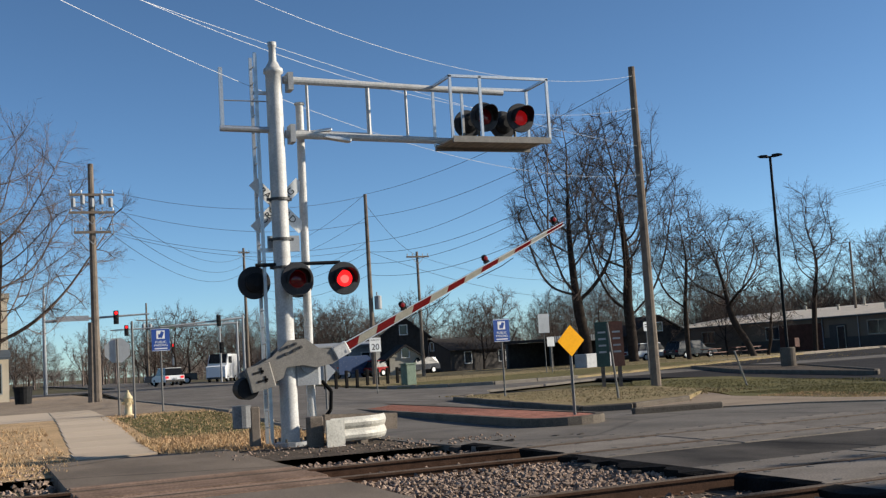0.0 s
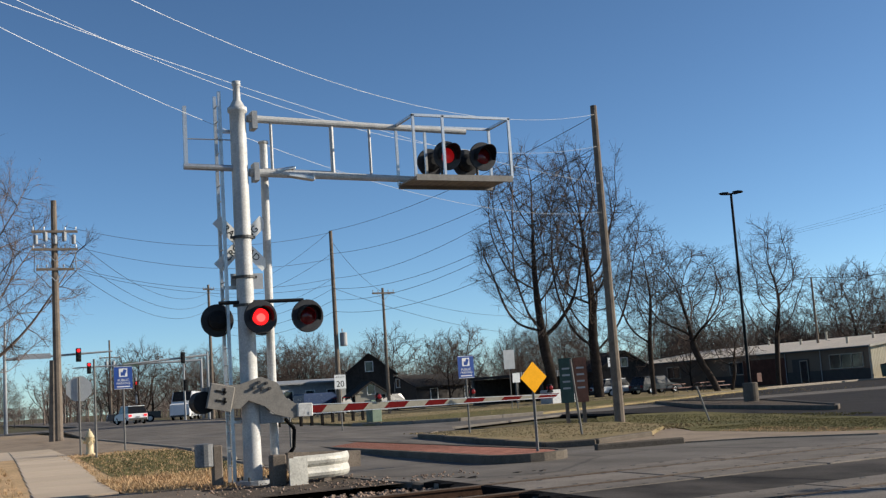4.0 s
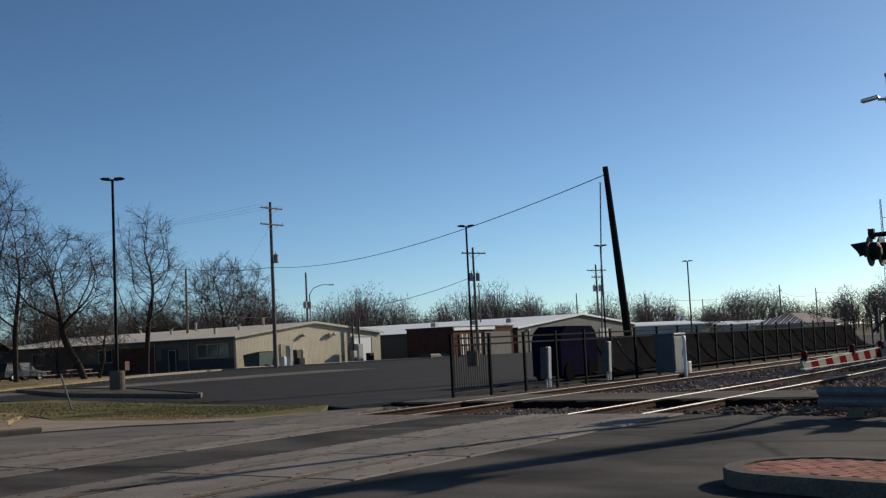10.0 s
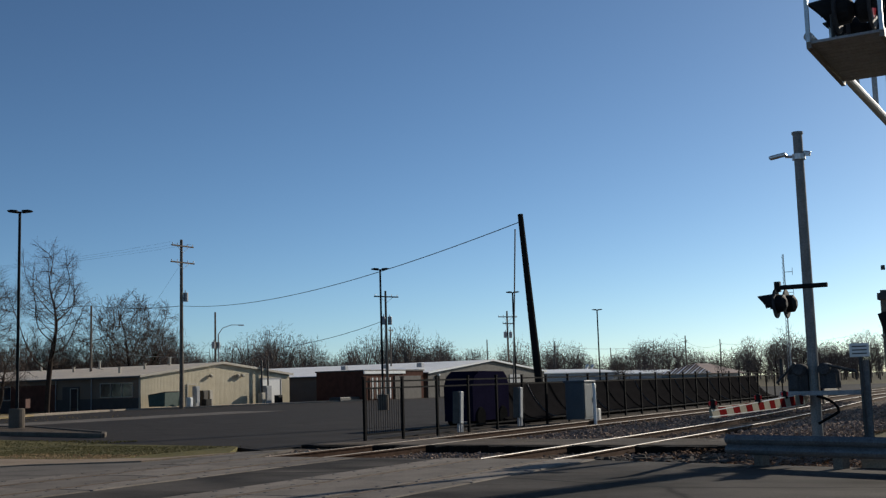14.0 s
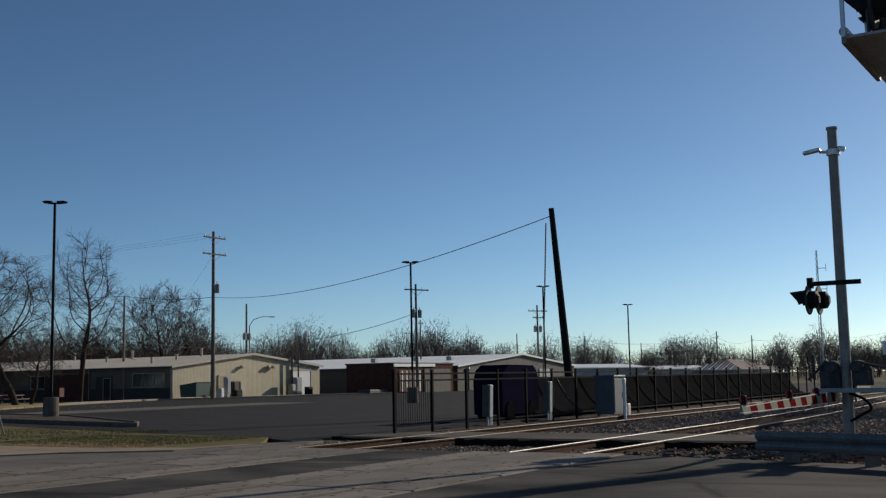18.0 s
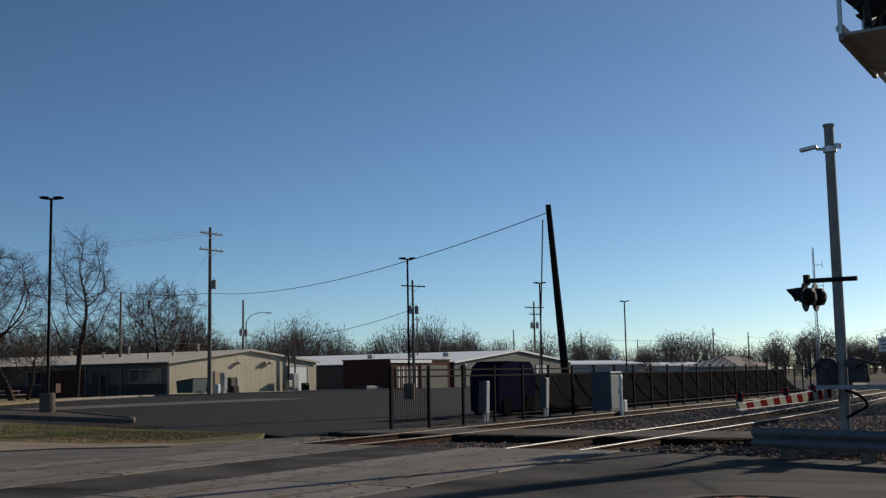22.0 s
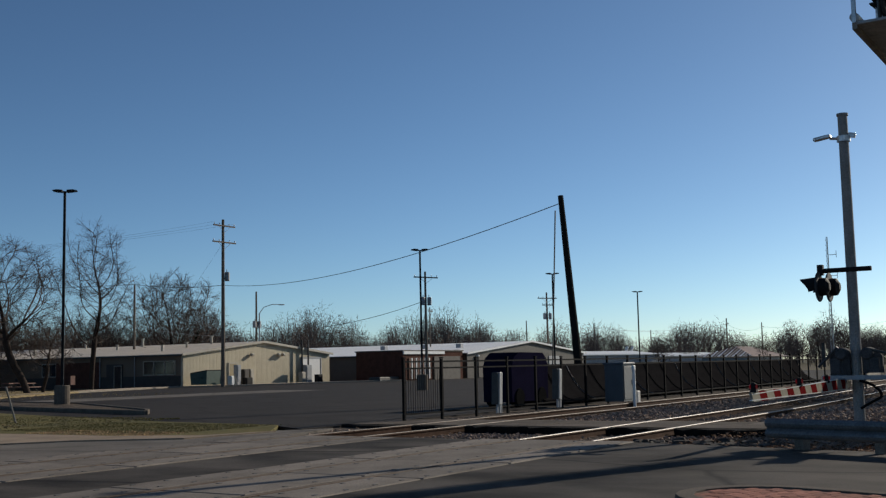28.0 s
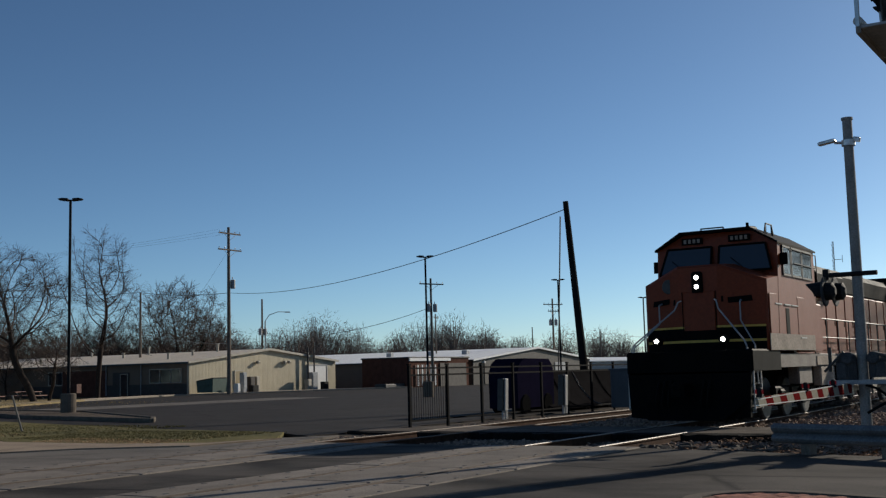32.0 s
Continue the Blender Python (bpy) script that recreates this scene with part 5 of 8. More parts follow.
def metal_shed(name, label, x0, x1, y0, y1, eave, ridge, wall_w, wall_s, roof, over=0.35):
    """Long metal building: gables face -y and +y, eaves along x0 and x1."""
    t = thing(name, label, "building", x0, y0, 0)
    W, L = x1 - x0, y1 - y0
    g = Shape()
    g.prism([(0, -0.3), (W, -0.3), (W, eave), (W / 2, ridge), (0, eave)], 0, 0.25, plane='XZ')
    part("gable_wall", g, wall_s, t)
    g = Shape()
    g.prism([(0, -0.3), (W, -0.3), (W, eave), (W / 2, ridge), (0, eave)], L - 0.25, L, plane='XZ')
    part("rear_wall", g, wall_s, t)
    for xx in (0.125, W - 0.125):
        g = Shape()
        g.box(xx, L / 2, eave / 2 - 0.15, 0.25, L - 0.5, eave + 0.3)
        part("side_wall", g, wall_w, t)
    slope = math.degrees(math.atan2(ridge - eave, W / 2))
    ln = math.hypot(W / 2, ridge - eave) + over
    for k in (-1, 1):
        r = Shape()
        r.box(0, 0, 0, ln, L + 0.5, 0.08)
        cx = W / 2 + k * (W / 4 + over / 2 * math.cos(radians(slope)))
        cz = (ridge + eave) / 2 + 0.06 - over / 2 * math.sin(radians(slope))
        part("roof", r, roof, t, at=pose(cx, L / 2, cz, 0, k * slope, 0))
        f = Shape()
        f.box(0, -0.27, -0.02, ln, 0.06, 0.22)
        part("fascia", f, WHITE if roof is ROOFX else BEIGE, t, at=pose(cx, 0, cz, 0, k * slope, 0))
    gu = Shape()
    gu.box(-over - 0.04, L / 2, eave - 0.05, 0.12, L + 0.5, 0.14)
    part("gutter", gu, DARKST, t)
    return t


SHED = metal_shed("metal_building", "long tan metal building with pale roof and shade-toned side", 75.2, 97.0, 75.6, 114, 2.95, 4.15, SHADEWALL, TANX, ROOFM)
s = Shape()
s.box(-0.03, 12, 0.45, 0.06, 23.5, 1.1)
part("wainscot", s, DARKWALL, SHED, "dark lower wall panel")
for yy, w in ((3.0, 4.2), (18.5, 2.2), (29.5, 2.4)):
    window(SHED, -0.05, yy, 1.75, w, 1.35, 'W', 3 if w > 3 else 2, BEIGE)
# no real recess: a dark panel colours in the entrance shade
for yy in (9.0,):
    d = Shape()
    d.box(-0.04, yy, 1.05, 0.12, 2.2, 2.3)
    do = part("entrance", d, DARKWALL, SHED, "entrance with its recess shade as a dark panel")
    g = Shape()
    g.box(-0.115, yy - 0.5, 1.0, 0.03, 0.9, 2.0)
    part("door_pane", g, GLASSD, do)
    g = Shape()
    g.box(-0.12, yy - 0.5, 2.03, 0.05, 1.0, 0.06).box(-0.12, yy - 1.0, 1.0, 0.05, 0.06, 2.1).box(-0.12, yy, 1.0, 0.05, 0.06, 2.1)
    part("door_frame", g, BEIGE, do)
s = Shape()
s.box(-0.06, 14.2, 1.2, 0.14, 6.4, 2.5)
part("brick_panel", s, BRICKW, SHED, "dark red brick wall panel")
for yy in (6.2, 11.0):
    s = Shape()
    s.rod((-0.12, yy, 0.0), (-0.12, yy, 2.85), 0.05, n=6)
    part("downpipe", s, GREYP, SHED)
s = Shape()
s.rod((-0.05, 0.1, 0), (-0.05, 0.1, 2.9), 0.07, n=6)
part("corner_trim", s, BEIGE, SHED)
d = Shape()
d.box(6.6, -0.04, 1.02, 1.0, 0.08, 2.06)
do = part("door", d, DOORTAN, SHED, "tan steel side door")
f = Shape()
f.box(6.6, -0.03, 2.1, 1.2, 0.1, 0.1).box(6.05, -0.03, 1.02, 0.1, 0.1, 2.1).box(7.15, -0.03, 1.02, 0.1, 0.1, 2.1)
part("door_frame", f, BEIGE, do)
d = Shape()
d.box(18.6, -0.04, 1.25, 2.9, 0.08, 2.5)
do = part("overhead_door", d, WHITE, SHED, "white overhead door")
f = Shape()
f.box(18.6, -0.05, 2.55, 3.3, 0.12, 0.16).box(16.95, -0.05, 1.25, 0.16, 0.12, 2.6).box(20.25, -0.05, 1.25, 0.16, 0.12, 2.6)
part("door_frame", f, GREYP, do)
for xx in (9.2, 13.2, 13.9):
    b = Shape()
    b.box(xx, -0.22, 2.9, 0.34, 0.36, 0.26, rot(20, 0, 0), bevel=0.05).rod((xx, 0, 2.95), (xx, -0.2, 2.95), 0.03, n=6)
    part("wall_lamp", b, BEIGE, SHED, "beige wall lamp")
for xx, h in ((3.2, 0.3), (6.5, 0.24), (10, 0.5)):
    for yy in (6, 16, 25):
        v = Shape()
        v.rod((xx, yy, 3.2), (xx, yy, 3.3 + xx * 0.11 + h), 0.12, n=8).rod((xx, yy, 3.3 + xx * 0.11 + h), (xx, yy, 3.36 + xx * 0.11 + h), 0.2, n=8)
        part("roof_vent", v, BEIGE, SHED)

# white porch at the far end of the tan building
PORCH = thing("porch", "white gabled wooden porch at the end of the building", "porch", 73.4, 111.6, 0)
for yy in (0, 2.6):
    for xx in (0, 1.6):
        p = Shape()
        p.box(xx, yy, 1.2, 0.16, 0.16, 2.4)
        part("post", p, WHITE, PORCH)
for k in (-1, 1):
    p = Shape()
    p.box(0.8, 1.3 + k * 0.9, 2.95, 2.4, 2.2, 0.08, rot(-k * 28, 0, 0))
    part("roof_slope", p, WHITE, PORCH)
for k in (-1, 1):
    p = Shape()
    p.box(-0.4, 1.3 + k * 0.9, 2.9, 0.08, 2.2, 0.22, rot(-k * 28, 0, 0))
    part("barge_board", p, WHITE, PORCH)

BRICKBLD = thing("brick_building", "low dark brick building with flat roof and striped awning", "building", 97, 66, 0)
s = Shape()
s.box(6, 3, 1.4, 12, 6, 3.2)
part("wall", s, BRICKW, BRICKBLD)
s = Shape()
s.box(6, 3, 3.06, 12.2, 6.2, 0.14)
part("roof", s, DARKWALL, BRICKBLD)
for i in range(10):
    s = Shape()
    s.box(1.2 + i * 0.42, -0.08, 1.2, 0.2, 0.06, 2.2)
    part("awning_strip", s, WHITE if i % 2 else SIGNRED, BRICKBLD)
# flat dark panel on the wall gives the inner shade of a bay
s = Shape()
s.box(8.6, -0.05, 1.2, 5.4, 0.12, 2.5)
part("bay_shade_panel", s, DARKWALL, BRICKBLD, "dark panel painted as the shade inside a bay")
s = Shape()
s.box(4.0, -0.1, 2.85, 8.0, 0.12, 0.3)
part("fascia", s, WHITE, BRICKBLD, "white fascia board")
SHED2 = metal_shed("metal_building", "dark metal building with bright white roof", 110, 141, 66, 112, 2.75, 4.2, SHADEWALL, SLATEWALL, ROOFX)
for xx in (3, 15, 22):
    d = Shape()
    d.box(xx, -0.04, 1.2, 3.2 if xx > 3 else 1.1, 0.08, 2.4)
    part("door", d, GREYP if xx > 3 else DARKWALL, SHED2)
for xx in (2.2, 12):
    b = Shape()
    b.box(xx, -0.15, 2.5, 0.3, 0.3, 0.2, bevel=0.04)
    part("wall_lamp", b, WHITE, SHED2)
for yy in (4, 9, 15):
    v = Shape()
    v.box(5, yy, 3.75, 0.7, 0.7, 0.5, bevel=0.05)
    part("roof_vent", v, GREYP, SHED2)


def house(name, label, x, y, w, d, eave, ridge, rz, wall, roof, category="house", gable_x=True, win=2):
    t = thing(name, label, category, x, y, gz(x, y), rz)
    s = Shape()
    s.box(0, 0, eave / 2 - 0.2, w, d, eave + 0.4)
    part("wall", s, wall, t)
    for k in (-1, 1):
        g = Shape()
        g.prism([(-d / 2, eave), (d / 2, eave), (0, ridge)], k * w / 2 - 0.06, k * w / 2 + 0.06, plane='YZ')
        part("gable", g, wall, t)
    a = math.degrees(math.atan2(ridge - eave, d / 2))
    ln = math.hypot(d / 2, ridge - eave) + 0.5
    for k in (-1, 1):
        r = Shape()
        r.box(0, 0, 0, w + 0.7, ln, 0.14)
        part("roof", r, roof, t, at=pose(0, k * (d / 4 + 0.2), (eave + ridge) / 2 - 0.1, -k * a, 0, 0))
    for i in range(win):
        window(t, -w / 2 + w * (i + 0.5) / win, -d / 2 - 0.02, eave * 0.55, 1.0, 1.3, 'S', 1)
    window(t, -w / 2 - 0.08, 0, eave + (ridge - eave) * 0.35, 0.8, 1.0, 'W', 1)
    return t


house("house", "dark shingled house with steep gables", 38.3, 103.3, 4.6, 4.6, 3.6, 5.4, 70, SHINGLE, SHINGLE, win=1)
house("house", "small tan house with dark gable", 36.4, 99.0, 2.6, 3.0, 1.7, 2.7, 85, BEIGE, SHINGLE, win=1)
house("house", "low grey house with grey shingle roof", 50.5, 116, 9, 7, 2.2, 3.4, 10, DARKWALL, SHINGLE)
house("low_building", "low pale commercial building with dark windows", 34.0, 110, 9, 7, 3.2, 3.5, 5, GREYP, GREYP, "building", win=4)
house("house", "dark house with low shingle roof", 67, 105, 7, 6, 2.6, 4.4, 80, SHINGLE, SHINGLE)
house("brick_house", "pink-brown brick building at the roadside", -10, 92, 12, 9, 4.4, 5.0, 90, BRICKW, SHINGLE, "building")
# cream shop at the pavement's far end
SHOP = thing("shop_building", "cream rendered shop with grey awning beside the pavement", "building", -6.0, 84, 0.25)
t_ = Shape()
t_.box(0, 0, 3.4, 15.6, 9.0, 6.9)
part("wall", t_, CREAM, SHOP)
t_ = Shape()
t_.box(0, 0, 6.95, 15.9, 9.3, 0.3)
part("parapet", t_, BEIGE, SHOP)
t_ = Shape()
t_.prism([(-5.6, 2.9), (-4.5, 3.4), (-4.5, 3.25), (-5.6, 2.75)], 3.0, 7.9, plane='YZ')
part("awning", t_, BLUEGREY, SHOP, "grey sloped awning")
for xx in (4.4, 6.6):
    window(SHOP, xx, -4.52, 1.5, 1.6, 2.0, 'S', 1, GREYP)
    window(SHOP, xx, -4.52, 5.0, 1.1, 1.5, 'S', 1, GREYP)
# galvanised cabinet on this side of the verge
t = thing("equipment_cabinet", "galvanised equipment cabinet beside the footway", "cabinet", -0.2, 20.2, -0.1)
t_ = Shape()
t_.box(0, 0, 0.44, 0.72, 0.5, 0.86, bevel=0.02)
part("body", t_, OXGALV, t)
t_ = Shape()
t_.box(0, 0, 0.89, 0.78, 0.56, 0.05, bevel=0.01)
part("lid", t_, OXGALV, t)
t_ = Shape()
t_.box(0, -0.26, 0.44, 0.62, 0.02, 0.74, bevel=0.006)
do = part("door", t_, OXGALV, t)
t_ = Shape()
t_.box(0.22, -0.28, 0.62, 0.06, 0.03, 0.08)
part("latch", t_, DARKST, do)
# picnic shelter with a ribbed roof edge
SHELTER = thing("shelter", "dark open shelter with ribbed metal roof edge", "shelter", 45.5, 86, 0, 14)
s = Shape()
s.box(0, 0, 2.3, 6.0, 6.0, 0.2)
part("roof", s, SHINGLE, SHELTER)
for i in range(25):
    s = Shape()
    s.box(-2.9 + i * 0.24, -3.03, 2.3, 0.13, 0.06, 0.5)
    part("rib", s, GREYP, SHELTER)
for xx in (-2.8, 0, 2.8):
    for yy in (-2.8, 2.8):
        s = Shape()
        s.box(xx, yy, 1.1, 0.2, 0.2, 2.3)
        part("post", s, DARKST, SHELTER)
# back wall in dark shingle colour, which deepens the shade under the roof
s = Shape()
s.box(0, 2.6, 1.0, 5.8, 0.15, 2.3)
part("back_wall", s, SHINGLE, SHELTER)
# added wall that keeps the low sun off the back wall
s = Shape()
s.box(2.9, 0, 1.0, 0.12, 5.2, 2.3)
part("side_wall", s, SHINGLE, SHELTER)
# far sheds to the east
t = thing("metal_shed", "low shed with streaked hipped metal roof", "shed", 188, 57, 0, 0)
s = Shape()
s.box(8, 4, 0.9, 20, 8, 2.0)
part("wall", s, GREYP, t)
s = Shape()
s.add([(-3, -1, 1.9), (19, -1, 1.9), (19, 9, 1.9), (-3, 9, 1.9), (4, 4, 3.7), (12, 4, 3.7)], [(0, 1, 5, 4), (2, 3, 4, 5), (1, 2, 5), (3, 0, 4)], 0)
part("roof", s, RUSTROOF, t, "rust-streaked hipped roof")
for i in range(16):
    s = Shape()
    f = (i + 0.5) / 16
    y = -1 + 10 * f
    k = 1 - abs(2 * f - 1)
    s.add([(-3.02, y - 0.24, 1.93), (-3.02, y + 0.24, 1.93), (-3 + 7 * k, y + 0.24 * (1 - k) - 0.0, 1.95 + 1.8 * k), (-3 + 7 * k, y - 0.24 * (1 - k), 1.95 + 1.8 * k)], [(0, 1, 2, 3)])
    part("roof_sheet", s, WHITE if i % 2 else BEIGE, t)
for x, y, w, h in ((178, 84, 30, 2.9), (214, 84, 34, 2.6)):
    t = thing("long_shed", "long low shed with bright white roof", "shed", x, y, 0, -14)
    s = Shape()
    s.box(0, 0, h / 2 - 0.2, w, 12, h)
    part("wall", s, GREYP, t)
    s = Shape()
    s.prism([(-6.3, h - 0.3), (6.3, h - 0.3), (6.3, h - 0.15), (0, h + 0.5), (-6.3, h - 0.15)], -w / 2 - 0.3, w / 2 + 0.3, plane='YZ')
    part("roof", s, WHITE, t, "bright white roof")
    for xx in (-w * 0.3, -w * 0.25):
        s = Shape()
        s.path([(xx, 0, h), (xx, 0, h + 1.2), (xx + 0.5, 0, h + 1.7)], 0.28, 8)
        part("duct", s, ALU, t, "bent metal roof duct")

# ---- fence, lot furniture ----
def fence():
    t = thing("fence", "black metal picket fence along the parking lot edge", "fence", 0, 0, 0)
    xs = [24.6 + 1.87 * i for i in range(26)]
    y = 16.75
    for x in xs:
        p = Shape()
        p.box(x, y, 0.72, 0.07, 0.07, 1.75).box(x, y, 1.62, 0.09, 0.09, 0.04)
        part("fence_post", p, FENCEBLK, t)
    for a, b in zip(xs, xs[1:]):
        for z in (0.14, 1.34, 1.52):
            p = Shape()
            p.box((a + b) / 2, y, z, b - a - 0.07, 0.035, 0.045)
            part("fence_rail", p, FENCEBLK, t)
        if a < 26.4:
            n = 17
            for i in range(1, n):
                p = Shape()
                p.box(a + (b - a) * i / n, y, 0.74, 0.011, 0.011, 1.2)
                part("picket", p, FENCEBLK, t)
    return t


fence()
# curved dark ramp panels behind the fence
for i in range(19):
    t = thing("ramp_panel", "curved dark metal ramp panel behind the fence", "ramp", 35.9 + i * 1.9, 18.3, 0, 0, group="ramp panels")
    s = Shape()
    n = 8
    prof = [(-0.9 + 1.5 * (k / n), 0.05 + 1.3 * (k / n) ** 2.6) for k in range(n + 1)]
    s.add([(x, p[0], p[1]) for x in (-0.85, 0.85) for p in prof], [(k, k + 1, n + 2 + k, n + 1 + k) for k in range(n)])
    s.add([(x, p[0] + 0.03, p[1] - 0.03) for x in (-0.85, 0.85) for p in prof], [(k, n + 1 + k, n + 2 + k, k + 1) for k in range(n)])
    part("curved_sheet", s, CLOTH, t)
    for xx in (-0.85, 0.85):
        s = Shape()
        s.prism([(-0.9, -0.05)] + [(p[0], p[1]) for p in prof] + [(0.6, -0.05)], xx - 0.03, xx + 0.03, plane='YZ')
        part("side_frame", s, CLOTH, t)
    s = Shape()
    s.path([(0.87, p[0] - 0.02, p[1] + 0.02) for p in prof], 0.014, 5)
    part("curved_edge", s, DARKGALV if i % 3 == 1 else CLOTH, t)
s = Shape()
for i in range(20):
    s.box(35.9 + i * 1.9, 19.3, 0.68, 1.86, 0.06, 1.38, rot(0, 0, random.uniform(-0.6, 0.6)))
solo("windscreen_panels", s, CLOTH, "black fabric screen panels behind the fence", "screen", kind="structure")
# covered dark vehicle or hopper behind the fence
t = thing("covered_trailer", "dark blue covered trailer parked behind the fence", "trailer", 34.2, 18.6, 0)
s = Shape()
s.prism([(-1.3, 0.15), (1.3, 0.15), (1.32, 1.35), (1.2, 1.6), (0.95, 1.78), (-0.8, 1.8), (-1.15, 1.62), (-1.32, 1.3)], -0.55, 0.55, plane='XZ')
part("body", s, PURPLE, t)
for xx in (-0.8, 0.8):
    for yy in (-0.5, 0.5):
        s = Shape()
        s.lathe([(0.001, -0.09), (0.3, -0.09), (0.33, -0.05), (0.33, 0.05), (0.3, 0.09), (0.001, 0.09)], at=(xx, yy, 0.28), axis='Y', n=16)
        part("wheel", s, TYRE, t)
for xx, hh in ((28.7, 1.15), (32.6, 1.2)):
    t = thing("utility_pedestal", "slim grey utility pedestal beside the fence", "pedestal", xx, 16.2, 0)
    s = Shape()
    s.box(0, 0, hh * 0.62, 0.2, 0.16, hh * 0.8, rot(0, 4, 0), bevel=0.02)
    part("box", s, GREYP, t)
    s = Shape()
    s.box(-0.12, 0.05, hh * 0.62, 0.1, 0.2, hh * 0.8, rot(0, 4, 0), bevel=0.02)
    part("back_box", s, DARKST, t)
    for k in (-0.12, 0.02, 0.1):
        s = Shape()
        s.rod((k, 0, 0), (k, 0, hh * 0.3), 0.035, n=6)
        part("pipe", s, GREYP, t)
t = thing("signal_cabinet", "blue-grey steel signal cabinet beside the tracks", "cabinet", 37.0, 16.0, 0)
s = Shape()
s.box(0, 0, 0.68, 0.95, 0.7, 1.3, bevel=0.02)
part("body", s, BLUEGREY, t)
s = Shape()
s.box(0, 0, 1.35, 1.05, 0.8, 0.06, bevel=0.02)
part("lid", s, BLUEGREY, t)
s = Shape()
s.box(0, -0.36, 0.68, 0.85, 0.02, 1.15, bevel=0.008)
do = part("door", s, BLUEGREY, t)
s = Shape()
s.box(0.3, -0.385, 0.7, 0.05, 0.03, 0.16)
part("handle", s, SILVER, do)
t = thing("marker_post", "white round-topped marker post beside the cabinet", "post", 36.4, 15.2, 0)
s = Shape()
s.rod((0, 0, -0.15), (0, 0, 1.25), 0.055, n=10)
part("post", s, WHITE, t)
s = Shape()
s.box(0, 0, 1.2, 0.2, 0.1, 0.16, bevel=0.04)
part("cap", s, WHITE, t)
s = Shape()
s.box(0.3, 0.05, 0.2, 0.26, 0.2, 0.4, bevel=0.03)
part("junction_box", s, SILVER, t)


def dumpster(x, y, rz, color):
    t = thing("dumpster", "green-grey steel dumpster with dark lids", "dumpster", x, y, 0, rz)
    s = Shape()
    s.prism([(-1.0, 0.15), (0.9, 0.15), (1.05, 1.15), (-1.05, 1.4)], -0.95, 0.95, plane='XZ')
    part("bin", s, color, t)
    for k in (-0.48, 0.48):
        s = Shape()
        s.box(0, k, 1.33, 2.15, 0.9, 0.07, rot(0, 6.8, 0))
        part("lid", s, BLACKP, t)
    for k in (-1, 1):
        s = Shape()
        s.box(0, k * 1.0, 0.8, 1.1, 0.1, 0.16)
        part("fork_pocket", s, color, t)
    return t


dumpster(76.4, 73.9, 90, SIGNGREEN)
for x, y, w, h, m in ((79.2, 72.6, 0.5, 1.9, GREYP), (80.4, 72.4, 0.9, 0.7, BLACKP), (82.0, 74.2, 0.7, 1.5, DARKWALL), (82.9, 74.3, 0.5, 1.5, BEIGE), (77.9, 72.2, 0.4, 0.9, WHITE), (92.0, 74.6, 0.9, 1.8, GREYP), (93.6, 74.4, 0.8, 0.8, BLACKP), (91.0, 74.5, 0.6, 1.1, BEIGE)):
    t = thing("utility_box", "steel utility box standing by the building wall", "utility box", x, y, 0)
    s = Shape()
    s.box(0, 0, h / 2, w, 0.5, h, bevel=0.03)
    part("body", s, m, t)
    s = Shape()
    s.box(0, -0.27, h * 0.55, w * 0.8, 0.04, h * 0.7, bevel=0.01)
    part("door", s, m, t)
t = thing("service_mast", "black conduit mast with transformer on the building", "service mast", 92.4, 75.2, 0)
for xx in (-0.5, 0.5):
    s = Shape()
    s.rod((xx, 0, 0), (xx, 0, 4.4), 0.09, n=8)
    part("pipe", s, DARKST, t)
t = thing("parking_bumper", "dark low stack at the lot edge", "stack", 96, 67.2, 0)
s = Shape()
s.box(0, 0, 0.2, 5.0, 1.4, 0.4, bevel=0.1)
part("slab", s, DARKST, t)
# open-air tables by the tan building
for x, y in ((54.0, 75.4), (56.5, 73.6), (57.5, 76.5)):
    t = thing("picnic_table", "red picnic table with benches", "picnic table", x, y, 0, 20, group="picnic tables")
    s = Shape()
    s.box(0, 0, 0.74, 1.8, 0.75, 0.05)
    part("tabletop", s, SIGNRED, t)
    for k in (-1, 1):
        s = Shape()
        s.box(0, k * 0.7, 0.45, 1.8, 0.28, 0.05)
        part("bench", s, SIGNRED, t)
    for k in (-0.65, 0.65):
        s = Shape()
        s.path([(k, -0.75, 0), (k, -0.25, 0.72), (k, 0.25, 0.72), (k, 0.75, 0)], 0.03, 6).rod((k, -0.75, 0.42), (k, 0.75, 0.42), 0.03, n=6)
        part("frame", s, DARKST, t)

# instrument bungalow by the south signal
BUNG = thing("instrument_bungalow", "beige steel railway instrument bungalow with low gabled roof", "cabinet", 26.2, 2.95, -0.1)
s = Shape()
s.prism([(-0.88, 0.1), (0.88, 0.1), (0.88, 2.2), (0, 2.36), (-0.88, 2.2)], -1.3, 1.3, plane='YZ')
part("body", s, BEIGE, BUNG)
s = Shape()
s.box(0, 0, 0.0, 2.5, 1.66, 0.3)
part("plinth", s, DARKKERB, BUNG)
for k in (-1, 1):
    s = Shape()
    s.box(0, k * 0.47, 2.31, 2.8, 1.0, 0.05, rot(-k * 10.3, 0, 0))
    part("roof", s, BEIGE, BUNG)
s = Shape()
s.box(-1.32, -0.4, 1.14, 0.035, 0.78, 1.9, bevel=0.012)
do = part("door", s, BEIGE, BUNG)
for z in (0.45, 1.14, 1.85):
    h = Shape()
    h.box(-1.345, -0.02, z, 0.03, 0.04, 0.14)
    part("hinge", h, DARKST, do)
s = Shape()
s.box(-1.355, -0.7, 1.1, 0.04, 0.05, 0.22)
part("handle", s, DARKST, do)
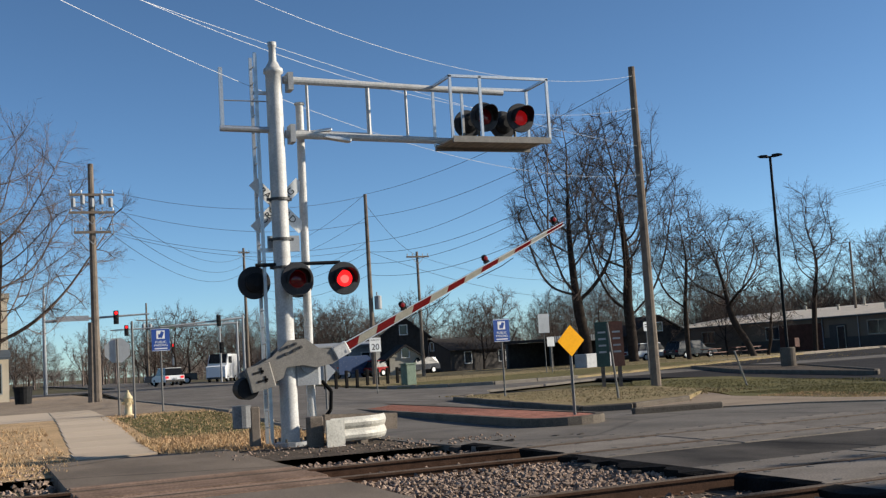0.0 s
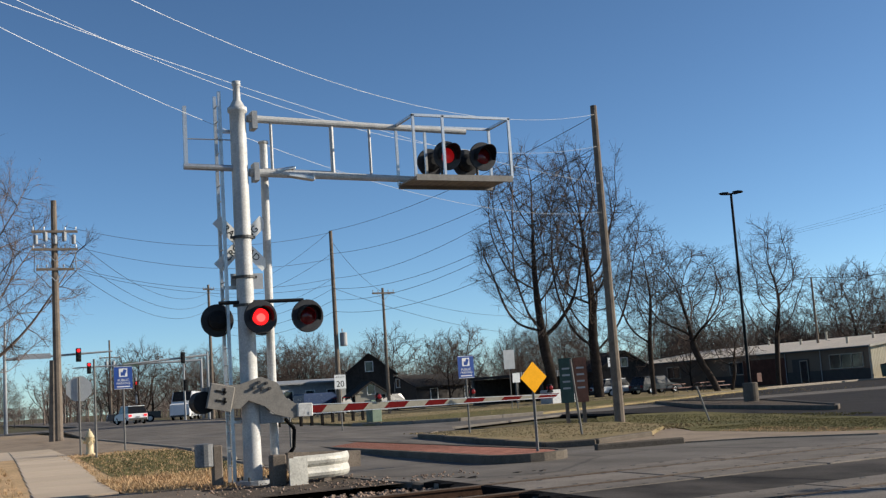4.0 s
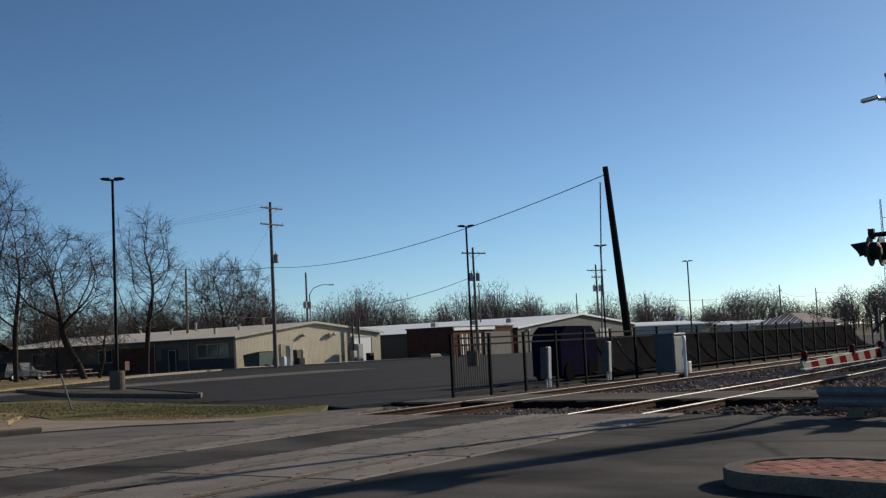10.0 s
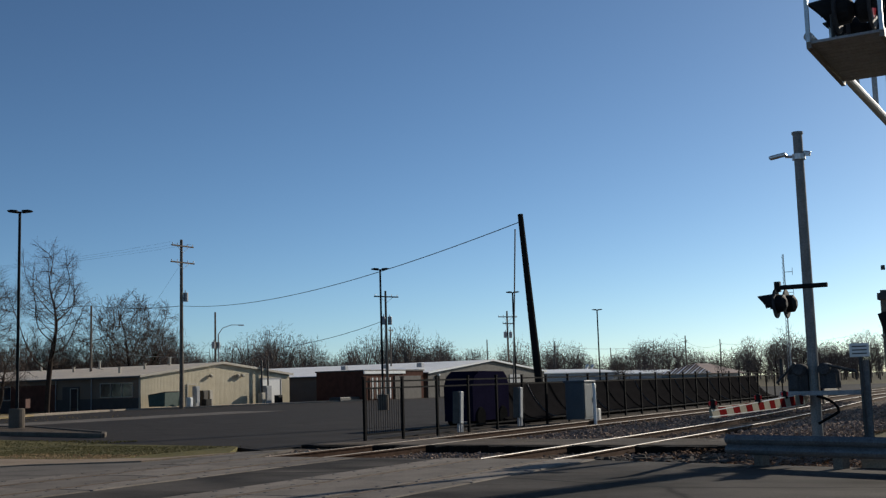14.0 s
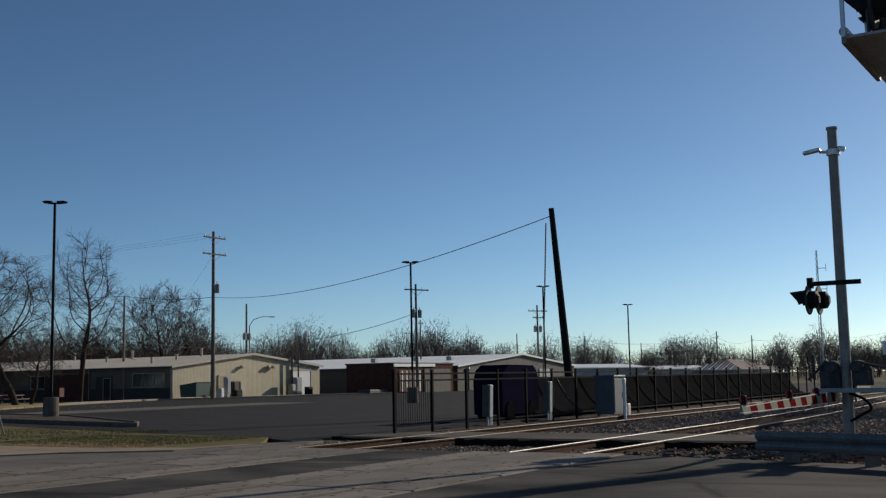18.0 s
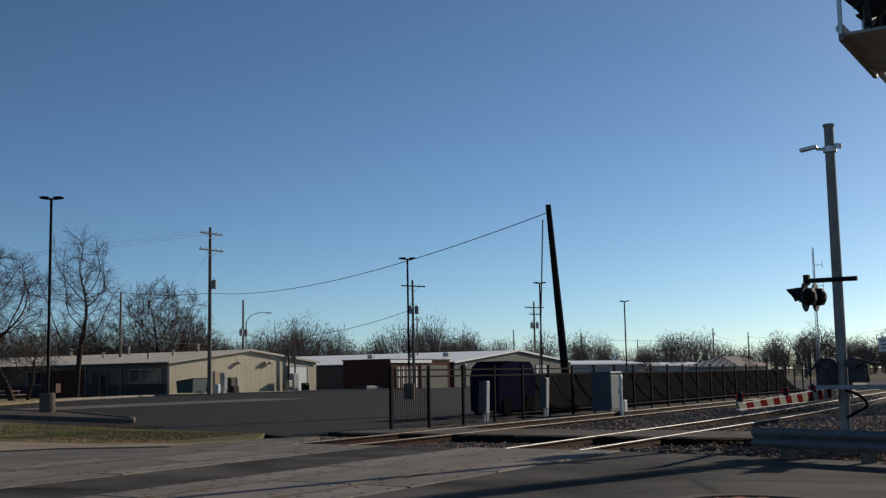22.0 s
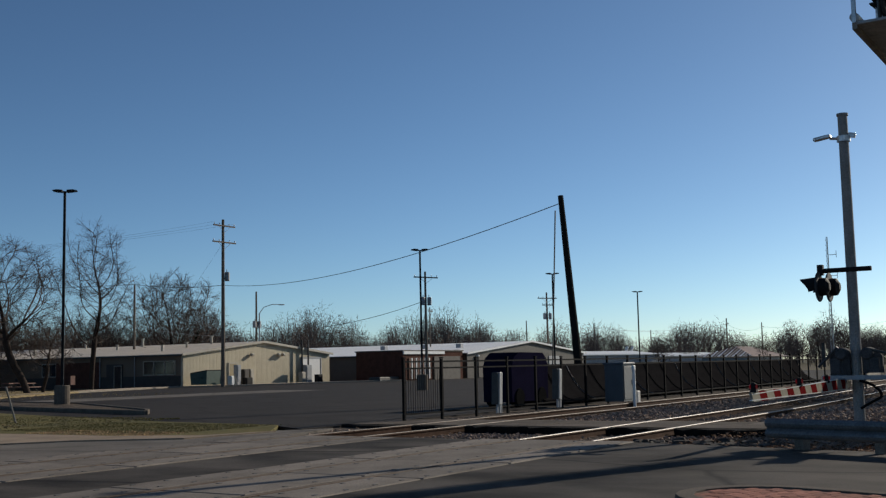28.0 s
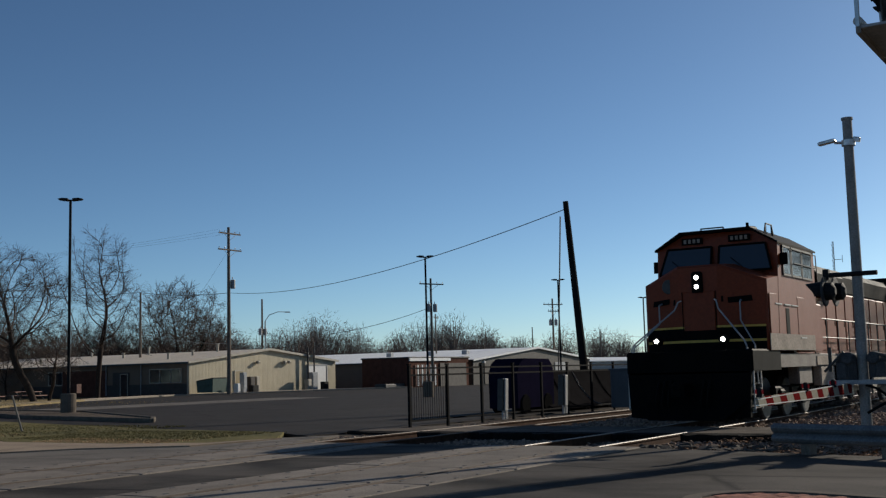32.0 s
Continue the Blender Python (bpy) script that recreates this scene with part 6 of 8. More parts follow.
for k in range(6):
    s = Shape()
    s.box(-1.342, -0.36, 1.72 - k * 0.105, 0.008, (0.5, 0.36, 0.46)[k % 3], 0.045)
    part("marking_bar", s, DARKST, do)
s = Shape()
s.box(-1.335, -0.3, 2.06, 0.02, 0.14, 0.06)
part("vent_slot", s, DARKST, BUNG)
s = Shape()
s.box(-1.4, 0.06, 1.15, 0.18, 0.28, 0.45, bevel=0.02)
part("meter_box", s, DARKST, BUNG)
s = Shape()
s.rod((-1.4, 0.06, 0.1), (-1.4, 0.06, 0.95), 0.03, n=6)
part("meter_pipe", s, DARKST, BUNG)
t = thing("small_sign", "white sign plate on a dark steel post", "sign", 23.72, 4.17, -0.2)
s = Shape()
s.box(0, 0, 1.0, 0.06, 0.06, 2.2)
part("post", s, DARKST, t)
s = Shape()
s.box(-0.05, 0, 2.02, 0.02, 0.38, 0.27)
sg = part("plate", s, WHITE, t)
for k in range(3):
    s = Shape()
    s.box(-0.063, 0, 2.09 - k * 0.07, 0.006, 0.28, 0.022)
    part("text_bar", s, DARKST, sg)
t = thing("brick_chimney", "grey-brown chimney with stepped cap", "chimney", 39.8, 5.85, 0)
s = Shape()
s.box(0, 0, 1.8, 0.62, 0.62, 3.9)
part("shaft", s, WOODPOLE, t)
s = Shape()
s.box(0, 0, 3.85, 0.78, 0.78, 0.22).box(0, 0, 4.0, 0.6, 0.6, 0.12)
part("cap", s, DARKST, t)
t = thing("median_marker", "leaning steel post with a black reflector strip", "marker post", 10.75, 1.25, 0.13)
s = Shape()
s.box(0, 0, 0.1, 0.16, 0.12, 0.2, bevel=0.02)
part("base", s, GREYP, t)
s = Shape()
s.rod((0, 0, 0.1), (0.02, 0.3, 1.25), 0.035, n=10)
part("post", s, GALV, t)
s = Shape()
s.rod((0.02, 0.3, 1.25), (0.03, 0.44, 1.78), 0.05, n=10)
part("sleeve", s, BLACKP, t, "black sleeve with pale studs")
# ---- poles, lamps, wires ----
def wood_pole(x, y, h, r=0.16, arms=(), transformer=0.0, label="weathered wooden utility pole", lean=(0, 0), m=WOODPOLE, rz=0, braces=True):
    """arms: (height, half length) pairs; transformer: height of a grey can."""
    t = thing("utility_pole", label, "utility pole", x, y, gz(x, y) - 0.1, rz)
    s = Shape()
    s.rod((0, 0, 0), (lean[0], lean[1], h), r, r * 0.62, 10)
    part("pole", s, m, t)
    for z, L in arms:
        fx, fy = lean[0] * z / h, lean[1] * z / h
        a = Shape()
        a.box(fx, fy - r * 0.8, z, L * 2, 0.1, 0.12)
        ao = part("crossarm", a, m, t)
        for k in (-0.92, -0.45, 0.45, 0.92):
            i = Shape()
            i.lathe([(0.02, 0.05), (0.02, 0.12), (0.05, 0.13), (0.035, 0.17), (0.05, 0.19), (0.03, 0.24), (0.001, 0.25)], at=(fx + k * L, fy - r * 0.8, z), n=8)
            part("insulator", i, WHITE if L > 1 else GREYP, ao)
        if braces:
            for k in (-1, 1):
                b = Shape()
                b.rod((fx, fy - r, z - 0.6), (fx + k * L * 0.55, fy - r, z - 0.05), 0.018, n=5)
                part("brace", b, GREYP, ao)
    if transformer:
        for k in (-1, 1) if transformer < 0 else (1,):
            c = Shape()
            z = abs(transformer)
            c.lathe([(0.001, 0), (0.2, 0), (0.22, 0.03), (0.22, 0.75), (0.2, 0.8), (0.001, 0.84)], at=(k * (r + 0.26), -0.08, z), n=14)
            c.rod((k * (r + 0.2), -0.08, z + 0.84), (k * (r + 0.2), -0.08, z + 1.05), 0.04, n=6)
            part("transformer", c, GREYP, t, "grey transformer can")
    return t


wood_pole(19.99, 31.06, 10.6, 0.17, label="tall weathered wooden pole beside the grass strip")
WP = wood_pole(5.4, 58.6, 12.0, 0.22, ((10.4, 1.1), (9.5, 1.1), (8.5, 0.9)), label="wooden utility pole crowded with insulators and gear")
for k in range(5):
    s = Shape()
    s.lathe([(0.09, 0), (0.11, 0.05), (0.11, 0.45), (0.001, 0.5)], at=(-0.9 + 0.45 * k, -0.25, 9.75 + 0.15 * (k % 2)), n=8)
    part("cutout", s, GREYP, WP)
for k in (-1, 1):
    s = Shape()
    s.path([(k * 0.95, -0.2, 9.4), (k * 1.0, -0.25, 8.4), (k * 0.5, -0.2, 7.9), (k * 0.25, 0, 7.6)], 0.02, 5)
    part("drop_lead", s, WIRE, WP)
s = Shape()
s.rod((-0.27, 0, -0.1), (-0.2, 0, 4.0), 0.2, 0.16, 10)
part("stub_pole", s, WOODPOLE, WP, "short stub pole strapped alongside")
wood_pole(21.8, 64.1, 11.6, 0.17, transformer=4.6, label="wooden utility pole beyond the turn-off")
wood_pole(30.9, 79.4, 9.6, 0.15, ((9.2, 0.9),), label="wooden utility pole with one crossarm")
wood_pole(26.0, 117, 14.0, 0.2, ((13.5, 0.6),), label="tall wooden pole near the junction")
wood_pole(20.1, 148.8, 10.5, 0.17, ((8.3, 1.3),), -7.0, label="wooden utility pole with transformers")
wood_pole(75.6, 71.0, 15.2, 0.2, ((14.6, 1.4), (13.1, 1.5)), 9.6, label="tall wooden utility pole by the tan building")
wood_pole(81.8, 89.2, 10.6, 0.16, label="wooden utility pole behind the building", braces=False)
wood_pole(104, 92.2, 11, 0.17, ((7.0, 0.5),), -6.6, label="wooden utility pole with transformers")
wood_pole(94.8, 61.6, 11, 0.16, ((10.4, 1.5),), -7.6, label="wooden utility pole with two transformers", rz=-20)
wood_pole(134.7, 68.2, 11, 0.17, ((10.2, 1.5), (9.3, 0.8)), -7.4, label="wooden utility pole with crossarm and transformers", rz=-30)
for x, y in ((250, 114), (253, 82.3), (289.7, 85)):
    wood_pole(x, y, 11, 0.2, ((9.8, 0.8),), label="distant wooden utility pole")
wood_pole(121, 78, 9.0, 0.12, ((8.5, 0.5),), label="slim distant wooden utility pole")
wood_pole(185, 98, 9.5, 0.15, label="distant bare wooden utility pole")
wood_pole(221, 88, 8.0, 0.15, label="distant bare wooden utility pole")
LP = wood_pole(40.66, 19.18, 8.2, 0.185, label="leaning black creosoted pole with guy wire", lean=(-0.25, 0.54), m=DARKPOLE)
s = Shape()
s.rod((-0.35, 0.75, 7.6), (-0.6, 1.0, 0.5), 0.03, n=5)
part("guy_wire", s, DARKST, LP)
t = thing("radio_mast", "thin lattice radio mast with side antennas", "radio mast", 221, 51.5, 0)
s = Shape()
for k in range(3):
    w = k * 2.094
    s.rod((0.35 * math.cos(w), 0.35 * math.sin(w), 0), (0.12 * math.cos(w), 0.12 * math.sin(w), 24.5), 0.07, 0.05, 5)
for k in range(24):
    s.rod((0.3, 0, k), (-0.2, 0.28, k + 1), 0.03, n=3)
part("lattice", s, GREYP, t)
for z in (17, 21):
    s = Shape()
    s.rod((0, 0, z), (0, -1.6, z), 0.06, n=5).rod((0, -1.6, z - 0.6), (0, -1.6, z + 0.8), 0.05, n=5)
    part("antenna_arm", s, GREYP, t)
t = thing("floodlight_tower", "tall pole with a cluster of floodlights", "floodlight", 148.5, 21, 0)
s = Shape()
s.rod((0, 0, 0), (0, 0, 14.2), 0.3, 0.22, 10)
part("pole", s, GREYP, t)
for k in range(5):
    s = Shape()
    s.box(-0.4, -1.4 + 0.7 * k, 14.2 + 0.2 * (k % 2), 0.3, 0.5, 0.6, bevel=0.08)
    part("floodlight", s, DARKST, t)


def lot_lamp(x, y, h, base=False, heads=2):
    t = thing("lot_lamp", "dark steel parking lot lamp on a tall pole", "street lamp", x, y, 0, -50, group="parking lot lamps")
    s = Shape()
    s.box(0, 0, h / 2, 0.12, 0.12, h, taper=0.85)
    part("pole", s, BLACKP, t)
    for k in (-1, 1):
        a = Shape()
        a.box(k * 0.1, 0, h - 0.03, 0.2, 0.06, 0.06)
        ao = part("arm", a, BLACKP, t)
        a = Shape()
        a.prism([(k * 0.1, h - 0.06), (k * 0.1, h + 0.05), (k * 0.36, h + 0.07), (k * 0.54, h + 0.03), (k * 0.5, h - 0.01), (k * 0.3, h - 0.04)], -0.17, 0.17)
        part("lamp_head", a, BLACKP, ao, "flat dark lamp head")
    s = Shape()
    s.lathe([(0.34, -0.1), (0.34, 0.86), (0.3, 0.9), (0.001, 0.9)], n=18)
    part("base", s, DARKKERB, t, "round concrete lamp base")
    return t


lot_lamp(33.5, 41.1, 9.6)
lot_lamp(57.0, 37.4, 8.45)
lot_lamp(80.1, 40.0, 8.5)
lot_lamp(107.5, 44.1, 8.5)
s = Shape()
t = thing("fire_sign", "small red sign board on the lamp base", "sign", 33.9, 40.9, 0.9)
s.box(0, 0, 0.2, 0.25, 0.04, 0.4)
part("plate", s, SIGNRED, t)
# curved street lamp behind the tan building
t = thing("street_lamp", "curved-arm street lamp behind the roofs", "street lamp", 110, 97, 0)
s = Shape()
s.rod((0, 0, 0), (0, 0, 8.6), 0.11, 0.08, 8).path([(0, 0, 8.6), (0.5, -0.3, 9.4), (1.6, -0.8, 9.8), (2.6, -1.2, 9.8)], 0.05, 6)
part("pole", s, GREYP, t)
s = Shape()
s.box(2.9, -1.3, 9.78, 0.7, 0.3, 0.14, rot(0, 0, -22), bevel=0.04)
part("lamp_head", s, GREYP, t)


def wire(a, b, sag, r=0.012, m=WIRE, n=18):
    s = Shape()
    a, b = Vector(a), Vector(b)
    pts = []
    for i in range(n + 1):
        f = i / n
        p = a.lerp(b, f)
        p.z -= sag * 4 * f * (1 - f)
        pts.append(p)
    across = Vector((b.y - a.y, a.x - b.x, 0)).normalized()
    vs = [p + across * r * math.cos(w) + Vector((0, 0, r * math.sin(w))) for p in pts for w in (0.0, 2.09, 4.19)]
    s.add(vs, [(3 * i + j, 3 * i + (j + 1) % 3, 3 * i + 3 + (j + 1) % 3, 3 * i + 3 + j) for i in range(n) for j in range(3)])
    return solo("overhead_wire", s, m, "thin overhead utility wire between poles", "wire", group="overhead wires")


# spans to the pole beside the grass strip
for z, far, sag, r in ((10.19, 14.75, 3.77, 0.0055), (9.11, 13.4, 3.5, 0.005), (7.85, 9.8, 1.05, 0.005), (6.9, 13.4, 3.1, 0.005)):
    wire((19.99, 31.0, z), (-14.0, 8.0, far), sag, r, BRIGHTWIRE, 40)
for z0, z1, sag in ((10.15, 11.5, 0.5), (9.1, 10.1, 0.7), (8.95, 8.6, 0.9), (7.9, 8.0, 1.0), (7.7, 7.3, 1.0), (6.8, 6.6, 1.0)):
    wire((19.99, 31.1, z0), (21.8, 64.1, z1), sag, 0.013)
    wire((21.8, 64.1, z1), (26.0, 117, min(13.6, z1 + 3.0)), 1.2, 0.014)
for z0, z1 in ((10.9, 11.4), (10.0, 9.8), (8.9, 8.6), (8.8, 8.2)):
    wire((5.9, 58.6, z0), (21.8, 64.1, z1), 0.9, 0.012)
for z0 in (10.7, 9.8, 9.0):
    wire((5.9, 58.7, z0), (26.0, 117, 13.3 - (10.7 - z0)), 1.8, 0.016)
wire((21.8, 64.1, 10.9), (30.9, 79.4, 9.2), 0.4, 0.013)
wire((21.8, 64.1, 8.0), (60, 96, 6.5), 1.4, 0.014)
wire((30.9, 79.4, 9.2), (60, 104, 9.0), 1.0, 0.014)
wire((40.42, 19.7, 7.8), (75.6, 71.0, 9.1), 1.08, 0.022, DARKST, 30)
wire((75.6, 71.0, 9.1), (81.8, 89.2, 10.5), 0.25, 0.028, DARKST)
wire((81.8, 89.2, 10.5), (80, 130, 12.5), 0.4, 0.028)
for k in (-1.3, 0, 1.3):
    wire((75.6 + k, 71.0, 14.8), (62, 112, 14.0), 1.0, 0.007)
wire((75.6, 71.0, 13.0), (73.0, 76.5, 4.6), 0.2, 0.014)
wire((75.6, 71.0, 12.0), (80.5, 75.5, 4.2), 0.2, 0.014)
wire((94.8, 61.6, 8.0), (86.5, 68, 5.4), 0.3, 0.03)
for a, b in (((250, 114, 9.8), (253, 82.3, 9.6)), ((253, 82.3, 9.6), (289.7, 85, 9.7)), ((289.7, 85, 9.7), (340, 60, 12))):
    wire(a, b, 1.2, 0.03)
for z in (6.2, 4.2):
    wire((81.8, 89.2, z), (104, 92.2, z - 0.4), 0.6, 0.025)


# ---- street signs and small street things ----
def post_sign(name, label, x, y, z, top, plate, w, h, m, rz=0, lean=(0, 0), post=DULLPOST, bars=()):
    """A flat sign on a slim post; plate: height of its centre; bars: (dx, dz, w, h, material)."""
    t = thing(name, label, "sign", x, y, z, rz)
    s = Shape()
    s.rod((0, 0, -0.2), (lean[0], lean[1], top), 0.03, n=8)
    part("post", s, post, t)
    if plate:
        f = plate / top
        s = Shape()
        s.box(0, 0, 0, w, 0.012, h, bevel=0)
        o = part("plate", s, m, t, at=pose(lean[0] * f, lean[1] * f - 0.04, plate))
        b = Shape()
        b.box(0, -0.0075, h / 2 - 0.012, w - 0.01, 0.003, 0.012).box(0, -0.0075, -h / 2 + 0.012, w - 0.01, 0.003, 0.012)
        part("border", b, WHITE if m in (BLUE, BLACKP) else BLACKP, o)
        for dx, dz, bw, bh, bmat in bars:
            q = Shape()
            q.box(dx, -0.008, dz, bw, 0.004, bh)
            part("text_bar", q, bmat, o)
    return t


t = thing("warning_sign", "plain yellow diamond sign on a steel post", "sign", 10.82, 19.85, 0.12, 4)
s = Shape()
s.rod((0, 0, -0.1), (0, 0, 1.25), 0.03, n=8)
part("post", s, DULLPOST, t)
s = Shape()
s.box(0, -0.04, 1.45, 0.44, 0.012, 0.44, rot(0, 45, 0))
part("plate", s, YELLOW, t, "bright yellow diamond plate")


def word(text, parent, size, at, m):
    cu = bpy.data.curves.new("lettering", 'FONT')
    cu.body, cu.size, cu.align_x, cu.align_y, cu.extrude = text, size, 'CENTER', 'CENTER', 0.001
    cu.materials.append(m)
    o = new("lettering", cu)
    o.parent = parent
    o.matrix_basis = at


for x, y, z, top, sc in ((5.36, 36.8, 0.27, 2.6, 1.0), (14.8, 31.4, 0.1, 2.35, 0.95)):
    t = post_sign("parking_sign", "blue and white public parking sign on a post", x, y, z, top, top - 0.36 * sc, 0.56 * sc, 0.72 * sc, BLUE)
    pl = [c for c in t.children if c.name.startswith("plate")][0]
    q = Shape()
    q.box(0, -0.009, 0.16 * sc, 0.26 * sc, 0.004, 0.26 * sc)
    sy = part("symbol", q, WHITE, pl)
    q = Shape()
    q.box(0.03 * sc, -0.012, 0.16 * sc, 0.1 * sc, 0.003, 0.2 * sc, rot(0, 20, 0)).box(-0.05 * sc, -0.012, 0.12 * sc, 0.05 * sc, 0.003, 0.12 * sc)
    part("symbol_figure", q, BLUE, sy)
    word("PUBLIC", pl, 0.11 * sc, pose(0, -0.0085, -0.08 * sc, 90, 0, 0), WHITE)
    word("PARKING", pl, 0.1 * sc, pose(0, -0.0085, -0.18 * sc, 90, 0, 0), WHITE)
    q = Shape()
    q.box(0, -0.009, -0.28 * sc, 0.4 * sc, 0.004, 0.035 * sc)
    part("arrow", q, WHITE, pl)
t = post_sign("speed_sign", "white speed limit sign on a post", 15.5, 45.4, 0.1, 2.4, 2.0, 0.5, 0.62, WHITE)
pl = [c for c in t.children if c.name.startswith("plate")][0]
word("20", pl, 0.36, pose(0, -0.0085, -0.1, 90, 0, 0), BLACKP)
word("SPEED LIMIT", pl, 0.075, pose(0, -0.0085, 0.2, 90, 0, 0), BLACKP)
post_sign("parking_rule_sign", "small white sign on a post by the lot road", 32.2, 50.5, 0.0, 2.6, 2.35, 0.35, 0.5, WHITE, bars=((0, 0.1, 0.2, 0.04, BLACKP), (0, -0.02, 0.2, 0.04, BLACKP)))
post_sign("parking_rule_sign", "small white sign on a post by the lot road", 37.6, 58.4, 0.0, 2.3, 2.1, 0.35, 0.5, WHITE, bars=((0, 0.1, 0.2, 0.04, BLACKP),))
post_sign("roadside_sign", "tall pale sign plate on a post", 32.2, 62, 0.0, 3.7, 3.1, 0.75, 1.2, SIGNBACK)
post_sign("roadside_sign", "small white sign under a larger plate", 32.6, 62, 0.0, 2.2, 1.95, 0.5, 0.6, WHITE)
post_sign("sign_post", "slim leaning steel post without a plate", 14.95, 25.0, 0.1, 1.9, 0, 0, 0, WHITE, lean=(-0.28, -0.15))
post_sign("sign_post", "short leaning steel post in the grass", 21.55, 28.4, 0.0, 1.05, 0, 0, 0, WHITE, lean=(-0.35, 0.1))
t = post_sign("stop_sign", "grey back of an octagonal sign on a post", 3.9, 35.7, 0.27, 2.3, 0, 0, 0, WHITE)
s = Shape()
s.lathe([(0.001, -0.006), (0.4, -0.006), (0.4, 0.006), (0.001, 0.006)], at=(0, 0.05, 1.95), axis='Y', n=8, start=math.pi / 8)
part("plate_back", s, SIGNBACK, t)
post_sign("sign_post", "slim steel sign post beside the pavement", 4.05, 33.2, 0.22, 2.75, 0, 0, 0, WHITE)
t = post_sign("diamond_sign", "grey back of a diamond sign on a short post", 8.9, 30.5, 0.0, 1.4, 0, 0, 0, WHITE)
s = Shape()
s.box(0, 0.05, 1.2, 0.44, 0.012, 0.44, rot(0, 45, 0))
part("plate_back", s, SIGNBACK, t)

t = thing("fire_hydrant", "faded yellow fire hydrant in the verge", "hydrant", 4.13, 35.4, 0.22)
s = Shape()
s.lathe([(0.17, 0), (0.17, 0.05), (0.11, 0.07), (0.11, 0.5), (0.14, 0.52), (0.14, 0.56), (0.11, 0.6), (0.06, 0.7), (0.03, 0.72), (0.03, 0.77), (0.001, 0.78)], n=16)
part("barrel", s, HYDY, t, smooth=True)
for a, b in (((-0.1, 0, 0.42), (-0.2, 0, 0.42)), ((0.1, 0, 0.42), (0.2, 0, 0.42)), ((0, -0.1, 0.36), (0, -0.22, 0.36))):
    s = Shape()
    s.rod(a, b, 0.065, n=10)
    part("outlet", s, HYDY, t)
for x, y in ((2.2, 66), (0.8, 90)):
    t = thing("litter_bin", "black round litter bin on the pavement", "litter bin", x, y, 0.27)
    s = Shape()
    s.lathe([(0.42, 0), (0.5, 0.85), (0.55, 0.87), (0.55, 0.95), (0.42, 0.95), (0.38, 0.3), (0.001, 0.3)], n=16)
    part("bin", s, BLACKP, t)
t = thing("utility_box", "faded green transformer pedestal in the grass", "utility box", 20.9, 56.0, 0.05, 10)
s = Shape()
s.box(0, 0, 0.55, 0.62, 0.62, 1.1, bevel=0.05)
part("body", s, GREENP, t)
s = Shape()
s.box(0, 0, 1.12, 0.7, 0.7, 0.08, bevel=0.03)
part("lid", s, GREENP, t)
t = thing("information_board", "green and rust-red information board on wooden posts", "notice board", 19.6, 33.1, 0.0, -30)
for k in (-0.28, 0.28):
    s = Shape()
    s.box(k, 0, 0.75, 0.13, 0.14, 2.0)
    part("post", s, WOODPOLE, t)
for k, m in ((-0.24, SIGNGREEN), (0.24, SIGNRED)):
    s = Shape()
    s.box(k, -0.1, 1.5, 0.45, 0.06, 1.5, rot(0, 0, 14 if k > 0 else -14))
    po = part("panel", s, m, t)
    for i in range(4):
        q = Shape()
        q.box(k, -0.145, 1.9 - i * 0.22, 0.26, 0.006, 0.06, rot(0, 0, 14 if k > 0 else -14))
        part("text_bar", q, SIGNBACK, po)
for i in range(9):
    t = thing("bollard", "short dark wooden bollard in the grass", "bollard", 17.0 + i * 0.7, 60.4 + i * 0.25, 0.05, group="bollards")
    s = Shape()
    s.box(0, 0, 0.45, 0.16, 0.16, 1.0, bevel=0.02)
    part("post", s, DARKPOLE, t)
for i in range(2):
    t = thing("concrete_block", "low dark container beside the lot road", "container", 39.4 + i * 1.9, 69.6 + i * 1.0, 0.0, 28, group="roadside containers")
    s = Shape()
    s.box(0, 0, 0.5, 1.75, 1.0, 1.05, bevel=0.06)
    part("body", s, GREYP, t)


def signal_head(parent, x, y, z, lit="red", face=1):
    s = Shape()
    s.box(x, y, z, 0.42, 0.28, 1.15, bevel=0.04)
    o = part("signal_head", s, BLACKP, parent, "black traffic signal head")
    for k, c in enumerate(("red", "amber", "green")):
        g = Shape()
        g.lathe([(0.001, -0.19), (0.12, -0.17), (0.14, -0.14)], at=(x, y, z + 0.36 - 0.36 * k), axis='Y', n=12)
        part("signal_lens", g, REDGLOW if c == lit else BLACKP, o)


# junction with mast-arm signals
t = thing("traffic_signal", "grey mast-arm traffic signal over the junction", "traffic signal", 5.1, 100, 0.3)
s = Shape()
s.rod((0, 0, 0), (0, 0, 6.6), 0.16, 0.13, 10).rod((0, 0, 6.6), (0.05, 0, 9.2), 0.1, 0.07, 8).rod((0, 0, 6.1), (8.6, -0.3, 6.4), 0.13, 0.07, 8).path([(0.05, 0, 9.2), (1.2, -0.1, 9.9), (3.2, -0.2, 10.0)], 0.05, 6)
part("pole", s, GREYP, t)
s = Shape()
s.box(2.3, -0.2, 6.25, 2.6, 0.05, 0.45)
part("street_plate", s, SIGNBACK, t)
signal_head(t, 5.8, -0.5, 6.2)
t = thing("traffic_signal", "grey mast-arm traffic signal over the junction", "traffic signal", 25.6, 117, 0.2)
s = Shape()
s.rod((0, 0, 0), (0, 0, 6.9), 0.16, 0.12, 10).rod((0, 0, 6.6), (-8.5, -0.2, 6.0), 0.12, 0.07, 8).rod((-2.4, 0.3, 0), (-2.4, 0.3, 6.4), 0.11, 0.09, 8)
part("pole", s, GREYP, t)
signal_head(t, -11.0 + 8.4, -0.4, 6.4, "none")
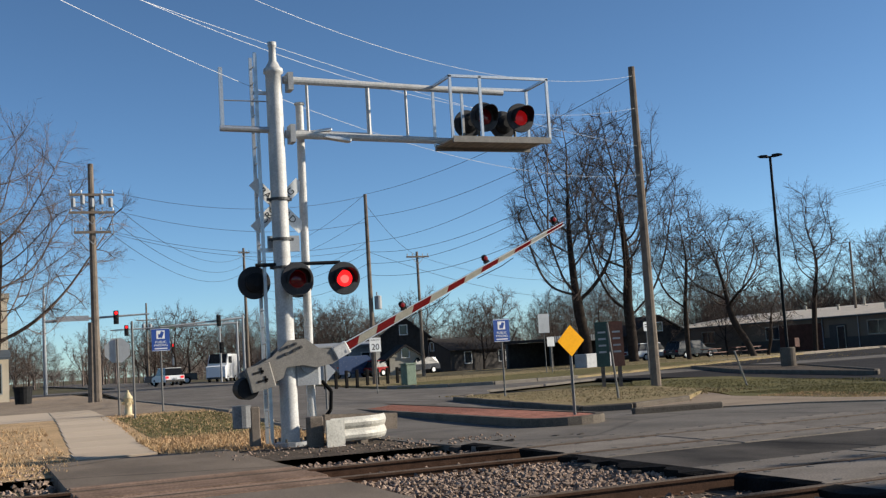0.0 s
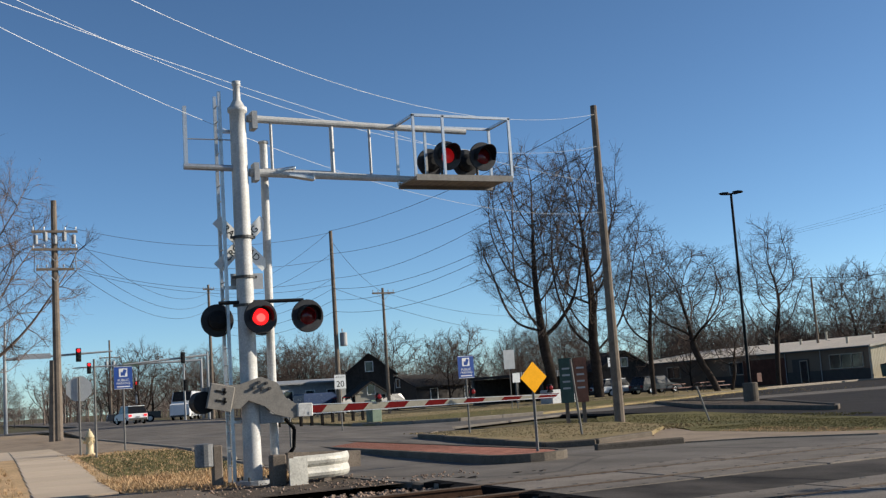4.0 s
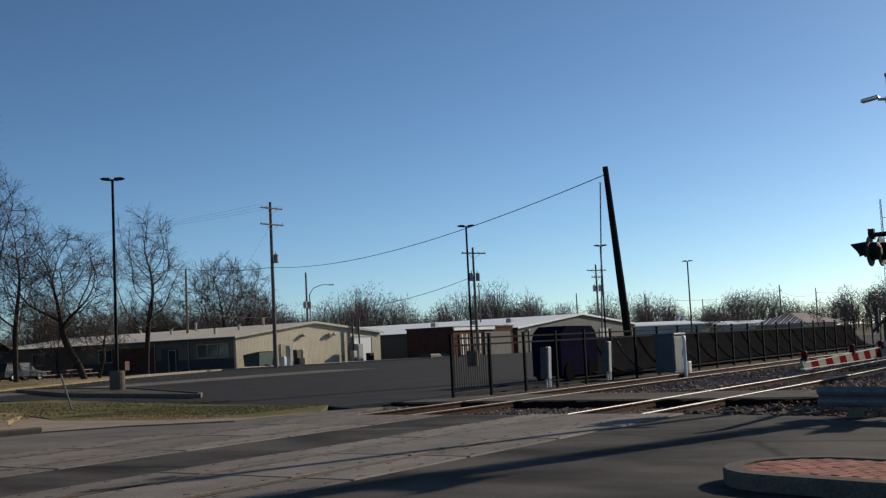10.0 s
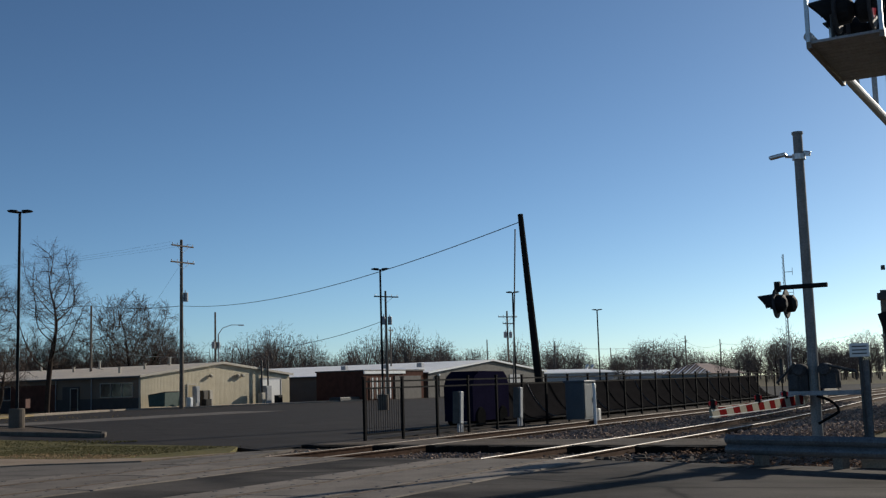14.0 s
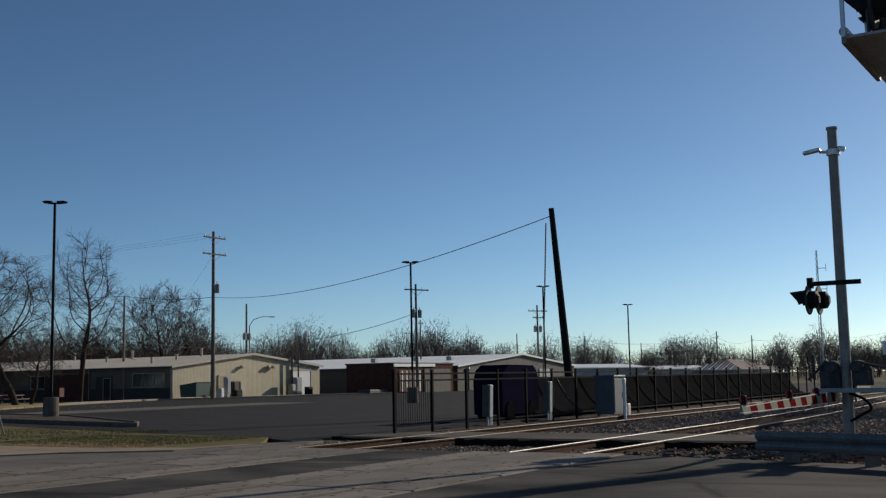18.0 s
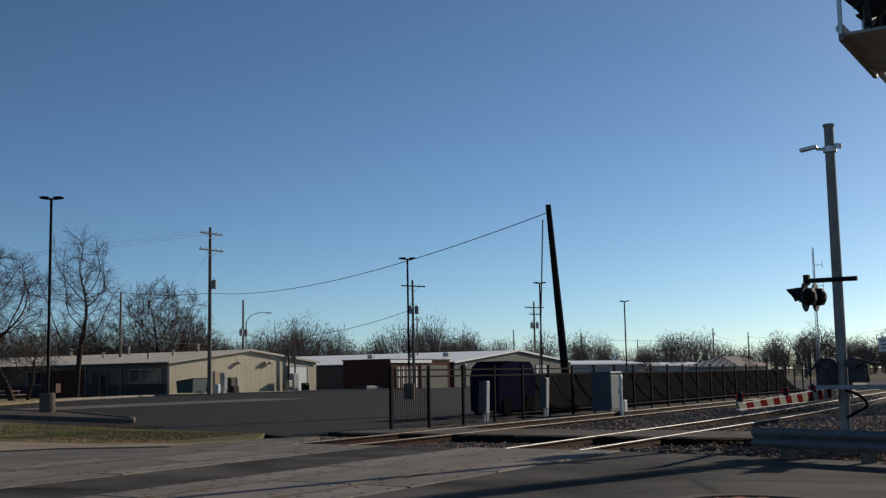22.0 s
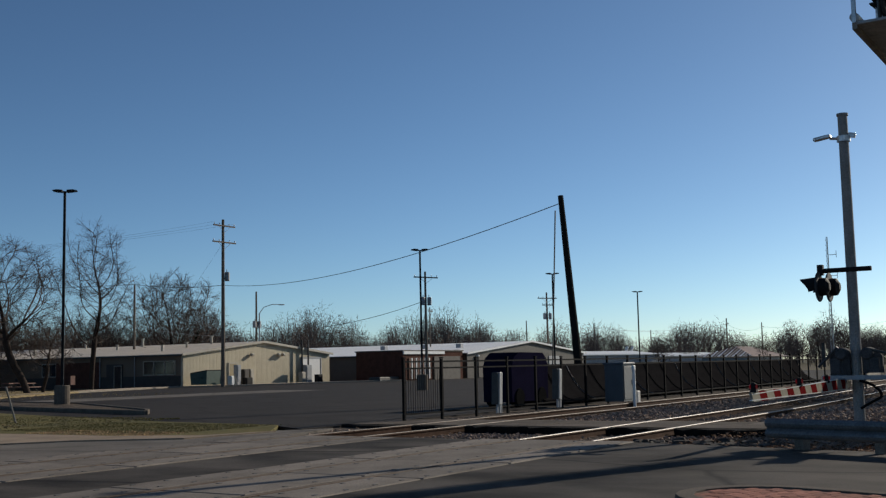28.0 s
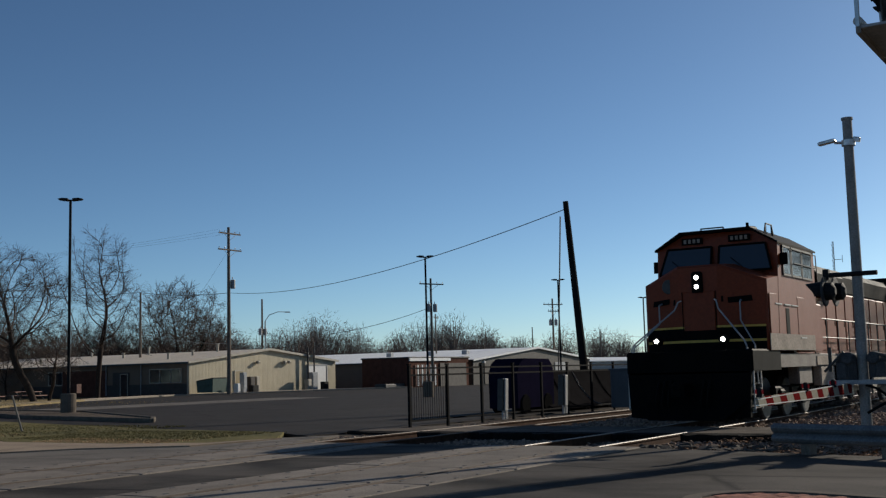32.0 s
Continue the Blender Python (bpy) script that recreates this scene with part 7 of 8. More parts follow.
signal_head(t, -2.4, -0.4, 3.6, "none")
t = thing("traffic_signal", "traffic signal on a long arm showing red", "traffic signal", 26.5, 124.3, 0.2)
s = Shape()
s.rod((0, 0, 0), (0, 0, 6.6), 0.16, 0.12, 10).rod((0, 0, 6.4), (-13.5, 0, 6.2), 0.13, 0.07, 8)
part("pole", s, GREYP, t)
s = Shape()
s.box(-7.6, -0.2, 6.3, 1.6, 0.05, 0.5)
part("street_plate", s, GREENP, t)
signal_head(t, -11.9, -0.4, 6.1)
t = thing("traffic_signal", "traffic signal on a kerbside post showing red", "traffic signal", 20.1, 128.5, 0.2)
s = Shape()
s.rod((0, 0, 0), (0, 0, 5.4), 0.12, 0.1, 10)
part("pole", s, GREYP, t)
signal_head(t, 0, -0.3, 4.0)


# ---- vehicles ----
def wheel(parent, x, y, r):
    s = Shape()
    s.lathe([(0.001, -0.11), (r * 0.62, -0.11), (r * 0.95, -0.1), (r, -0.06), (r, 0.06), (r * 0.95, 0.1), (0.001, 0.1)], at=(x, y, r), axis='Y', n=18)
    o = part("wheel", s, TYRE, parent)
    s = Shape()
    for k in (-1, 1):
        s.lathe([(0.001, k * 0.118), (r * 0.55, k * 0.118), (r * 0.6, k * 0.1)], at=(x, y, r), axis='Y', n=14)
    part("rim", s, ALU, o)


def car(name, label, x, y, z, rz, paint, L=4.5, W=1.8, H=1.5, kind="suv"):
    """Local +x is the front."""
    t = thing(name, label, "car" if kind != "pickup" else "pickup truck", x, y, z, rz)
    h1 = H * 0.56
    if kind == "pickup":
        side = [(-L / 2, 0.45), (-L / 2, h1 + 0.12), (-0.5, h1 + 0.12), (-0.5, h1 + 0.12), (0.95, h1 + 0.12), (L / 2 - 0.12, h1), (L / 2, h1 - 0.2), (L / 2, 0.4)]
        cabin = [(-0.75, h1 + 0.1), (-0.6, H), (0.6, H), (1.15, h1 + 0.1)]
    elif kind == "van":
        side = [(-L / 2, 0.4), (-L / 2, H - 0.1), (-L / 2 + 0.1, H), (L / 2 - 1.6, H), (L / 2 - 0.7, h1 + 0.15), (L / 2 - 0.05, h1), (L / 2, 0.4)]
        cabin = [(-L / 2 + 0.1, h1 + 0.1), (-L / 2 + 0.1, H - 0.02), (L / 2 - 1.65, H - 0.02), (L / 2 - 0.75, h1 + 0.15)]
    else:
        side = [(-L / 2, 0.4), (-L / 2 + 0.03, h1), (-L / 2 + 0.15, h1 + 0.06), (L / 2 - 1.2, h1 + 0.06), (L / 2 - 0.2, h1 - 0.12), (L / 2, h1 - 0.3), (L / 2, 0.4)]
        cabin = [(-L / 2 + 0.12, h1 + 0.04), (-L / 2 + 0.45, H - 0.06), (-L / 2 + 0.9, H), (L * 0.12, H - 0.02), (L / 2 - 1.25, h1 + 0.04)]
    s = Shape()
    s.prism(side, -W / 2, W / 2, plane='XZ')
    part("body", s, paint, t)
    s = Shape()
    n = len(cabin)
    s.add([(p[0], -W / 2 * (0.97 if p[1] < h1 + 0.2 else 0.84), p[1]) for p in cabin] + [(p[0], W / 2 * (0.97 if p[1] < h1 + 0.2 else 0.84), p[1]) for p in cabin],
          [tuple(range(n)), tuple(range(2 * n - 1, n - 1, -1))] + [(i, n + i, n + (i + 1) % n, (i + 1) % n) for i in range(n)])
    part("cabin", s, CARGLASS if kind != "van" else paint, t)
    s = Shape()
    top = [p for p in cabin if p[1] > H - 0.1]
    a, b = min(p[0] for p in top), max(p[0] for p in top)
    s.box((a + b) / 2, 0, H + 0.01, b - a + 0.1, W * 0.85, 0.05, bevel=0.02)
    part("roof", s, paint, t)
    for xx in (-L * 0.3, L * 0.31):
        for yy in (-W / 2 + 0.08, W / 2 - 0.08):
            wheel(t, xx, yy, 0.42 if kind == "pickup" else 0.34)
    for yy in (-W / 2 + 0.2, W / 2 - 0.2):
        s = Shape()
        s.box(-L / 2 - 0.01, yy, h1 - 0.12, 0.06, 0.26, 0.2, bevel=0.02)
        part("tail_lamp", s, REDGLOW if name == "waiting_car" else REDDIM, t)
        s = Shape()
        s.box(L / 2 - 0.02, yy, h1 - 0.3, 0.06, 0.3, 0.14, bevel=0.02)
        part("headlight", s, WHITE, t)
    s = Shape()
    s.box(-L / 2 - 0.02, 0, 0.5, 0.08, W * 0.95, 0.2, bevel=0.03).box(L / 2 + 0.01, 0, 0.48, 0.08, W * 0.95, 0.2, bevel=0.03)
    part("bumper", s, DARKST, t)
    s = Shape()
    s.box(-L / 2 - 0.03, 0, h1 - 0.25, 0.02, 0.36, 0.14)
    part("plate_bar", s, SIGNBACK, t)
    return t


car("waiting_car", "white sport utility car waiting at the red light", 16.9, 111.8, 0.27, 98, CARWHITE, 4.6, 1.85, 1.7)
PICKUP = car("pickup_truck", "white crew-cab pickup truck driving through the junction", 66, 130, 0, 190, CARWHITE, 5.9, 2.0, 2.05, "pickup")
CAMPER = car("camper_van", "white camper van parked at the roadside", 24.6, 124, 0.2, 245, CARWHITE, 5.6, 2.1, 3.0, "van")
s = Shape()
s.add([(1.22, -0.95, 3.05), (1.22, 0.95, 3.05), (2.06, 0.95, 2.05), (2.06, -0.95, 2.05)], [(0, 1, 2, 3)])
part("windscreen", s, CARGLASS, CAMPER, "dark windscreen")
for k in (-1, 1):
    s = Shape()
    s.box(0.6, k * 1.11, 2.4, 1.3, 0.03, 0.7)
    part("side_window", s, CARGLASS, CAMPER, "dark side window")
car("dark_truck", "dark pickup truck parked beside the camper", 19.5, 127, 0.2, 175, CARDARK, 5.6, 2.0, 1.9, "pickup")
car("parked_car", "dark blue van parked by the houses", 32.2, 100, 0.0, 15, CARBLUE, 4.8, 1.9, 2.0, "van")
car("parked_car", "red saloon car parked by the houses", 35.0, 99, 0.0, 20, CARRED, 4.4, 1.8, 1.45)
car("parked_car", "dark car parked by the houses", 37.6, 98.4, 0.0, 200, CARDARK, 4.4, 1.8, 1.5)
car("parked_car", "white car parked beside the tan building", 53.6, 83.6, 0.0, 10, CARWHITE, 4.4, 1.8, 1.5)
car("parked_car", "dark car parked beside the tan building", 56.2, 81.4, 0.0, 10, CARDARK, 4.6, 1.8, 1.5)
t = thing("orange_barrel", "orange construction barrel at the roadside", "barrel", 1.0, 84, 0.27)
s = Shape()
s.lathe([(0.3, 0), (0.28, 0.5), (0.24, 1.0), (0.001, 1.02)], n=14)
part("drum", s, SIGNRED, t)
# ---- trees ----
def grown_tree(seed, height, low, wide, crown_w=1.0, count=900, reach=0.5, trunk_r=0.2, twig=0.01, lean=0.0, jitter=0.35, twigs=3):
    """Branches grow towards points spread through an oval crown, so the outline is rounded and uneven.
    low: height of the crown's underside, wide: its half width, lean: sideways shift of the crown."""
    r = np.random.default_rng(seed)
    mid, half = (height + low) / 2, (height - low) / 2
    u = r.normal(size=(count, 3))
    u /= np.linalg.norm(u, axis=1)[:, None]
    rad = r.random(count) ** 0.45
    lump = 1 + 0.16 * np.sin(3.1 * np.arctan2(u[:, 1], u[:, 0]) + seed) + 0.1 * np.sin(7 * u[:, 2] + seed)
    pts = u * (rad * lump)[:, None] * np.array([wide, wide * crown_w, half]) + np.array([-lean, 0, mid])
    pos = [np.array([0.0, 0.0, -0.2])]
    par = [-1]
    k = max(3, int(low * 0.8 / reach))
    for i in range(k):
        f = (i + 1) / k
        pos.append(np.array([-lean * 0.75 * f ** 1.5, 0, low * 0.8 * f]) + r.normal(size=3) * 0.06 * reach * np.array([1, 1, 0]))
        par.append(len(pos) - 2)
    P = np.array(pos)
    dist = np.full(count, 1e9)
    near = np.zeros(count, int)

    def update(first):
        nonlocal dist, near
        for j in range(first, len(pos)):
            d = np.linalg.norm(pts - pos[j], axis=1)
            m = d < dist
            dist[m], near[m] = d[m], j
    update(k // 2)
    alive = np.ones(count, bool)
    for step_ in range(90):
        ids = np.nonzero(alive)[0]
        if len(ids) < count * 0.03:
            break
        first = len(pos)
        pull = {}
        for i in ids:
            v = pts[i] - pos[near[i]]
            pull[near[i]] = pull.get(near[i], 0) + v / (np.linalg.norm(v) + 1e-9)
        for j, v in pull.items():
            v = v / (np.linalg.norm(v) + 1e-9)
            back = pos[j] - pos[par[j]] if par[j] >= 0 else np.array([0, 0, 1.0])
            back = back / (np.linalg.norm(back) + 1e-9)
            d = v + 0.35 * back + r.normal(size=3) * jitter
            pos.append(pos[j] + d / np.linalg.norm(d) * reach)
            par.append(j)
        update(first)
        alive &= dist > reach * 1.15
        if len(pos) > 5000:
            break
    n = len(pos)
    area = np.zeros(n)
    kids = np.zeros(n, int)
    for j in range(n - 1, 0, -1):
        if kids[j] == 0:
            area[j] = 1.0
        area[par[j]] += area[j]
        kids[par[j]] += 1
    lead = [-1] * n
    for j in range(1, n):
        if lead[par[j]] < 0 or area[j] > area[lead[par[j]]]:
            lead[par[j]] = j
    for turn in range(3):   # limbs run in easy curves
        flat = [p.copy() for p in pos]
        for j in range(1, n):
            if lead[j] > 0:
                pos[j] = 0.4 * flat[j] + 0.3 * (flat[par[j]] + flat[lead[j]])
    rr = twig + (trunk_r - twig) * (area / area[0]) ** 0.62
    trunk, crown = Shape(), Shape()
    for j in range(1, n):
        a, b = pos[par[j]], pos[j]
        thick = rr[j] > trunk_r * 0.3
        (trunk if thick else crown).rod(a, b, min(rr[par[j]], rr[j] * 1.5), rr[j], 7 if thick else 4 if area[j] > 6 else 3, False)
        if area[j] <= 3:
            for q in range(twigs if kids[j] == 0 else twigs - 1):
                d = (b - a) / reach + r.normal(size=3) * 0.5 + np.array([0, 0, 0.12])
                e = b + d / np.linalg.norm(d) * reach * r.uniform(0.8, 2.1)
                crown.rod(b, e, twig * 0.75, twig * 0.45, 3, False)
                for f in (0.3, 0.55, 0.8):
                    d2 = d + r.normal(size=3) * 0.55
                    m = b + (e - b) * f
                    tip = m + d2 / np.linalg.norm(d2) * reach * r.uniform(0.5, 1.3)
                    crown.rod(m, tip, twig * 0.6, twig * 0.35, 3, False)
                    for g in (0.45, 0.9):
                        d3 = d2 * 0.6 + r.normal(size=3) * 0.6
                        o = m + (tip - m) * g
                        w = r.normal(size=3) * twig * 0.55
                        crown.add([o - w, o + w, o + d3 / np.linalg.norm(d3) * reach * r.uniform(0.5, 1.1)], [(0, 1, 2)])
    return trunk.mesh("trunk", BARK, True), crown.mesh("crown", TWIG)


KINDS = {
    "tall": grown_tree(3, 20, 5.0, 5.6, 0.9, 950, 0.55, 0.42, 0.011, 0.9, 0.1, 4),
    "tall2": grown_tree(14, 20, 5.2, 5.2, 0.9, 950, 0.55, 0.42, 0.011, -0.5, 0.1, 4),
    "lean": grown_tree(5, 9, 2.6, 3.6, 0.9, 420, 0.36, 0.2, 0.008, 1.5, 0.3, 4),
    "vase": grown_tree(8, 13, 4.2, 3.3, 0.9, 420, 0.45, 0.2, 0.009, 0.2, 0.2, 4),
    "round": grown_tree(21, 12, 1.6, 6.4, 0.8, 1300, 0.5, 0.36, 0.014, 0.3, 0.12, 4),
    "street": grown_tree(33, 11, 2.6, 4.6, 0.9, 900, 0.42, 0.22, 0.006, -0.5, 0.1, 4),
    "small": grown_tree(41, 8, 1.0, 2.8, 1.0, 220, 0.45, 0.13, 0.013, 0.1, 0.15, 3),
    "small2": grown_tree(47, 8, 1.2, 3.3, 1.0, 220, 0.45, 0.13, 0.013, -0.2, 0.15, 3),
}


def tree(kind, x, y, h, rz, label="leafless tree with grey-brown bare branches"):
    base = {"tall": 20, "tall2": 20, "lean": 9, "vase": 13, "round": 12, "street": 11, "small": 8, "small2": 8}[kind]
    t = thing("tree", label, "tree", x, y, gz(x, y) - 0.1, rz)
    f = h / base
    for nm, me in zip(("trunk", "crown"), KINDS[kind]):
        o = part(nm, me, None, t)
        o.scale = (f, f, f)
    return t


tree("tall", 47.0, 82.6, 21.2, 10, "tall leafless tree with a dense twiggy crown")
tree("tall2", 50.6, 81.4, 21.4, 100, "tall leafless tree with a dense twiggy crown")
tree("vase", 51.5, 74.8, 13.0, 40, "slim leafless tree with rising branches")
tree("lean", 53.8, 69.6, 11.6, -38, "leaning crooked leafless tree at the lot edge")
tree("lean", 55.6, 70.4, 6.0, 80, "small crooked leafless tree at the lot edge")
tree("vase", 66.0, 77.2, 14.0, 130, "leafless tree with forked rising branches")
tree("street", 0.3, 62, 14.6, 20, "leafless street tree with long drooping twigs")
tree("street", -4.4, 60.5, 13, 150, "leafless street tree with long drooping twigs")
tree("round", 105, 107, 13.6, 0, "broad round leafless tree behind the roofs")
tree("round", 98, 113, 9.0, 190, "broad round leafless tree behind the roofs")
tree("street", 58, 3.2, 11, 40, "leafless tree behind the railway bungalow")
tree("street", 66, 0.5, 12, 140, "leafless tree behind the railway bungalow")
rnd = random.Random(7)
# trees among the houses and along the cross street
for i in range(46):
    a = radians(rnd.uniform(9, 37))
    d = rnd.uniform(118, 175)
    tree(rnd.choice(("small", "small2", "street")), math.sin(a) * d, math.cos(a) * d, rnd.uniform(6.5, 10.0) * d / 140, rnd.uniform(0, 360))
for i in range(14):
    a = radians(rnd.uniform(-6, 9))
    d = rnd.uniform(150, 260)
    tree(rnd.choice(("small", "small2", "street")), math.sin(a) * d, math.cos(a) * d, rnd.uniform(6, 9) * d / 170, rnd.uniform(0, 360))
for i in range(60):
    a = radians(rnd.uniform(38, 86))
    d = rnd.uniform(190, 330)
    tree(rnd.choice(("small", "small2", "small")), math.sin(a) * d, math.cos(a) * d, rnd.uniform(5.0, 8.2) * d / 220 * (0.65 if a > 1.05 else 1.0), rnd.uniform(0, 360))
for a, h in ((68.6, 5.0), (73.7, 5.2), (76.3, 6.0), (77.6, 6.6), (80.5, 7.0)):
    d = 170
    tree("vase", math.sin(radians(a)) * d, math.cos(radians(a)) * d, h * 1.0, a * 13)


def far_woods(name, a0, a1, d0, d1, count, hh, seed):
    """Distant leafless woods: forked stems inside rounded, hazy crowns of fine twigs."""
    r = np.random.default_rng(seed)
    s = Shape()
    base, tips, wide = [], [], []
    for i in range(count):
        a, d = radians(r.uniform(a0, a1)), r.uniform(d0, d1)
        x, y = math.sin(a) * d, math.cos(a) * d
        h = hh * (0.62 + 0.38 * r.random() ** 0.7) * (1 + 0.14 * math.sin(a * 57.3 * 1.1 + seed) + 0.08 * math.sin(a * 57.3 * 3.7))
        w = h * r.uniform(0.26, 0.44)
        z = gz(x, y) - 0.2
        root = np.array([x, y, z])
        mid = np.array([x, y, z + h * 0.58])
        size = np.array([w, w, h * 0.42])
        s.rod(root, root + np.array([0, 0, h * 0.3]), 0.02 * h, 0.014 * h, 4, False)
        for k in range(7):
            u = r.normal(size=3)
            u[2] = abs(u[2]) + 0.3
            q = mid + u / np.linalg.norm(u) * size * 0.72
            s.rod(root + np.array([0, 0, h * r.uniform(0.2, 0.36)]), q, 0.009 * h, 0.003 * h, 3, False)
        n = 330
        u = r.normal(size=(n, 3))
        u /= np.linalg.norm(u, axis=1)[:, None]
        lump = 1 + 0.2 * np.sin(4 * np.arctan2(u[:, 1], u[:, 0]) + i) * (1 - u[:, 2] ** 2)
        p = mid + u * (size * (r.random(n) ** 0.4 * lump)[:, None] * 0.95)
        g = u * size * 0.07 + r.normal(size=(n, 3)) * h * 0.042 + np.array([0, 0, h * 0.012])
        base.append(p)
        tips.append(p + g)
        wide.append(np.full(n, d * 0.00017))
    p, q, w = np.concatenate(base), np.concatenate(tips), np.concatenate(wide)
    side = np.cross(q - p, r.normal(size=p.shape))
    side *= (w / (np.linalg.norm(side, axis=1) + 1e-9))[:, None]
    for a, b, c in zip(p - side, p + side, q):
        s.add([a, b, c], [(0, 1, 2)])
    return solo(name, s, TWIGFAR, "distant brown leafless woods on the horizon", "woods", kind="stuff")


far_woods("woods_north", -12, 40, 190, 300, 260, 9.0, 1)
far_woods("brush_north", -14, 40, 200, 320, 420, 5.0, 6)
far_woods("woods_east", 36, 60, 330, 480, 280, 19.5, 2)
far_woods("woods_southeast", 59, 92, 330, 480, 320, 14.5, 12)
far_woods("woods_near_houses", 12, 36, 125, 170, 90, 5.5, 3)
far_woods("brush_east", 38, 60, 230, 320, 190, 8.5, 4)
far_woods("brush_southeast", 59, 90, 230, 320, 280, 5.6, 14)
# a dark evergreen behind the tan building
for x, y, h in ((108, 106, 6.4), (112, 103, 4.4), (118, 103, 4.0), (128, 86, 3.4)):
    t = thing("evergreen", "dark evergreen tree behind the building", "tree", x, y, 0)
    s = Shape()
    s.rod((0, 0, 0), (0, 0, h * 0.9), 0.18, 0.04, 6)
    part("trunk", s, BARK, t)
    s = Shape()
    r = random.Random(int(x))
    for k in range(700):
        z = h * (0.12 + 0.88 * r.random() ** 1.2)
        w = (1 - z / h) * h * 0.36 + 0.1
        b, e = r.random() * 6.283, r.random() ** 0.5
        p = Vector((math.cos(b) * w * e, math.sin(b) * w * e, z))
        u, v = Vector((r.uniform(-1, 1), r.uniform(-1, 1), -0.3)) * 0.3, Vector((r.uniform(-1, 1), r.uniform(-1, 1), r.uniform(-1, 1))) * 0.18
        s.add([p - u, p + v, p + u], [(0, 1, 2)])
    part("crown", s, EVERG, t)
# ---- crossing panels, ties, stones, pavers ----
# concrete panels beside and between the rails, sharing meshes
CROSSING = thing("crossing_panels", "worn concrete crossing panels between the rails", "crossing surface", kind="structure")
def panel_mesh(L, W, lugs):
    s = Shape()
    s.box(0, 0, -0.1, L - 0.015, W, 0.2, bevel=0.018)
    if lugs:
        for i in range(4):
            for k in (-1, 1):
                s.box(-L / 2 + L * (i + 0.5) / 4, k * (W / 2 - 0.12), 0.002, 0.07, 0.04, 0.008, slot=1)
    return s.mesh("panel", [PANELC, DARKST])
PM = {}
for yc in TRACKS:
    x0, x1 = (7.35, 18.75)
    n = 5
    L = (x1 - x0) / n
    for dy, W in ((0.0, 1.3), (-1.2, 0.72), (1.2, 0.72)):
        key = (round(L, 3), W)
        if key not in PM:
            PM[key] = panel_mesh(L, W, True)
        for i in range(n):
            part("panel", PM[key], None, CROSSING, at=pose(x0 + L * (i + 0.5), yc + dy, -0.004 + random.uniform(-0.006, 0.004), 0, 0, 0))
WALKX = thing("walk_crossing", "worn timber and asphalt pavement crossing over the tracks", "crossing surface", kind="structure")
WALKASPH = road_material("brown_worn_asphalt", (0.16, 0.128, 0.1), crack=0.5, patch=0.2)
TIMBER = mat("worn_crossing_timber", (0.3, 0.2, 0.145), rough=0.95, var=0.35, scale=2, fine=30, bump=0.4, objrand=0.3)
for yc in TRACKS:
    for dy, W in ((0.0, 1.3), (-1.1, 0.5), (1.1, 0.5)):
        k = 4 if W > 1 else 2
        w = W / k
        key = ("t", round(w, 3))
        if key not in PM:
            sh = Shape()
            sh.box(0, 0, -0.08, 3.05, w - 0.012, 0.16, bevel=0.012)
            PM[key] = sh.mesh("plank", TIMBER)
        for i in range(k):
            part("plank", PM[key], None, WALKX, at=pose(2.55 + random.uniform(-0.03, 0.03), yc + dy - W / 2 + w * (i + 0.5), -0.006 + random.uniform(-0.01, 0.006), 0, 0, random.uniform(-0.3, 0.3)))
for y0, y1 in ((10.8, 13.2), (15.9, 20.9), (7.4, 8.05)):
    sh = Shape()
    sh.box(2.55, (y0 + y1) / 2, -0.09, 3.1, y1 - y0 - 0.02, 0.16, bevel=0.02)
    part("asphalt_strip", sh, WALKASPH, WALKX)

# footway over the tracks on the east side, level with the rails
EASTX = thing("east_footway", "worn concrete footway crossing the tracks", "crossing surface", kind="structure")
for y0, y1 in ((6.6, 8.58), (8.78, 10.08), (10.28, 13.7), (13.9, 15.2), (15.4, 17.35)):
    k = 2 if y1 - y0 > 1.8 else 1
    for i in range(k):
        for j in range(2):
            a, b = y0 + (y1 - y0) * i / k, y0 + (y1 - y0) * (i + 1) / k
            key = ("e", round(b - a, 3))
            if key not in PM:
                sh = Shape()
                sh.box(0, 0, -0.11, 1.36, b - a - 0.012, 0.2, bevel=0.015)
                PM[key] = sh.mesh("panel", FOOTC)
            part("panel", PM[key], None, EASTX, at=pose(23.4 + 1.37 * j, (a + b) / 2, random.uniform(-0.008, 0.004), 0, 0, random.uniform(-0.3, 0.3)))
# ragged dark asphalt lips along western edges
def broken_lip(parent, x, y0, y1, reach, low, seed):
    r = random.Random(seed)
    n = max(4, round((y1 - y0) / 0.2))
    sh = Shape()
    vs = []
    for i in range(n + 1):
        y = y0 + (y1 - y0) * i / n
        edge = x - r.uniform(0.03, reach)
        vs += [(x + 0.03, y, 0.006), (edge, y, -0.005 - r.uniform(0.0, 0.035)), (edge + r.uniform(-0.03, 0.06), y, low)]
    sh.add(vs, [(3 * i + k, 3 * i + 3 + k, 3 * i + 4 + k, 3 * i + 1 + k) for i in range(n) for k in (0, 1)])
    part("broken_lip", sh, DARKASPH, parent, "broken dark asphalt edge")


for k, (y0, y1) in enumerate(((6.6, 8.58), (8.8, 10.06), (10.3, 13.68), (13.92, 15.18), (15.4, 17.3))):
    broken_lip(EASTX, 22.68, y0, y1, 0.34, -0.3, 31 + k)
for k, (y0, y1) in enumerate(((8.79, 10.07), (13.91, 15.19))):
    broken_lip(CROSSING, 7.335, y0, y1, 0.05, -0.26, 41 + k)
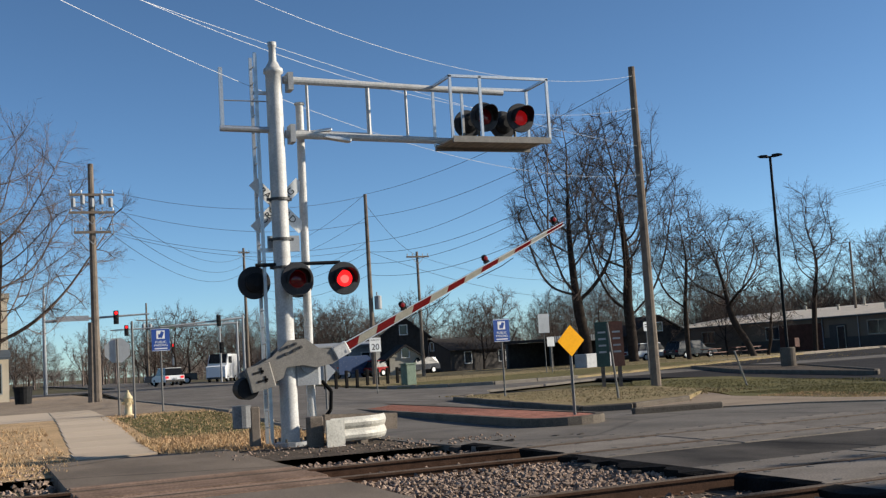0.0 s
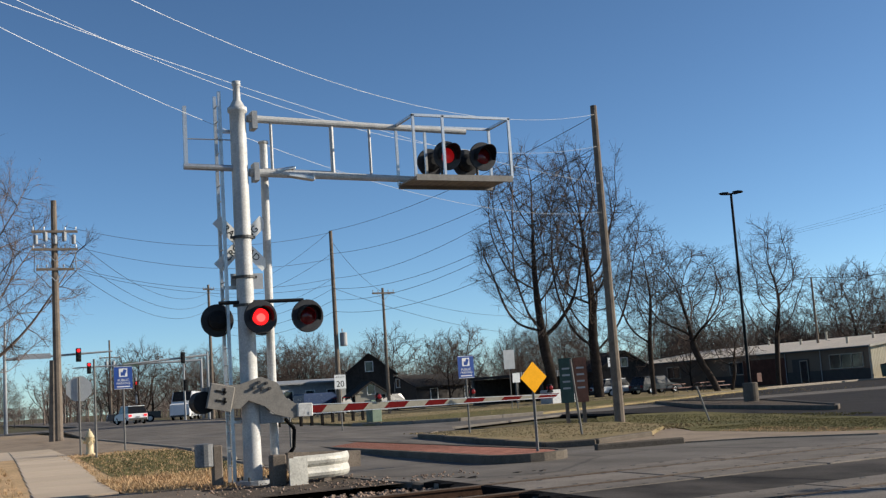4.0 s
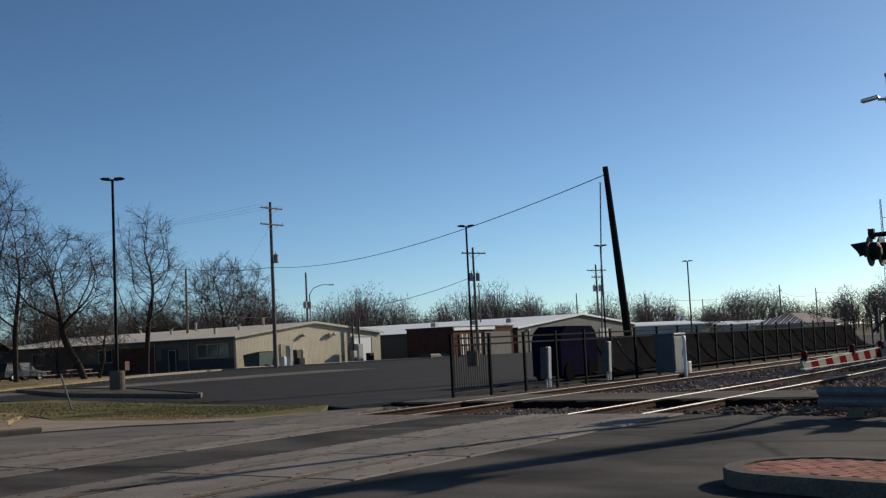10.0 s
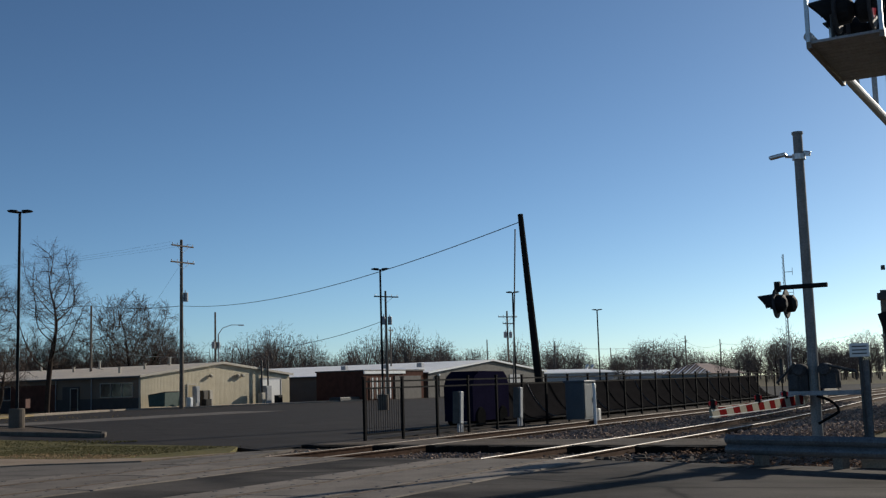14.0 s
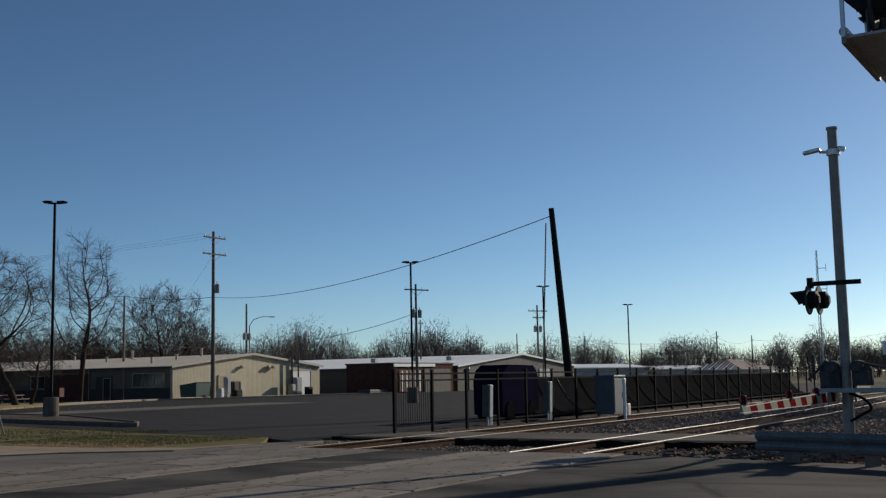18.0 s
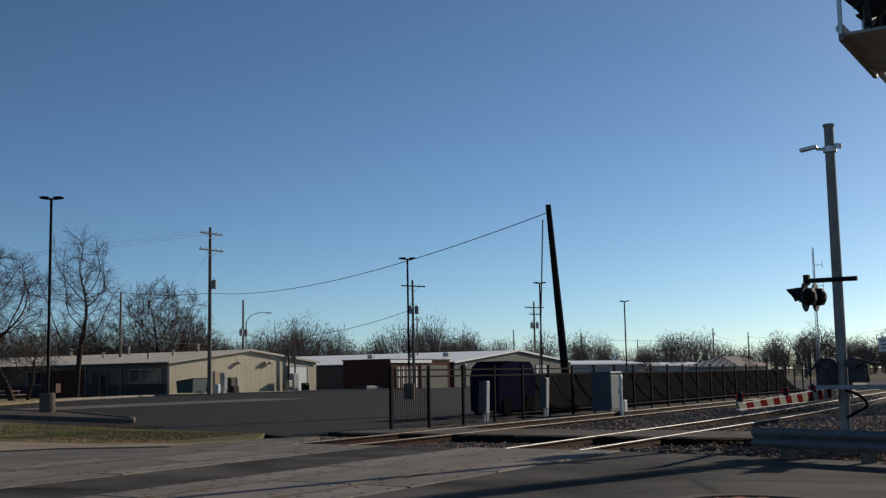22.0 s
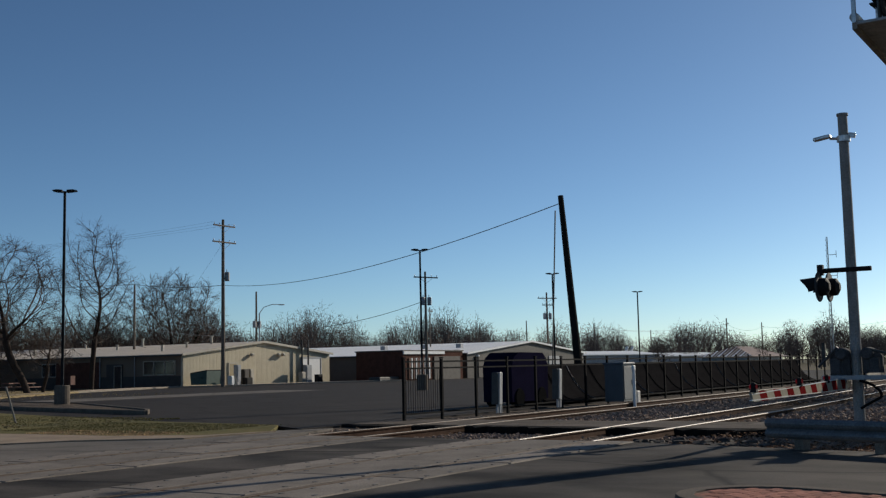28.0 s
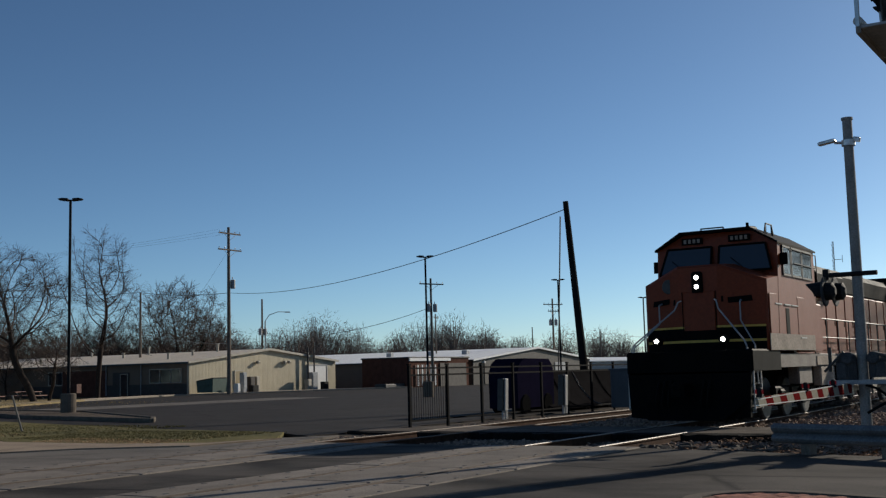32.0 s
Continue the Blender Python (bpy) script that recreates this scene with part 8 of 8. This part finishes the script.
for k, (y0, y1) in enumerate(((7.8, 8.58), (10.3, 13.68), (15.4, 16.9))):
    broken_lip(CROSSING, 7.3, y0, y1, 0.3, -0.28, 51 + k)
# slabs of the north pavement
PAVE = thing("pavement_slabs", "weathered tan concrete pavement slabs", "pavement", kind="structure")
sh = Shape()
sh.box(0, 0, -0.03, 1.45, 1.49, 0.06, bevel=0.01)
slab_mesh = sh.mesh("slab", CONC)
for i in range(15):
    y = 22.7 + 1.51 * i
    part("slab", slab_mesh, None, PAVE, at=pose(2.33 + (y - 22.7) * 0.034, y, -0.045 + gz(2.3, y) + random.uniform(-0.006, 0.006), math.degrees(math.atan2(gz(2.3, y + 0.7) - gz(2.3, y - 0.7), 1.4)), 0, random.uniform(-0.3, 0.3)))

# ties
TIES = thing("railway_ties", "weathered wooden railway ties", "ties", kind="structure")
sh = Shape()
sh.box(0, 0, -0.245, 0.22, 2.6, 0.16, bevel=0.015)
tie_mesh = sh.mesh("tie", TIE)
for yc in TRACKS:
    xs = [-6 + 0.55 * i for i in range(12)] + [4.3 + 0.55 * i for i in range(6)] + [18.95 + 0.55 * i for i in range(7)] + [25.7 + 0.55 * i for i in range(62)]
    for x in xs:
        part("tie", tie_mesh, None, TIES, at=pose(x + random.uniform(-0.03, 0.03), yc + (bend(x) if yc < 10 else 0) + random.uniform(-0.05, 0.05), random.uniform(-0.012, 0.01), 0, 0, random.uniform(-1.5, 1.5)))

# ballast stones, more of them near the signals
def stones(name, boxes, seed):
    r = random.Random(seed)
    s = Shape()
    for x0, x1, y0, y1, z0, count, size in boxes:
        for i in range(count):
            x, y = r.uniform(x0, x1), r.uniform(y0, y1)
            d = r.uniform(0.6, 1.4) * size
            vs = [Vector((math.cos(a), math.sin(a), 0)) * d * r.uniform(0.7, 1.1) for a in (0.2, 1.7, 3.4, 4.8)]
            q = Euler((r.uniform(-0.6, 0.6), r.uniform(-0.6, 0.6), r.random() * 6.28)).to_matrix()
            top, low = Vector((r.uniform(-0.3, 0.3) * d, r.uniform(-0.3, 0.3) * d, d * r.uniform(0.5, 0.9))), Vector((0, 0, -d * 0.6))
            c = Vector((x, y, z0 + d * 0.2 + r.uniform(-0.01, 0.05)))
            s.add([c + q @ v for v in vs + [top, low]], [(0, 1, 4), (1, 2, 4), (2, 3, 4), (3, 0, 4), (1, 0, 5), (2, 1, 5), (3, 2, 5), (0, 3, 5)])
    return solo(name, s, STONE, "loose grey and pinkish ballast stones", "stones", kind="stuff")


stones("ballast_stones", [
    (4.15, 7.4, 10.3, 13.9, -0.14, 4200, 0.038), (4.15, 7.4, 8.75, 10.1, -0.19, 160, 0.045), (4.15, 7.3, 14.0, 15.2, -0.19, 110, 0.045), (4.15, 7.4, 6.8, 8.6, -0.16, 900, 0.05), (4.2, 7.2, 15.5, 17.2, -0.16, 700, 0.045),
    (-6, 0.95, 10.3, 17.6, -0.15, 2200, 0.05), (-4, 1.0, 17.0, 20.5, -0.1, 500, 0.045),
    (18.8, 22.2, 10.35, 13.7, -0.2, 1300, 0.045), (25.6, 34, 10.35, 13.7, -0.15, 2400, 0.055), (18.8, 22.2, 8.8, 10.1, -0.2, 160, 0.04), (25.6, 32, 8.8, 10.1, -0.17, 500, 0.045), (18.8, 22.2, 5.4, 8.5, -0.2, 1200, 0.045), (25.5, 36, 5.0, 8.5, -0.15, 3000, 0.06), (30, 60, 10.3, 13.8, -0.15, 3000, 0.07), (34, 60, 5.2, 8.6, -0.15, 2600, 0.07), (18.8, 40, 15.5, 16.6, -0.15, 1500, 0.05), (18, 26, 0.5, 5.5, -0.16, 1800, 0.06),
    (3.4, 7.2, 17.8, 20.6, -0.06, 260, 0.028), (6.0, 8.5, 17.4, 18.6, -0.05, 120, 0.03)], 5)
# broken asphalt edges at the panel ends
def rubble(x0, x1, y0, y1, count, seed, z=-0.12):
    r = random.Random(seed)
    s = Shape()
    for i in range(count):
        x, y, d = r.uniform(x0, x1), r.uniform(y0, y1), r.uniform(0.04, 0.15)
        s.box(x, y, z + d * 0.2, d * 1.6, d * 1.2, d * 0.6, rot(r.uniform(-12, 12), r.uniform(-12, 12), r.uniform(0, 180)), bevel=d * 0.12)
    return solo("asphalt_rubble", s, ASPHALT, "broken dark asphalt edge beside the tracks", "rubble", kind="stuff")
rubble(7.0, 7.5, 10.8, 13.4, 26, 1)
rubble(7.0, 9.5, 16.9, 17.3, 26, 2, -0.1)
rubble(18.6, 20.2, 5.6, 8.4, 60, 3, -0.1)
rubble(18.7, 19.3, 10.9, 13.2, 30, 4)

# dry grass tufts
def tufts(name, areas, material, seed, label):
    r = random.Random(seed)
    s = Shape()
    for x0, x1, y0, y1, z, count, h in areas:
        for i in range(count):
            x, y = r.uniform(x0, x1), r.uniform(y0, y1)
            zz = z + gz(x, y)
            for k in range(5):
                b = r.random() * 6.283
                hh = h * r.uniform(0.4, 1.0)
                up = r.uniform(0.25, 1.0)
                dx, dy = math.cos(b), math.sin(b)
                w = 0.012
                p = (x + dx * 0.02, y + dy * 0.02)
                s.add([(p[0] - dy * w, p[1] + dx * w, zz - 0.02), (p[0] + dy * w, p[1] - dx * w, zz - 0.02), (x + dx * hh * 0.7, y + dy * hh * 0.7, zz + hh * up)], [(0, 1, 2)])
    return solo(name, s, material, label, "grass", kind="stuff")


tufts("dry_grass_tufts", [(3.1, 6.5, 20.3, 25.5, -0.06, 2600, 0.16), (-6, 1.5, 18.8, 32, -0.06, 2600, 0.14), (3.2, 6.5, 25, 36, -0.06, 1500, 0.08), (17.6, 19, 18.8, 23, -0.012, 900, 0.05)], DRYGRASS, 3, "tufts of dry tan grass")
tufts("thin_grass_tufts", [(13.6, 19, 24.2, 34, 0.09, 2000, 0.06), (19.3, 50, 50, 80, 0.07, 1500, 0.1)], THINGRASS, 8, "tufts of thin tan and green grass")
tufts("green_grass_tufts", [(18.4, 22.3, 19, 25, -0.012, 5200, 0.035), (20.4, 25, 25, 38, -0.012, 3500, 0.045), (3.6, 6.4, 25.6, 34, -0.055, 1400, 0.07)], GREENGRASS, 4, "tufts of short green grass")

# leaf litter along the guard rail
LITTER = mat("dead_leaves", (0.24, 0.14, 0.085), rough=1.0, var=0.4, scale=6, fine=30, bump=0, island=True)
r_ = random.Random(12)
s = Shape()
for i in range(5200):
    k = r_.random()
    x, y = 18.2 - 2.6 * k + r_.gauss(0.7, 0.6), 5.4 - 7.5 * k + r_.gauss(0, 0.4)
    if i > 2200:
        x, y = r_.uniform(18.4, 26), r_.uniform(1.5, 7.4)
    a = r_.random() * 6.28
    d = r_.uniform(0.02, 0.05)
    u, v = Vector((math.cos(a), math.sin(a), r_.uniform(-0.5, 0.5))) * d, Vector((-math.sin(a), math.cos(a), r_.uniform(-0.5, 0.5))) * d * 0.6
    c = Vector((x, y, -0.08 + r_.random() * 0.05))
    s.add([c - u, c + v, c + u, c - v], [(0, 1, 2, 3)])
solo("leaf_litter", s, LITTER, "brown dead leaves along the guard rail", "leaves", kind="stuff")

# pavers of both medians: the nearest as single pieces, the rest joined
def pavers(med, half, length, singles):
    sh = Shape()
    sh.box(0, 0, 0, 0.192, 0.092, 0.05, bevel=0.006)
    me = sh.mesh("brick", BRICK)
    rest = Shape()
    k, row, y = 0, 0, 0.02
    while y < min(length, 19):
        w = half - 0.19
        lim = w if y > half else math.sqrt(max(0.0, w * w - (half - y) ** 2))
        x = -lim + (0.1 if row % 2 else 0.0) + 0.1
        while x < lim - 0.09:
            if k < singles:
                part("brick", me, None, med, at=pose(x, y, 0.112 + random.uniform(-0.003, 0.003), 0, 0, random.uniform(-0.8, 0.8)))
            else:
                rest.box(x, y, 0.112 + random.uniform(-0.003, 0.003), 0.192, 0.092, 0.05)
            k += 1
            x += 0.2
        y += 0.1
        row += 1
    ob = part("paver_field", rest, BRICK, med)
    ob["kind"] = "stuff"


pavers(MEDIAN_S, 0.82, 34, 300)
pavers(MEDIAN_N, 0.9, 19.5, 300)


# ---- what moves ----
def motions():
    # the train comes along the near track
    rows = []
    for t in [0, 20, 26, 28, 29, 29.5, 30, 30.5, 31, 31.5, 32]:
        x = 26.75 + 17.5 * (32 - t)
        rows.append((t, pose(x, TRACKS[0] + bend(x), 0, 0, 0, math.degrees(math.atan(bend(x + 1) - bend(x))))))
    walk(LOCO, rows)
    # the white pickup drives along the cross street to the junction
    drive = [(0.0, 98.5, 144.7), (2.5, 66, 130), (4.3, 42.5, 119.4), (5.2, 30.5, 113.9), (5.6, 25.6, 111.7), (6.0, 20.4, 109.3), (8.0, -6, 97.4), (11.0, -36, 83.8), (14.0, -48, 78.4), (32.0, -48, 78.4)]
    walk(PICKUP, [(t, pose(x, y, gz(x, y) - 0.025, 0, 0, 204.3)) for t, x, y in drive])
    # the gate arm comes down
    down = [(0.0, 25.4), (0.5, 21.7), (1.0, 17.0), (1.5, 12.6), (2.0, 8.7), (2.5, 5.2), (3.0, 1.4), (3.4, -0.5), (3.7, -0.8), (32.0, -0.8)]
    walk(ARM_N, [(t, pose(*ARM_PIVOT, 0, -a, 0)) for t, a in down])
    # the two-sided lenses turn lit and unlit face out by turns, in place of flashing
    for pair in (LENS_M, LENS_C):
        for k, ob in enumerate(pair):
            rows = [(0.0, 0 if k else 180)]
            t, lit = 0.44, bool(k)
            while t < 7.6:
                a, b = (0, 180) if lit else (180, 0)
                rows += [(t - 0.03, a), (t - 0.01, a + (b - a) / 3), (t + 0.01, a + (b - a) * 2 / 3), (t + 0.03, b)]
                lit = not lit
                t += 0.5375
            rows.append((32.0, rows[-1][1]))
            walk(ob, [(tt, pose(0, -0.002, 0, 0, 0, aa)) for tt, aa in rows])


motions()
